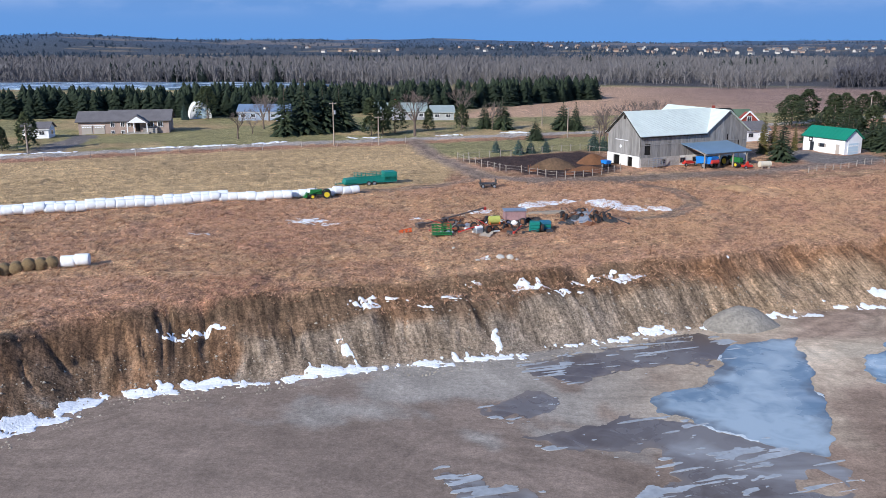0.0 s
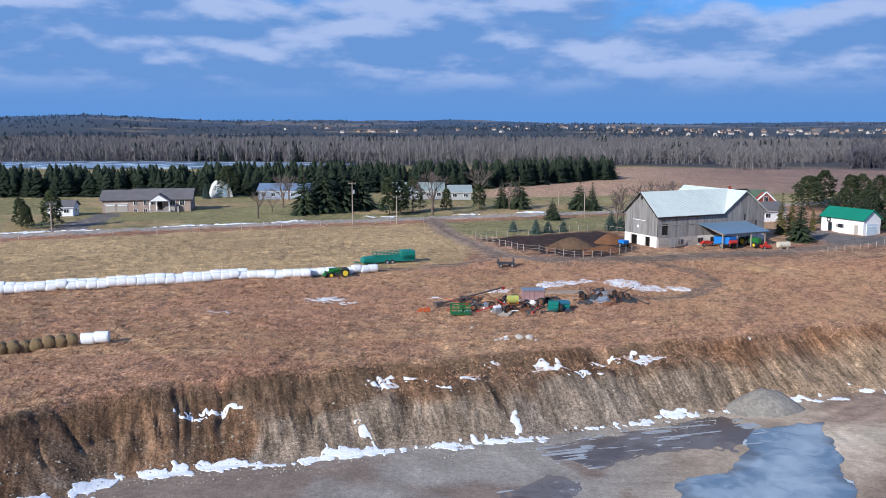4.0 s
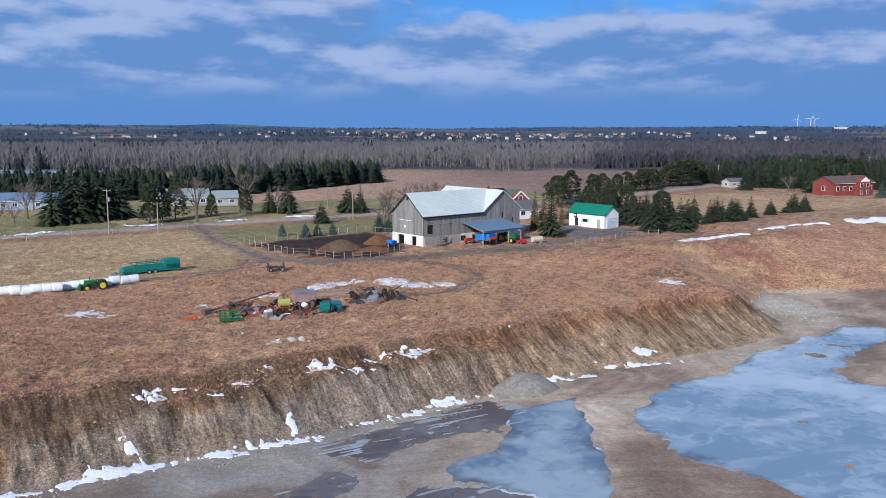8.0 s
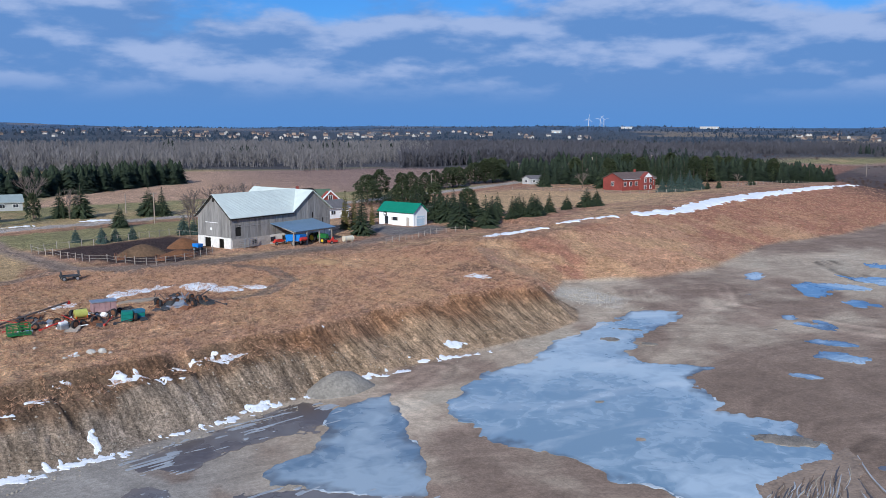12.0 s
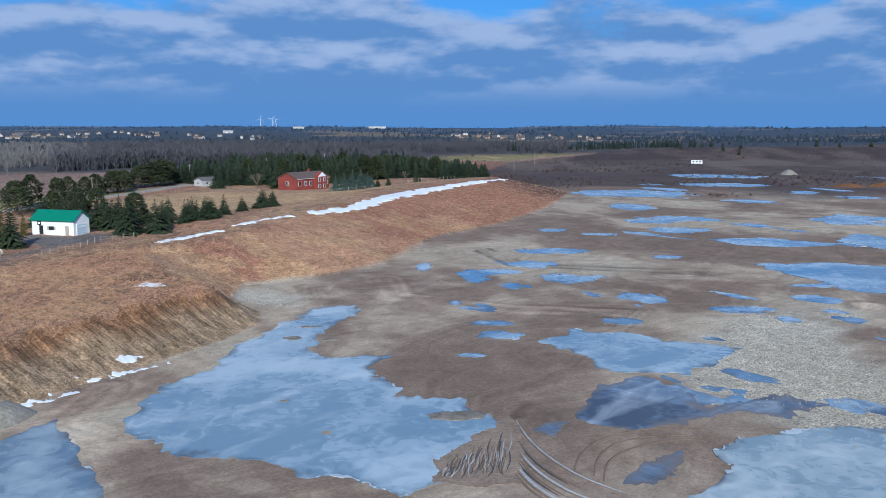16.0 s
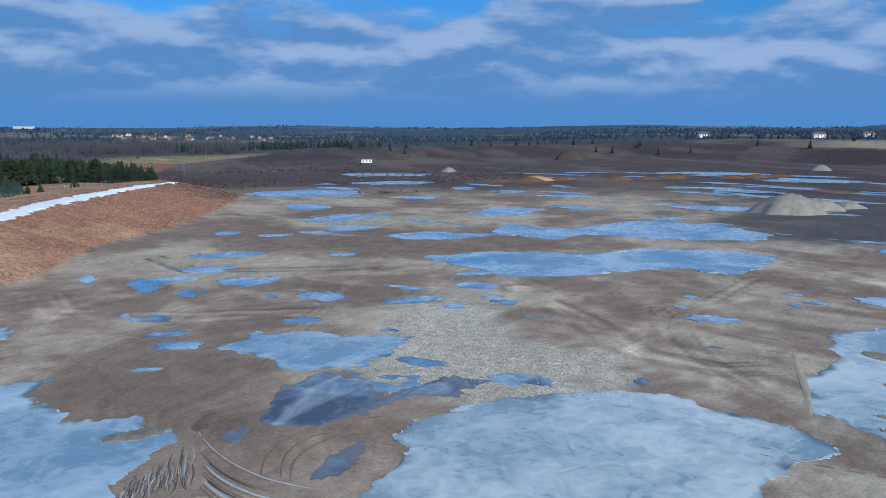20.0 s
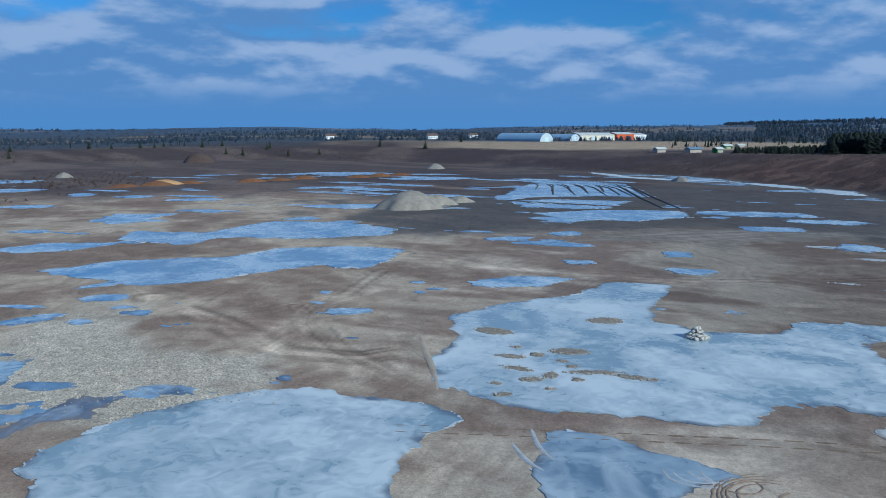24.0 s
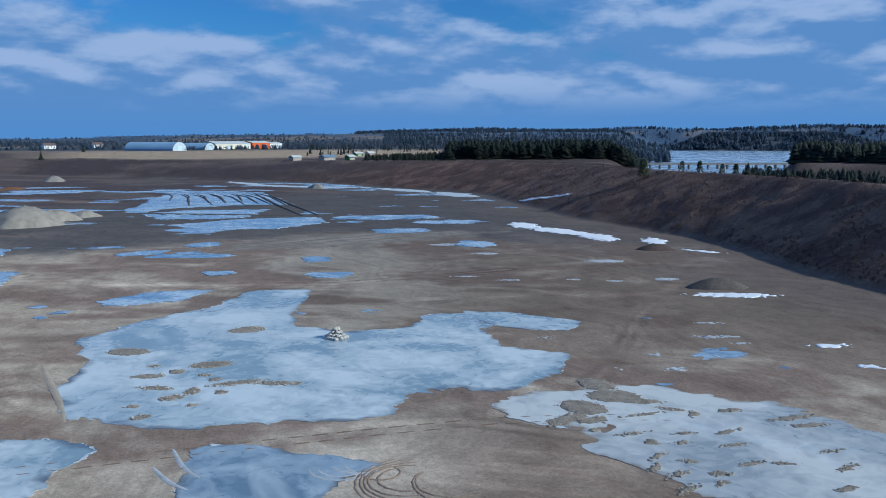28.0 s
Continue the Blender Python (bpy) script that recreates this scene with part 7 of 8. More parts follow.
def build_garage():
    gar = thing("garage", 71.9, 180.2, -62, "white sided garage with a bright green metal roof", "garage")
    L, W, E, R = 10.2, 5.0, 3.15, 4.95
    part("wall", prism([(0, 0), (W, 0), (W, E), (W / 2, R - 0.05), (0, E)], L, "x", 0), WHITE_SIDING, gar)
    gable_roof(gar, 0, L, 0, W, E + 0.08, R + 0.08, GREEN_ROOF, 0.35, 0.12)
    door = part("overhead_door", solid(0.1, 2.9, 2.25, L + 0.03, W / 2, 0), PALE_DOOR, gar)
    for k in range(4):
        part("pane", solid(0.05, 0.4, 0.28, L + 0.09, W / 2 - 1.0 + k * 0.67, 1.65), WHITE_TRIM, door)
    for k in range(3):
        part("panel_line", solid(0.03, 2.9, 0.04, L + 0.09, W / 2, 0.55 + 0.55 * k), WHITE_SIDING, door)
    for yy in (W / 2 - 1.55, W / 2 + 1.55):
        part("door_trim", solid(0.08, 0.14, 2.4, L + 0.05, yy, 0), WHITE_TRIM, gar)
    part("side_door", solid(0.9, 0.1, 2.0, 2.3, -0.04, 0), GLASS, gar)
    part("side_door", solid(0.8, 0.1, 2.0, 8.6, -0.04, 0), GARAGE_DOOR, gar)
    window(gar, 4.8, 0, 1.2, 1.0, 0.6, "s", GLASS, 1)
    part("shutter", solid(0.35, 0.08, 0.7, 4.0, -0.05, 1.15), GARAGE_DOOR, gar)
    part("shutter", solid(0.35, 0.08, 0.7, 5.6, -0.05, 1.15), GARAGE_DOOR, gar)
    quilt = part("barn_quilt", solid(0.9, 0.06, 0.9, 1.9, -0.05, 2.05), DARK_GAP, gar, "dark square panel with a pale star")
    part("star", rod(0.26, 0.03, 8, 1.9, -0.1, 2.5, "y"), WHITE_TRIM, quilt)
    return gar


build_garage()


def build_bungalow():
    h = thing("bungalow", -95.2, 206.5, 12.5, "low taupe brick bungalow with grey shingles and two garage doors", "house")
    L, W, E, R = 21.5, 9.0, 3.3, 5.6
    part("wall", prism([(0, 0), (W, 0), (W, E), (W / 2, R - 0.1), (0, E)], L, "x", 0), TAUPE_BRICK, h)
    gable_roof(h, -0.2, 6.6, 0, W, E, R - 0.25, GREY_SHINGLE, 0.5, 0.15)
    gable_roof(h, 7.1, L + 0.2, 0, W, E + 0.1, R, GREY_SHINGLE, 0.5, 0.15)
    for k in (0.7, 3.6):
        d = part("garage_door", solid(2.5, 0.12, 2.2, k + 1.25, -0.05, 0), GARAGE_DOOR, h)
        for q in range(4):
            part("pane", solid(0.45, 0.05, 0.25, k + 0.42 + q * 0.55, -0.12, 1.75), WHITE_TRIM, d)
        part("door_trim", solid(2.8, 0.1, 0.16, k + 1.25, -0.06, 2.2), WHITE_TRIM, h)
    for wx, ww, zz, hh in ((8.0, 0.8, 1.9, 1.1), (10.4, 0.8, 1.9, 1.1), (12.0, 0.6, 1.9, 1.1), (17.0, 1.6, 1.8, 1.2), (19.4, 1.2, 1.8, 1.2), (8.0, 0.8, 0.2, 0.7), (10.4, 0.8, 0.2, 0.7)):
        window(h, wx, 0, zz, ww, hh, "s", WHITE_TRIM)
    part("porch_roof", prism([(11.3, 2.9), (17.0, 2.9), (14.15, 4.9)], 2.6, "y", -2.2), GREY_SHINGLE, h)
    part("porch_gable", prism([(11.9, 3.0), (16.4, 3.0), (14.15, 4.5)], 0.1, "y", -2.26), WHITE_SIDING, h)
    for k in (11.8, 13.4, 16.5):
        part("porch_post", solid(0.22, 0.22, 3.0, k, -2.0, 0), WHITE_TRIM, h)
    part("front_door", solid(1.0, 0.1, 2.1, 14.0, -0.05, 0.7), DARK_GAP, h)
    part("porch_floor", solid(5.4, 2.2, 0.6, 14.2, -1.1, 0), GREY_STONE, h)
    part("bay", solid(3.4, 0.9, 1.5, 17.0, -0.45, 0), GREY_STONE, h)


build_bungalow()


def build_house(name, x, y, ang, L, W, E, R, wall, roof, label, wins=5, z=None, chimney=None):
    h = thing(name, x, y, ang, label, "house", z=z)
    part("wall", prism([(0, 0), (W, 0), (W, E), (W / 2, R - 0.08), (0, E)], L, "x", 0), wall, h)
    gable_roof(h, 0, L, 0, W, E + 0.05, R + 0.05, roof, 0.45, 0.14)
    for k in range(wins):
        window(h, (k + 0.5) * L / wins, 0, E * 0.38, min(1.3, L / wins * 0.4), E * 0.34, "s", WHITE_TRIM)
    window(h, L, W / 2, E * 0.38, 1.2, E * 0.34, "e", WHITE_TRIM)
    window(h, 0, W / 2, E * 0.38, 1.2, E * 0.34, "w", WHITE_TRIM)
    part("fascia", solid(L + 0.8, 0.08, 0.2, L / 2, -0.42, E - 0.25), WHITE_TRIM, h)
    if chimney is not None:
        part("chimney", solid(0.6, 0.6, 1.6, chimney, W / 2, R - 0.5), RED_BRICK, h)
    return h


build_house("blue_house", -66, 246, 3, 14.5, 8, 2.7, 4.4, material("blue_grey_siding", (0.30, 0.36, 0.46), 0.7, vary=0.1), ribbed("blue_roof", (0.22, 0.30, 0.42)), "low blue grey house behind bare trees", 5)
build_house("pale_house", -26, 246, 6, 15, 8, 2.6, 4.6, material("grey_siding", (0.34, 0.34, 0.35), 0.7, vary=0.12), ribbed("grey_green_roof", (0.36, 0.42, 0.38)), "low pale house with a grey green roof among pines", 5, chimney=6)
build_house("white_house", -9.5, 247, 8, 6.5, 6, 2.4, 4.0, material("weathered_siding", (0.42, 0.43, 0.42), 0.7, vary=0.15), ribbed("light_roof", (0.40, 0.46, 0.43)), "small pale outbuilding with an open carport", 2)
build_house("small_house", -104, 196, 10, 6, 5, 2.4, 3.6, WHITE_SIDING, GREY_SHINGLE, "white shed behind roadside pines", 2)
fh = build_house("farmhouse", 59.8, 207, 8, 11, 8.0, 3.6, 5.9, RED_BRICK, OLD_GREEN, "red brick farmhouse with a green shingle roof", 4, chimney=2.2)
part("gable_wing", prism([(6.2, 0), (11.0, 0), (11.0, 3.7), (8.6, 5.8), (6.2, 3.7)], 2.2, "y", -2.2), RED_BRICK, fh)
for sx in (-1, 1):
    part("gable_trim", beam((8.6, -2.35, 6.0), (8.6 + sx * 2.9, -2.35, 3.4), 0.28), WHITE_TRIM, fh)
window(fh, 8.6, -2.2, 3.6, 1.0, 1.2, "s", WHITE_TRIM)
build_house("farmhouse_annex", 64, 194, 20, 6.5, 6, 2.6, 4.2, WHITE_SIDING, GREY_SHINGLE, "white sided annex behind the barn", 2)
DARK_BRICK = material("dark_red_brick", (0.24, 0.055, 0.045), 0.85, vary=0.3, scale=3, bump=0.3)
rh = build_house("red_house", 190.5, 243.7, 12, 18.5, 9, 4.2, 6.2, DARK_BRICK, BROWN_SHINGLE, "red brick two-storey house with a brown roof", 6, chimney=12)
part("gable_wing", prism([(9.5, 0), (15.0, 0), (15.0, 4.6), (12.25, 6.4), (9.5, 4.6)], 1.8, "y", -1.8), DARK_BRICK, rh)
part("gable_face", prism([(9.9, 4.6), (14.6, 4.6), (12.25, 6.2)], 0.1, "y", -1.88), WHITE_SIDING, rh)
for kx in (10.6, 13.6):
    window(rh, kx, -1.8, 2.8, 1.1, 1.3, "s", WHITE_TRIM)
    window(rh, kx, -1.8, 0.4, 1.1, 1.3, "s", WHITE_TRIM)
build_house("white_shed", 178, 286, 10, 7, 5, 2.2, 3.3, material("faded_siding", (0.45, 0.46, 0.46), 0.7, vary=0.15), GREY_SHINGLE, "white shed across the road", 2)


def arch(parent, w, h, L, mat, end_mat, n=14, cover_name="cover"):
    """A half-round hoop building along y."""
    pts = [(w / 2 * math.cos(math.pi * k / n), h * math.sin(math.pi * k / n)) for k in range(n + 1)]
    inner = [(u * 0.985, v * 0.985) for u, v in pts[::-1]]
    part(cover_name, prism(pts + inner, L, "y", 0), mat, parent, smooth_faces=False)
    part("end_wall", prism([(u * 0.98, v * 0.98) for u, v in pts], 0.1, "y", 0.05), end_mat, parent)
    part("end_wall", prism([(u * 0.98, v * 0.98) for u, v in pts], 0.1, "y", L - 0.15), end_mat, parent)


dome = thing("dome_shed", -79.0, 252.5, 24, "white rounded hoop shed behind a pine", "shed")
arch(dome, 6.4, 4.8, 8, material("white_fabric", (0.8, 0.82, 0.8), 0.5, vary=0.05), WHITE_SIDING)
part("door", solid(3.0, 0.1, 3.0, 0, 0.0, 0), PALE_DOOR, dome)


# ---------------------------------------------------------------- farm things
PLASTIC = material("white_bale_wrap", (0.80, 0.82, 0.83), 0.4, vary=0.08, scale=3, bump=0.5)
HAY = material("old_hay", (0.24, 0.17, 0.09), 0.95, vary=0.4, scale=8, bump=0.9)
STRAW_MAT = material("rotten_straw", (0.13, 0.08, 0.047), 0.9, vary=0.5, scale=2.2, bump=1.0)
MANURE = material("manure", (0.17, 0.08, 0.04), 0.95, vary=0.4, scale=5, bump=0.9)
TEAL = material("teal_paint", (0.012, 0.19, 0.155), 0.5, vary=0.2, scale=2)
DEEP_GREEN = material("green_paint", (0.02, 0.15, 0.04), 0.45, vary=0.15)
YELLOW = material("yellow_paint", (0.62, 0.46, 0.03), 0.45, vary=0.1)
BLUE = material("blue_paint", (0.02, 0.20, 0.62), 0.45, vary=0.15)
RED = material("red_paint", (0.50, 0.04, 0.03), 0.5, vary=0.2)
ORANGE = material("orange_paint", (0.66, 0.12, 0.03), 0.5, vary=0.2)
BEIGE = material("beige_tank", (0.62, 0.56, 0.44), 0.5, vary=0.12)
PINKISH = material("faded_red_boards", (0.34, 0.21, 0.21), 0.85, vary=0.25, scale=4)
LIME = material("faded_yellow_green", (0.46, 0.47, 0.12), 0.6, vary=0.2)
CHARCOAL = material("dark_scrap", (0.065, 0.068, 0.072), 0.7, 0.3, 0.4, 3, 0.4)
CONCRETE = material("pale_boulder", (0.52, 0.49, 0.44), 0.9, vary=0.3, scale=2.5, bump=0.7)
GRAVEL_PILE = material("gravel_stockpile", (0.27, 0.245, 0.21), 0.9, vary=0.4, scale=3.0, bump=1.0)
SOIL_PILE = material("dark_soil", (0.085, 0.06, 0.052), 0.95, vary=0.35, scale=0.8, bump=0.8)
CLAY = material("ochre_clay", (0.42, 0.25, 0.12), 0.95, vary=0.3, scale=0.8, bump=0.8)


def bale_meshes(mat, seed, length, r):
    rng4 = random.Random(seed)
    bm = bmesh.new()
    prof = [(-0.5, 0.0), (-0.5, 0.96), (-0.475, 0.99), (-0.2, 1.01), (0.2, 1.0), (0.475, 0.99), (0.5, 0.96), (0.5, 0.0)]
    n, rings = 16, []
    for u, v in prof:
        ring = []
        for k in range(n):
            a = 2 * math.pi * k / n
            w = r * v * (1 + rng4.uniform(-0.02, 0.02)) * (0.96 if math.sin(a) < -0.7 else 1)
            ring.append(bm.verts.new((u * length, w * math.cos(a), r + w * math.sin(a))))
        rings.append(ring)
    for a, b in zip(rings, rings[1:]):
        for k in range(n):
            bm.faces.new((a[k - 1], a[k], b[k], b[k - 1]))
    bmesh.ops.remove_doubles(bm, verts=bm.verts, dist=0.001)
    bmesh.ops.recalc_face_normals(bm, faces=bm.faces)
    me = bpy.data.meshes.new("bale")
    bm.to_mesh(me)
    bm.free()
    me.materials.append(mat)
    me.shade_smooth()
    return me


WRAPPED = [bale_meshes(PLASTIC, k, 1.36, 0.64) for k in range(3)]
DRY = [bale_meshes(HAY, 10 + k, 1.05, 0.62) for k in range(3)]


def bale(kind, me, x, y, ang, label, group):
    ob = new(kind, me)
    ob.matrix_world = pose(x, y, land_at(x, y) - 0.06, 0, 0, ang)
    return tagged(ob, label, "hay bale", group)


def bale_row(pts, step, kind, meshes, label, group, jitter=0.02):
    rng4, acc, k = random.Random(len(pts)), 0.0, 0
    for (ax, ay), (bx, by) in zip(pts, pts[1:]):
        seg, ang = math.hypot(bx - ax, by - ay), math.degrees(math.atan2(by - ay, bx - ax))
        while acc < seg:
            f = acc / seg
            bale(kind, meshes[k % len(meshes)], lerp(ax, bx, f) + rng4.uniform(-jitter, jitter), lerp(ay, by, f) + rng4.uniform(-jitter, jitter), ang + rng4.uniform(-1, 1), label, group)
            acc, k = acc + step, k + 1
        acc -= seg


bale_row([(-84, 97), (-59.9, 106.4), (-47.2, 111.6), (-33.5, 117.6), (-21, 121.6)], 1.26, "silage_bale", WRAPPED, "round silage bale wrapped in white plastic in a long row", "row of wrapped bales")
bale_row([(-85, 98.6), (-60.5, 108.0), (-47.8, 113.2), (-34.2, 119.2)], 1.27, "silage_bale", WRAPPED, "round silage bale wrapped in white plastic in the second row", "row of wrapped bales")
bale_row([(-30, 118), (-24, 119.4)], 1.26, "silage_bale", WRAPPED, "round silage bale wrapped in white plastic beside the row", "row of wrapped bales")
bale_row([(-19.5, 122.6), (-15.2, 124.8)], 1.3, "silage_bale", WRAPPED, "round silage bale wrapped in white plastic by the trailer", "wrapped bales by the trailer")
for hx, hy in ((-45.4, 77.8), (-44.6, 78.4), (-43.6, 78.8), (-42.6, 79.3), (-41.6, 79.8), (-40.7, 80.2), (-46.4, 77.3), (-47.5, 76.9)):
    bale("hay_bale", DRY[int(hx * -7) % 3], hx, hy, 112, "weathered brown round hay bale in dry grass", "row of old hay bales")
for hx, hy in ((-39.3, 80.9), (-38.0, 81.2)):
    bale("silage_bale", WRAPPED[0], hx, hy, 12, "white wrapped bale at the end of old hay bales", "white bales in the grass")


def lump(name, x, y, w, d, h, mat, label, category, seed=1, ang=0.0, power=1.0, sink=0.05, n=26, rough=0.2):
    """A heap with an uneven foot and crest."""
    bm = bmesh.new()
    rings = []
    for q in range(9):
        u = q / 8
        ring = []
        for k in range(n):
            a = 2 * math.pi * k / n
            wob = 1 + rough * noise.noise((math.cos(a) * 1.6 + seed * 3.7, math.sin(a) * 1.6, u * 1.4))
            px_, py_ = 0.5 * w * (1 - u) * wob * math.cos(a), 0.5 * d * (1 - u) * wob * math.sin(a)
            pz = h * (math.sin(u * math.pi / 2) ** power) * (1 + rough * 0.5 * noise.noise((px_ * 0.7, py_ * 0.7, seed)))
            ring.append(bm.verts.new((px_, py_, pz - sink)))
        rings.append(ring)
    for a, b in zip(rings, rings[1:]):
        for k in range(n):
            bm.faces.new((a[k - 1], a[k], b[k], b[k - 1]))
    bmesh.ops.remove_doubles(bm, verts=bm.verts, dist=0.002)
    bmesh.ops.recalc_face_normals(bm, faces=bm.faces)
    ob = part(name, bm, mat, smooth_faces=True)
    ob.matrix_world = pose(x, y, land_at(x, y), 0, 0, ang)
    return tagged(ob, label, category)


def boulder_mesh(seed, mat):
    bm = bmesh.new()
    bmesh.ops.create_icosphere(bm, subdivisions=2, radius=0.5)
    for v in bm.verts:
        v.co *= 1 + 0.45 * noise.noise(v.co * 1.9 + Vector((seed * 5.3, 0, 0)))
        v.co.z = v.co.z * 0.8 + 0.3
    me = bpy.data.meshes.new("boulder")
    bm.to_mesh(me)
    bm.free()
    me.materials.append(mat)
    return me


def wheel(parent, x, y, r, w=0.3, hub=None, axis="y"):
    t = part("wheel", rod(r, w, 18, x, y, r, axis), TYRE, parent)
    part("rim", rod(r * 0.6, w + 0.06, 14, x, y, r, axis), hub or STEEL, t)
    return t


def tractor(x, y, ang, paint, hub, label, s=1.0, loader=True):
    t = thing("tractor", x, y, ang, label, "tractor")
    part("hood", solid(1.9 * s, 0.8 * s, 0.75 * s, 0.9 * s, 0, 0.75 * s, 0.06), paint, t)
    part("chassis", solid(3.0 * s, 0.5 * s, 0.4 * s, 0.3 * s, 0, 0.5 * s), CHARCOAL, t)
    part("seat", solid(0.5 * s, 0.5 * s, 0.5 * s, -0.7 * s, 0, 1.1 * s, 0.05), CHARCOAL, t)
    part("steering_wheel", rod(0.2 * s, 0.04, 12, -0.2 * s, 0, 1.55 * s), CHARCOAL, t)
    part("exhaust", rod(0.05 * s, 0.7 * s, 8, 1.0 * s, 0.2 * s, 1.5 * s), CHARCOAL, t)
    for sy in (-1, 1):
        part("fender", prism([(-1.5 * s, 0.9 * s), (-1.2 * s, 1.4 * s), (-0.5 * s, 1.45 * s), (-0.2 * s, 1.0 * s)], 0.35 * s, "y", (0.5 if sy > 0 else -0.85) * s), paint, t)
        wheel(t, -0.85 * s, sy * 0.75 * s, 0.75 * s, 0.38 * s, hub)
        wheel(t, 1.45 * s, sy * 0.65 * s, 0.42 * s, 0.26 * s, hub)
        if loader:
            part("loader_arm", beam((-0.1 * s, sy * 0.55 * s, 1.5 * s), (2.4 * s, sy * 0.55 * s, 0.7 * s), 0.13 * s), paint, t)
    if loader:
        part("bucket", prism([(2.35 * s, 0.3 * s), (3.0 * s, 0.3 * s), (2.5 * s, 1.0 * s), (2.35 * s, 1.0 * s)], 1.7 * s, "y", -0.85 * s), paint, t)
    return t


tractor(-20.3, 120.4, 192, DEEP_GREEN, YELLOW, "green tractor with yellow wheels and a front loader", 0.88)
tractor(49.6, 155.2, -62, DEEP_GREEN, YELLOW, "green tractor with yellow wheels parked under the lean-to", 1.15, False)


def livestock_trailer():
    t = thing("livestock_trailer", -18.3, 130.4, 23, "long teal livestock trailer with railed sides", "trailer")
    L, W = 8.6, 2.0
    part("floor", solid(L, W, 0.18, L / 2, W / 2, 0.45), TEAL, t)
    part("nose", prism([(0, 0.4), (0.25, 1.15), (2.0, 1.3), (2.0, 0.4)], W, "y", 0), TEAL, t)
    for yy in (0.03, W - 0.03):
        part("side_panel", solid(L - 2, 0.06, 0.7, 2 + (L - 2) / 2, yy, 0.6), TEAL, t)
        for k in range(8):
            part("stake", solid(0.07, 0.07, 1.35, 2.1 + k * 0.62, yy, 0.6), TEAL, t)
        for zz in (1.45, 1.7, 1.93):
            part("rail", solid(4.6, 0.05, 0.06, 4.2, yy, zz), TEAL, t)
    part("rear_box", solid(2.0, W, 1.45, L - 1.0, W / 2, 0.6, 0.03), TEAL, t)
    part("rear_gate", solid(0.08, W - 0.2, 1.3, L + 0.05, W / 2, 0.65), TEAL, t)
    for xx in (3.9, 4.8):
        wheel(t, xx, -0.05, 0.38, 0.24)
        wheel(t, xx, W + 0.05, 0.38, 0.24)
    part("drawbar", beam((0, W / 2, 0.5), (-1.4, W / 2, 0.4), 0.12), TEAL, t)
    part("jack", rod(0.05, 0.8, 8, -1.2, W / 2, 0), STEEL, t)


livestock_trailer()
black = thing("flat_wagon", 4.2, 130.4, 8, "small black wagon frame in the grass", "wagon")
part("deck", solid(2.8, 1.3, 0.14, 0, 0, 0.6), CHARCOAL, black)
for xx in (-1.2, 1.2):
    part("stake", solid(0.1, 1.2, 0.6, xx, 0, 0.74), CHARCOAL, black)
for xx in (-0.9, 0.9):
    for yy in (-0.65, 0.65):
        wheel(black, xx, yy, 0.32, 0.18)

# machines by the barn
sp = thing("manure_spreader", 44.3, 153.0, 118, "bright blue farm spreader tilted by the lean-to", "farm machine")
part("box", prism([(-1.7, 0.9), (1.7, 0.7), (2.0, 1.9), (-2.1, 2.2)], 1.7, "y", -0.85), BLUE, sp)
part("drawbar", beam((1.6, 0, 0.7), (3.0, 0, 0.4), 0.14), BLUE, sp)
part("beater", rod(0.35, 1.6, 10, -2.0, 0, 1.3, "y"), RED, sp)
for yy in (-1.0, 1.0):
    wheel(sp, -0.4, yy, 0.5, 0.28)
rm = thing("hay_rake", 41.6, 155.2, 30, "red hay machine beside the barn wall", "farm machine")
part("frame", solid(2.6, 0.7, 0.3, 0, 0, 0.4, 0.05), RED, rm)
part("cover", prism([(-1.0, 0.7), (1.0, 0.7), (0.7, 0.95), (-0.8, 1.0)], 0.6, "y", -0.3), RED, rm)
for xx in (-1.1, 1.2):
    wheel(rm, xx, -0.55, 0.3, 0.2)
lo = thing("blade_mower", 51.6, 153.0, 20, "red implement standing by the lane", "farm machine")
part("frame", solid(1.8, 1.0, 0.4, 0, 0, 0.3, 0.04), RED, lo)
part("mast", prism([(-0.5, 0.7), (0.4, 0.7), (0.1, 1.4)], 0.2, "y", -0.1), RED, lo)
wheel(lo, -0.7, -0.6, 0.3, 0.2)
tank = thing("fuel_tank", 54.6, 152.6, 15, "beige cylindrical tank on a low stand", "tank")
part("shell", rod(0.55, 2.2, 20, 0, 0, 0.85, "x"), BEIGE, tank, smooth_faces=False)
for xx in (-0.7, 0.7):
    part("saddle", solid(0.2, 0.9, 0.5, xx, 0, 0), OLD_WOOD, tank)
    part("band", rod(0.57, 0.06, 20, xx, 0, 0.85, "x"), STEEL, tank)
for k, (gx, gy) in enumerate(((33.4, 150.6), (34.3, 150.9), (35.2, 151.5))):
    g = thing("steel_gate", gx, gy, 30 + 7 * k, "grey tubular gate leaning on the barn wall", "gate", "leaning gates")
    for zz in (0.25, 0.6, 0.95, 1.3, 1.65):
        part("bar", beam((0, 0.2 - zz * 0.05, zz), (2.6, 0.2 - zz * 0.05, zz), 0.06), STEEL, g)
    for xx in (0.0, 1.3, 2.6):
        part("upright", beam((xx, 0.22, 0.0), (xx, 0.1, 1.75), 0.06), STEEL, g)
bl = thing("feed_wagon", 26.2, 153.2, 120, "blue feed wagon in the cattle yard", "farm machine")
part("box", prism([(-0.7, 0.7), (0.7, 0.7), (0.9, 1.3), (-0.9, 1.3)], 1.1, "y", -0.55), BLUE, bl)
for yy in (-0.7, 0.7):
    wheel(bl, 0.0, yy, 0.4, 0.24)
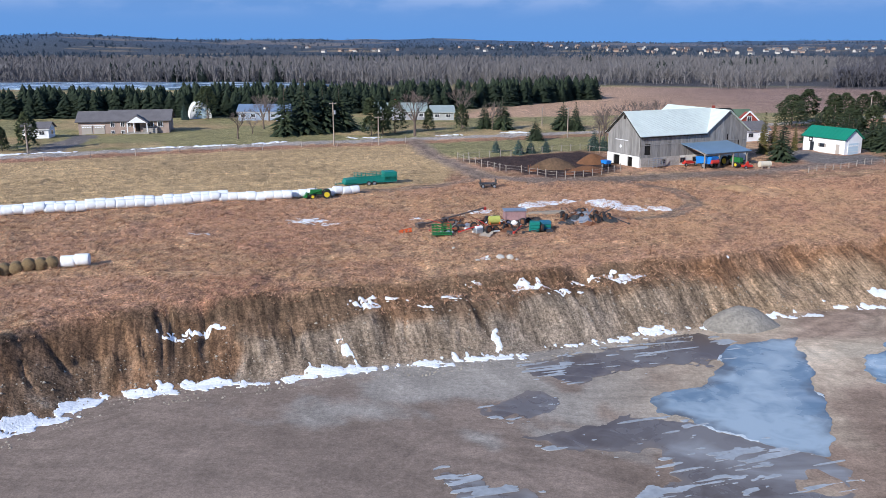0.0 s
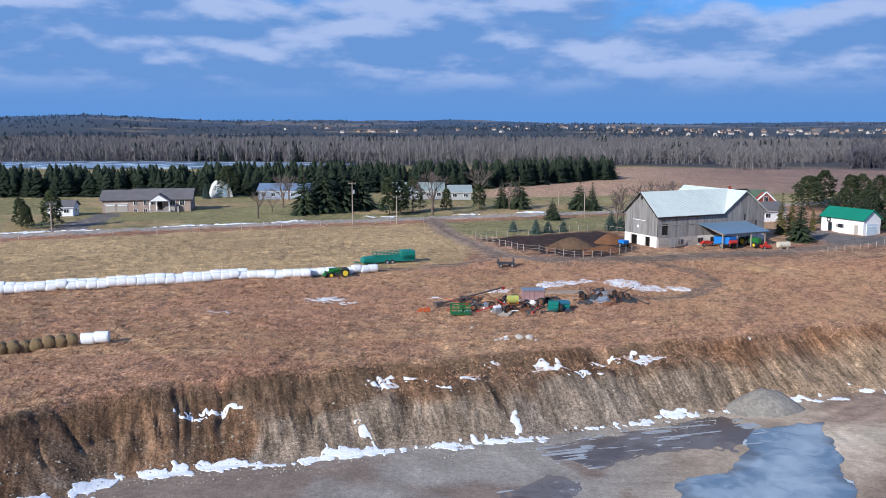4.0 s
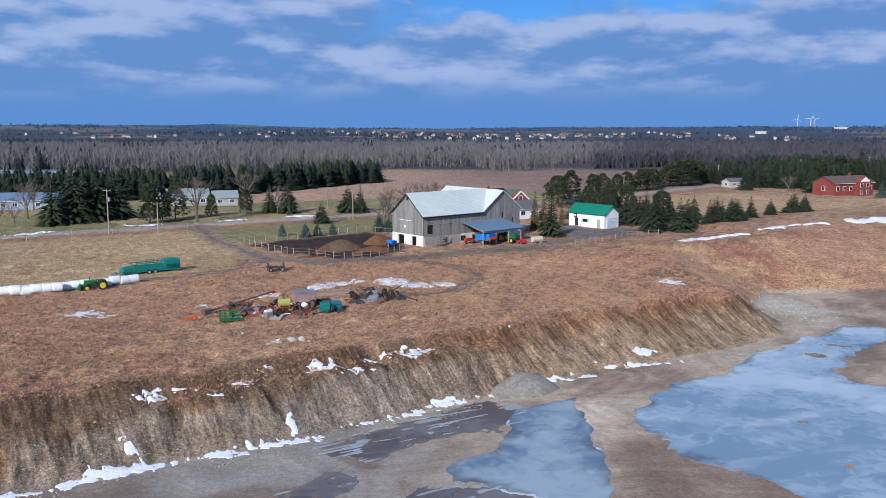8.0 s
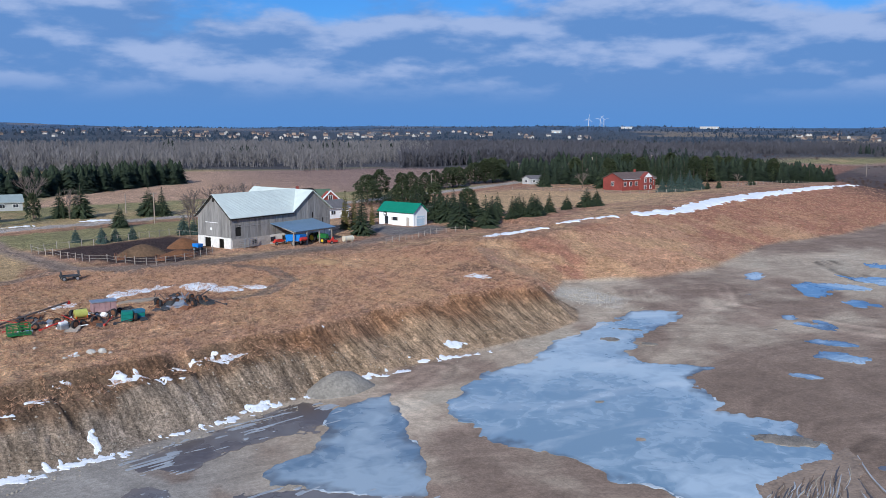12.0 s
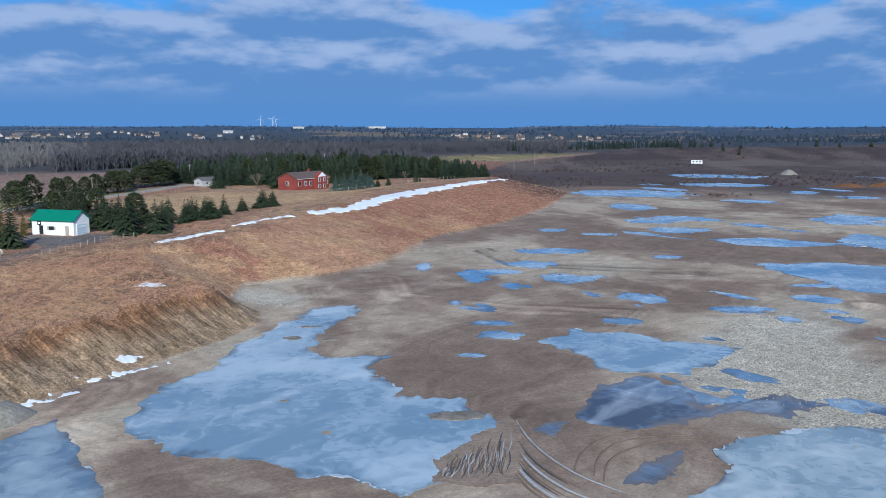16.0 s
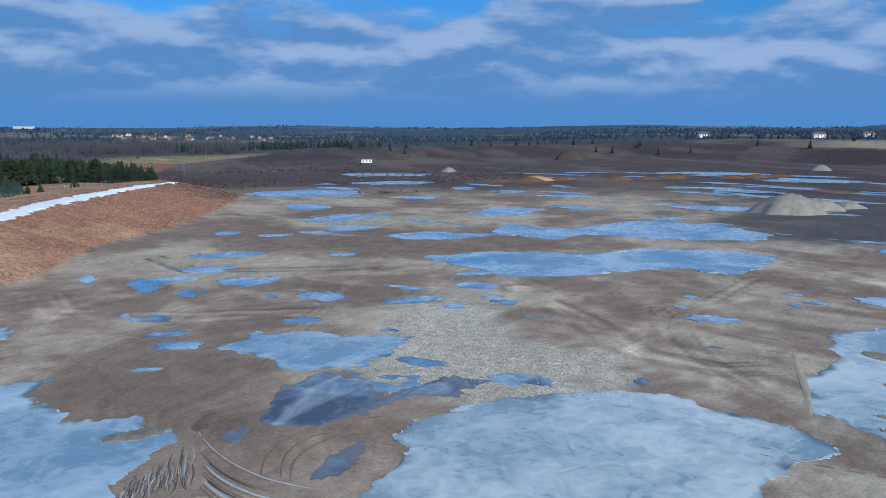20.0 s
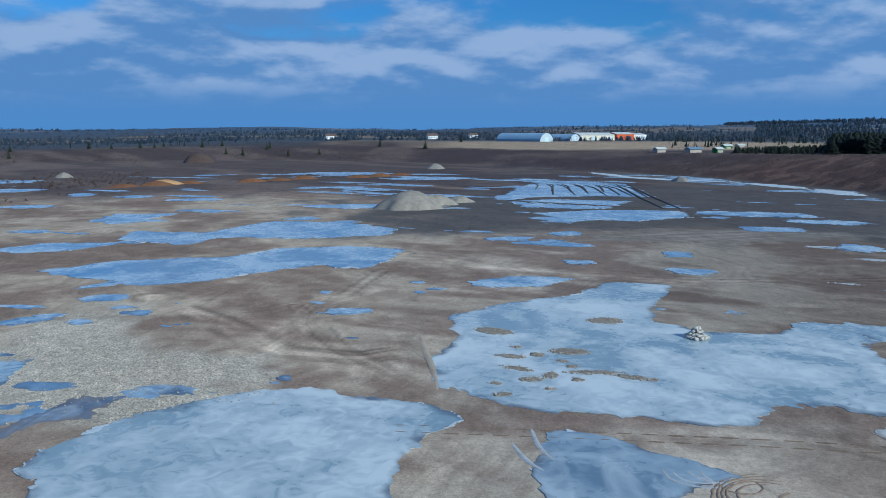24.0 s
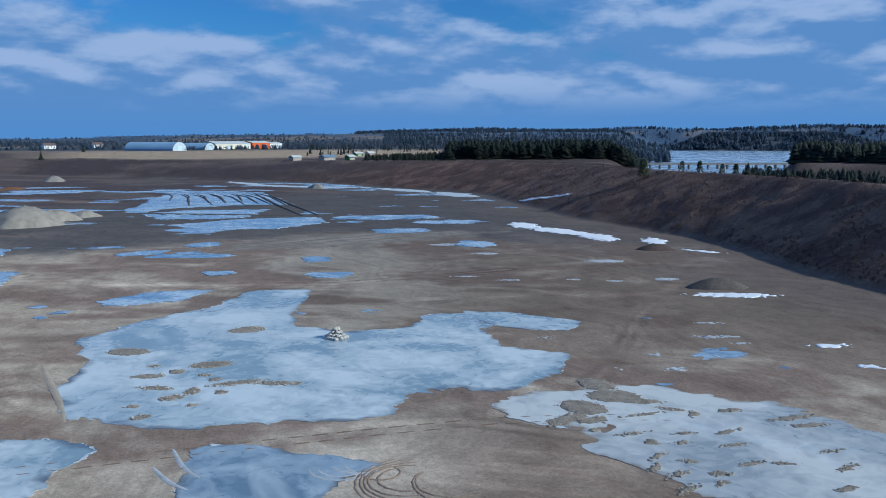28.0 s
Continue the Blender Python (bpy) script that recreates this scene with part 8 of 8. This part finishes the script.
lump("manure_heap", 16.4, 151.8, 9.0, 5.0, 1.9, STRAW_MAT, "heap of orange brown straw bedding in the yard", "heap", 3, 8)
lump("manure_heap", 24.5, 158.5, 6.5, 4.5, 1.9, MANURE, "dark manure heap beside the barn", "heap", 4, 20)
lump("manure_heap", 22, 148.5, 7, 3.4, 1.0, MANURE, "low dark manure heap by the yard fence", "heap", 5, 12)
lump("straw_mound", 42.4, 129.9, 7.5, 4.5, 0.9, material("weathered_straw", (0.36, 0.225, 0.12), 0.95, vary=0.45, scale=2.5, bump=1.0), "low heap of rotten straw in the grass", "heap", 6)
for k, (fx, fy) in enumerate(((18.6, 143.6), (23.4, 146.5), (12.6, 147.8))):
    fd = thing("hay_feeder", fx, fy, 30 * k, "rusty round hay feeder in the cattle yard", "hay feeder", "hay feeders")
    for q in range(12):
        a = q * math.pi / 6
        part("bar", rod(0.03, 1.1, 6, 0.95 * math.cos(a), 0.95 * math.sin(a), 0), RUST_STEEL, fd)
    bm = rod(0.98, 0.35, 20, 0, 0, 0)
    part("skirt", bm, RUST_STEEL, fd)


def pole(x, y, h, label="weathered wooden utility pole", arms=1, can=False):
    p = thing("utility_pole", x, y, 20, label, "utility pole", "utility poles")
    part("mast", rod(0.15, h, 10, 0, 0, -0.2, "z", 0.1), POLE_WOOD, p)
    for k in range(arms):
        arm = part("crossarm", solid(1.6, 0.1, 0.12, 0, 0.12, h - 0.6 - k * 0.7), POLE_WOOD, p)
        for xx in (-0.7, 0.0, 0.7):
            part("insulator", rod(0.05, 0.16, 8, xx, 0.12, h - 0.48 - k * 0.7), STEEL, arm)
    if can:
        part("transformer", rod(0.26, 0.8, 14, 0.36, 0, h - 2.8), STEEL, p)


pole(-28.3, 183.9, 9.6, "tall wooden utility pole with a grey transformer", 1, True)
for px_, py_, ph in ((-18.7, 185.9, 6.6), (-89.7, 170.7, 6.0), (24.7, 201.4, 7.4), (21.0, 229.2, 5.2), (124.2, 264.1, 6.8), (188, 312, 7.5), (250, 345, 8), (320, 385, 8), (430, 330, 8), (520, 380, 9)):
    pole(px_, py_, ph, "slim wooden utility pole beside the road", 0 if ph < 6.5 else 1)


def fence(pts, gap, h, label, rails=2, mat=None, lean=0.06, t=0.11):
    f = tagged(new("fence"), label, "fence")
    rng4 = random.Random(int(pts[0][0] * 10))
    tops = []
    for (ax, ay), (bx, by) in zip(pts, pts[1:]):
        n = max(1, round(math.hypot(bx - ax, by - ay) / gap))
        for k in range(n):
            tops.append((lerp(ax, bx, k / n), lerp(ay, by, k / n)))
    tops.append(pts[-1])
    zs = [land_at(*p) for p in tops]
    for (x, y), z in zip(tops, zs):
        hh = h * rng4.uniform(0.88, 1.1)
        part("post", beam((x, y, z - 0.3), (x + rng4.uniform(-lean, lean), y + rng4.uniform(-lean, lean), z + hh), t), mat or OLD_WOOD, f)
    for k in range(len(tops) - 1):
        for r in range(rails):
            zz = h * (0.85 - r * 0.4)
            part("rail", beam((*tops[k], zs[k] + zz), (*tops[k + 1], zs[k + 1] + zz), 0.035), mat or OLD_WOOD, f)


PALE_WOOD = boards("pale_fence_wood", (0.31, 0.27, 0.235), 0.1)
fence([(-0.9, 162.2), (4.7, 152.3), (7.8, 147.6), (10.4, 146.2), (14.2, 140.8), (15.8, 138.9), (18.9, 140.2), (24, 144), (28, 148.5)], 2.2, 1.25, "grey wooden post fence round the cattle yard", 2, PALE_WOOD)
fence([(-0.9, 162.6), (3.3, 165.8), (7.5, 166.4), (11.9, 170.2), (16.4, 173.9), (24.7, 178), (30, 172)], 2.6, 1.3, "post and wire fence between the lawn and the yard", 1, PALE_WOOD)
fence([(60.5, 147.5), (68, 152.1), (76.5, 158.7), (84, 160)], 2.4, 1.1, "grey rail fence along the lane", 2, PALE_WOOD)
fence([(155.1, 266.6), (167.2, 254.0), (177.4, 241.4), (189.7, 223.4), (205, 219)], 3.0, 1.1, "pale wooden rail fence round the meadow", 2, PALE_WOOD)
fence([(-110, 143), (-88, 155), (-66, 167.5), (-35, 181.5), (-13, 190)], 8.0, 1.3, "sparse grey fence posts along the field", 0, PALE_WOOD)
fence([(232, 236), (262, 246), (300, 254)], 3.2, 1.4, "pale post fence near the berm", 1, PALE_WOOD)

# ---------------------------------------------------------------- scrap in the grass
crate = thing("scrap_crate", -2.0, 96.2, 8, "green steel crate frame rusting in the grass", "crate")
part("floor", solid(2.3, 1.2, 0.1, 0, 0, 0.2), DEEP_GREEN, crate)
for sx in (-1.1, -0.55, 0, 0.55, 1.1):
    for sy in (-0.55, 0.55):
        part("upright", solid(0.07, 0.07, 1.1, sx, sy, 0.2), DEEP_GREEN, crate)
for sy in (-0.55, 0.55):
    for zz in (0.5, 0.85, 1.25):
        part("rail", solid(2.3, 0.06, 0.08, 0, sy, zz), DEEP_GREEN, crate)
wag = thing("box_wagon", 6.9, 103.8, 6, "old wagon box of faded reddish boards with a grey lid", "wagon")
part("box", solid(2.7, 1.7, 1.15, 0, 0, 0.5, 0.03), PINKISH, wag)
part("lid", solid(2.85, 1.85, 0.1, 0, 0, 1.65), STEEL, wag)
for k in range(5):
    part("batten", solid(0.08, 0.05, 1.1, -1.2 + 0.6 * k, -0.87, 0.52), PINKISH, wag)
for xx in (-0.9, 0.9):
    for yy in (-0.9, 0.9):
        wheel(wag, xx, yy, 0.3, 0.16)
AUGER_STEEL = material("weathered_auger_steel", (0.17, 0.14, 0.125), 0.7, 0.3, 0.4, 3, 0.3)
au = thing("grain_auger", -4.8, 100.4, 40, "long rusty grain auger tilted over the scrap", "farm machine")
part("tube", beam((0, 0, 0.4), (10.5, 0, 1.3), 0.17), AUGER_STEEL, au)
part("hopper", prism([(-0.4, 0.1), (0.5, 0.1), (0.7, 0.7), (-0.6, 0.7)], 0.7, "y", -0.35), AUGER_STEEL, au)
part("discharge", solid(0.3, 0.3, 0.4, 10.5, 0, 1.0), RED, au)
for yy in (-0.8, 0.8):
    part("leg", beam((5.2, yy, 0.2), (6.5, 0, 1.0), 0.08), RUST_STEEL, au)
    wheel(au, 5.0, yy, 0.3, 0.14)
lm = thing("sprayer_tank", 4.3, 101.2, 15, "faded yellow green sprayer tank", "tank")
part("shell", rod(0.5, 1.3, 16, 0, 0, 0.75, "x"), LIME, lm)
part("frame", solid(1.5, 0.9, 0.12, 0, 0, 0.15), RUST_STEEL, lm)
for xx in (-0.6, 0.6):
    part("bracket", solid(0.1, 0.9, 0.5, xx, 0, 0.25), ORANGE, lm)
FADED_ORANGE = material("faded_orange_paint", (0.40, 0.15, 0.06), 0.7, vary=0.4)
DULL_BLUE = material("faded_blue_plastic", (0.03, 0.15, 0.24), 0.6, vary=0.3)
orm = thing("seed_drill", 5.6, 99.6, 70, "orange and rusty seed drill among the scrap", "farm machine")
part("hopper", prism([(-0.45, 0.4), (0.45, 0.4), (0.6, 0.85), (-0.6, 0.85)], 0.4, "y", -0.2), FADED_ORANGE, orm)
part("frame", solid(1.6, 0.8, 0.1, 0, 0, 0.35), RUST_STEEL, orm)
for k in range(5):
    part("disc", rod(0.28, 0.03, 14, -0.8 + 0.4 * k, -0.3, 0.28, "x"), RUST_STEEL, orm)
for k, (cx, cy, cm) in enumerate(((9.0, 98.7, TEAL), (10.3, 99.1, DULL_BLUE))):
    tc_ = thing("stacked_crate", cx, cy, 12 * k, "teal and blue plastic crates piled in the grass", "crate", "piled crates")
    for q in range(3):
        part("tray", solid(1.2, 1.1, 0.36, 0.04 * q, 0.03 * q, 0.38 * q + 0.05, 0.03), cm if q != 1 else TEAL, tc_)
eng = thing("engine_block", 2.3, 97.8, 30, "pale grey machine parts lying in the grass", "scrap metal")
part("block", solid(1.0, 0.8, 0.6, 0, 0, 0.05, 0.08), STEEL, eng)
part("cover", solid(0.9, 0.5, 0.25, 0.1, 0.05, 0.65, 0.05), WHITE_TRIM, eng)
part("flywheel", rod(0.35, 0.15, 16, 0.6, 0, 0.4, "x"), CHARCOAL, eng)
pl = thing("plough", -6.4, 97.4, 20, "small orange red plough lying in the grass", "farm machine")
part("beam", beam((-0.8, 0, 0.25), (0.8, 0, 0.5), 0.12), ORANGE, pl)
for xx in (-0.5, 0.1, 0.6):
    part("share", prism([(xx - 0.2, 0.02), (xx + 0.25, 0.05), (xx + 0.1, 0.5)], 0.25, "y", -0.1), ORANGE, pl)
rng5 = random.Random(77)
SCRAPS = (CHARCOAL, RUST_STEEL, STEEL, CHARCOAL, RUST_STEEL, RED, WHITE_TRIM, OLD_WOOD, CHARCOAL)
for k in range(120):
    if k < 34 or k > 78:
        sx, sy = rng5.uniform(-2.5, 10.5), rng5.uniform(97.0, 104.5)
    else:
        sx, sy = rng5.gauss(16.5, 2.4), rng5.gauss(106.5, 1.8)
    sm = SCRAPS[rng5.randrange(9)] if k < 34 or k > 78 else (CHARCOAL, STEEL, RUST_STEEL, CHARCOAL)[k % 4]
    if k % 3 == 0:
        o = thing("scrap_bar", sx, sy, rng5.uniform(0, 180), "bent metal bar in the scrap heap", "scrap metal", "scrap heap")
        part("bar", beam((-1.0, 0, 0.12), (rng5.uniform(0.6, 2.2), 0, rng5.uniform(0.2, 1.2)), rng5.uniform(0.05, 0.11)), sm, o)
        part("end_plate", solid(0.3, 0.25, 0.25, -1.0, 0, 0.0), sm, o)
    elif k % 3 == 1:
        o = thing("scrap_sheet", sx, sy, rng5.uniform(0, 180), "crumpled metal sheet in the scrap heap", "scrap metal", "scrap heap")
        part("sheet", prism([(-0.8, 0.05), (-0.3, rng5.uniform(0.15, 0.5)), (0.3, 0.1), (0.8, rng5.uniform(0.1, 0.45)), (0.8, 0.02), (-0.8, 0.0)], rng5.uniform(0.8, 1.5), "y", -0.5), sm, o)
    else:
        o = thing("old_tyre", sx, sy, rng5.uniform(0, 180), "old black tyre lying in the scrap heap", "tyre", "scrap heap")
        wheel(o, 0, 0, rng5.uniform(0.3, 0.5), 0.25, RUST_STEEL)
for k in range(4):
    o = thing("timber_beam", 9.0 + k * 0.5, 109.2 + k * 0.25, 2 + 3 * k, "grey timber beam on the ground", "timber", "timber beams")
    part("beam", solid(4.2, 0.22, 0.2, 1.6, 0, 0.05), OLD_WOOD, o)
STONES = [boulder_mesh(k, CONCRETE) for k in range(5)]
for k, (sx, sy, ss) in enumerate(((4.5, 85.6, 1.0), (5.5, 85.6, 0.9), (3.2, 85.2, 0.5), (2.1, 84.6, 0.5), (2.7, 85.0, 0.4), (6.2, 85.2, 0.5), (-0.5, 90, 0.5))):
    o = new("boulder", STONES[k % 5])
    o.matrix_world = Matrix.LocRotScale((sx, sy, land_at(sx, sy) - 0.1), Euler((0, 0, k)), (ss, ss * 0.9, ss * 0.75))
    tagged(o, "pale boulder lying in dry grass", "boulder", "field boulders")
# boulder heap on the ice
for k in range(44):
    a, r0 = k * 2.4, 1.75 * math.sqrt(k / 44)
    sx, sy = 107.6 + r0 * math.cos(a), -44.9 + r0 * math.sin(a) * 0.8
    ss = rng5.uniform(0.42, 0.75)
    zz = 0.0 if k > 20 else (0.35 if k > 8 else (0.75 if k > 2 else 1.15))
    o = new("boulder", STONES[k % 5])
    o.matrix_world = Matrix.LocRotScale((sx, sy, zz), Euler((0, 0, k)), (ss, ss, ss))
    tagged(o, "pale boulder in a heap on the ice", "boulder", "boulder heap")

# ---------------------------------------------------------------- heaps in the pit
lump("gravel_mound", 28.0, 79.4, 8.5, 5.0, 1.9, GRAVEL_PILE, "fan of grey gravel slumped from the bank", "gravel heap", 11, 15)
for k, (gx, gy, gw, gd, gh) in enumerate(((306, -12, 26, 20, 6.4), (319, -21, 22, 14, 4.0), (331, -32, 14, 9, 2.6))):
    lump("gravel_mound", gx, gy, gw, gd, gh, GRAVEL_PILE, "grey gravel stockpile on the pit floor", "gravel heap", 20 + k, -60, 0.9, 0.2, 32, 0.35)
lump("soil_mound", 777, 166, 34, 28, 9, SOIL_PILE, "dark conical soil heap in the far pit", "soil heap", 31, 0, 0.8)
lump("clay_heap", 450, 113, 22, 12, 2.6, CLAY, "low ochre clay heap in the pit", "soil heap", 32, -70)
for k in range(9):
    lump("soil_mound", 430 + 14 * k, 128 - 19 * k + 6 * (k % 3), 18, 10, 1.6 + 0.5 * (k % 2), MANURE, "low rust brown soil heap with weeds", "soil heap", 40 + k, -60)
lump("gravel_mound", 520, 190, 14, 10, 3.2, GRAVEL_PILE, "grey gravel stockpile in the far pit", "gravel heap", 61, 0)
lump("gravel_mound", 640, -40, 22, 14, 4.0, GRAVEL_PILE, "grey gravel stockpile below the far bank", "gravel heap", 62, 0)
lump("gravel_mound", 470, -170, 16, 10, 2.6, GRAVEL_PILE, "low grey gravel stockpile below the bank", "gravel heap", 63, 0)
lump("gravel_mound", 112, -122, 12, 5, 2.0, DARK_BAR, "dark gravel heap with snow at its foot", "gravel heap", 64, -118)
lump("gravel_mound", 160, -150, 10, 5, 1.6, SOIL_PILE, "dark soil heap at the bank's foot", "soil heap", 65, -118)


# ---------------------------------------------------------------- far things
def hangar(x, y, ang, w, h, L, mat, end, label):
    t = thing("hoop_barn", x, y, ang, label, "hall", "far halls")
    arch(t, w, h, L, mat, end)
    part("door", solid(w * 0.3, 0.2, h * 0.55, 0, -0.05, 0), PALE_DOOR, t)
    part("base_wall", solid(0.4, L, h * 0.25, -w / 2, L / 2, 0), BLUE_ROOF, t)
    return t


BLUE_HALL = ribbed("pale_blue_metal", (0.30, 0.46, 0.60), 0.45, 0.2, 1, 2.0)
PALE_END = material("pale_end_wall", (0.48, 0.56, 0.62), 0.6, vary=0.1, scale=0.5)
CREAM = material("cream_metal", (0.70, 0.66, 0.55), 0.6, vary=0.08, scale=0.3)
hangar(985, -190, -47, 26, 10, 66, BLUE_HALL, PALE_END, "pale blue hoop hall beyond the pit")
hangar(1040, -236, -47, 22, 8.5, 34, BLUE_HALL, PALE_END, "smaller pale blue hoop hall beyond the pit")


def hall(x, y, ang, L, W, E, R, wall, roof, label, doors=0):
    t = thing("hall", x, y, ang, label, "hall", "far halls")
    part("wall", prism([(0, 0), (W, 0), (W, E), (W / 2, R - 0.1), (0, E)], L, "x", 0), wall, t)
    gable_roof(t, 0, L, 0, W, E + 0.05, R + 0.05, roof, 0.6, 0.25)
    for k in range(doors):
        part("door", solid(4.5, 0.2, E * 0.7, (k + 0.5) * L / doors, -0.05, 0), PALE_DOOR if k % 2 else GARAGE_DOOR, t)
    return t


LIGHT_ROOF = ribbed("light_metal_roof", (0.62, 0.63, 0.60), 0.5, 0.1, 0, 3.0)
hall(1095, -255, -60, 62, 26, 7, 10, CREAM, LIGHT_ROOF, "long cream metal hall beyond the pit", 4)
hall(1150, -318, -60, 34, 22, 8, 10.5, ORANGE, LIGHT_ROOF, "orange fronted metal hall beyond the pit", 2)
hall(1185, -352, -60, 26, 22, 7, 9, WHITE_SIDING, LIGHT_ROOF, "white metal hall beyond the pit", 2)
for hx, hy, ha, hl, hm in ((622, -205, -70, 8, GREY_STONE), (600, -222, -60, 13, GREY_STONE), (590, -238, -70, 6, DEEP_GREEN), (742, -305, -70, 9, DEEP_GREEN), (752, -322, -70, 8, GREY_STONE)):
    hall(hx, hy, ha, hl, 5, 2.6, 3.8, hm, BLUE_ROOF if hl > 10 else LIGHT_ROOF, "small farm shed on the far bank", 1)
for hx, hy in ((1290, -66), (1500, -150), (1320, 90)):
    build_house("far_house", hx, hy, -70, 16, 10, 5, 8.5, WHITE_SIDING, BROWN_SHINGLE, "white country house far beyond the pit", 4)
trl = thing("site_trailer", 622, 299, -62, "white site trailer in the far pit", "trailer")
part("body", solid(8.5, 2.6, 2.6, 0, 0, 0.6, 0.08), WHITE_SIDING, trl)
for k in range(3):
    part("window", solid(1.2, 0.1, 0.9, -2.6 + 2.6 * k, -1.32, 1.7), GLASS, trl)
for xx in (-2.5, 2.5):
    wheel(trl, xx, -1.2, 0.45, 0.3)


def far_house(x, y, ang, wall, roof, s):
    h = thing("village_house", x, y, ang, "small far house with pale walls in the village", "house", "village houses")
    part("wall", prism([(0, 0), (9 * s, 0), (9 * s, 5 * s), (4.5 * s, 8 * s), (0, 5 * s)], 12 * s, "x", 0), wall, h)
    gable_roof(h, 0, 12 * s, 0, 9 * s, 5 * s, 8 * s, roof, 0.5, 0.3)
    for k in range(3):
        part("window", solid(1.4 * s, 0.1, 1.6 * s, (2.2 + 3.8 * k) * s, -0.05, 2.2 * s), GLASS, h)
    return h


TAN_WALL = material("tan_siding", (0.38, 0.28, 0.22), 0.7, vary=0.1)
PALE_WALL = material("pale_siding", (0.5, 0.47, 0.43), 0.7, vary=0.1)
kinds = [far_house(0, 3000 + 30 * k, 0, w, r, 0.75) for k, (w, r) in enumerate(((PALE_WALL, BROWN_SHINGLE), (TAN_WALL, GREY_SHINGLE), (PALE_WALL, GREY_SHINGLE), (TAN_WALL, BROWN_SHINGLE)))]
rng6 = random.Random(9)
village = []
for k in range(150):
    az = rng6.choice((rng6.uniform(-14, 20), rng6.uniform(-2, 32), rng6.uniform(18, 36), rng6.uniform(48, 58)))
    r = rng6.choice((1750, 1900, 1960, 2020, 2150)) + rng6.uniform(-25, 25) + 160 * math.sin(az * 0.3)
    village.append((r * math.sin(radians(az)), r * math.cos(radians(az))))
for k, (vx, vy) in enumerate(village):
    if k < 4:
        kinds[k].matrix_world = pose(vx, vy, land_at(vx, vy), 0, 0, rng6.uniform(0, 180))
    else:
        copy_thing(kinds[k % 4], pose(vx, vy, land_at(vx, vy), 0, 0, rng6.uniform(0, 180)))
for k, (az, r, L) in enumerate(((37.5, 2900, 40), (42.5, 2950, 60), (33, 2300, 26))):
    hall(r * math.sin(radians(az)), r * math.cos(radians(az)), -az, L, 20, 5, 7, PALE_WALL, LIGHT_ROOF, "long white industrial hall on the horizon", 4)


PALE_GREY = material("pale_grey_steel", (0.50, 0.54, 0.60), 0.5, vary=0.05)


def turbine(az, r, turn):
    x, y = r * math.sin(radians(az)), r * math.cos(radians(az))
    t = thing("wind_turbine", x, y, -az, "white three-bladed wind turbine on the horizon", "wind turbine", "wind turbines")
    part("tower", rod(1.8, 44, 12, 0, 0, 0, "z", 1.0), PALE_GREY, t)
    part("nacelle", solid(2.4, 6, 2.6, 0, 0, 44), PALE_GREY, t)
    hub = part("hub", rod(1.6, 3, 10, 0, -5.2, 45.3, "y"), PALE_GREY, t)
    for k in range(3):
        bm = prism([(-0.5, 0), (1.3, 4), (0.35, 22), (-0.35, 22)], 0.5, "y", -5.6)
        bm.transform(Matrix.Translation((0, 0, 45.3)) @ Matrix.Rotation(radians(turn + 120 * k), 4, "Y"))
        part("blade", bm, PALE_GREY, hub)


turbine(35.4, 4000, 10)
turbine(36.15, 4000, 40)
turbine(36.4, 4050, 75)
br = thing("bridge", 548, -474, -118, "long low bridge on piers across the frozen lake", "bridge", z=4.0)
part("deck", solid(180, 5, 0.9, 85, 0, 3.2), GREY_STONE, br)
for k in range(23):
    part("pier", solid(1.0, 4.4, 3.3, -2 + 8 * k, 0, -0.2), GREY_STONE, br)
for yy in (-2.4, 2.4):
    part("railing", solid(180, 0.15, 0.7, 85, yy, 4.1), GREY_STONE, br)
rng7 = random.Random(12)
for k in range(26):
    az, r = rng7.uniform(62, 96), rng7.uniform(860, 1000)
    spruces([(r * math.sin(radians(az)), r * math.cos(radians(az)), rng7.uniform(7, 11))], "dark conifer beside the far field", "far field trees", 1.2)
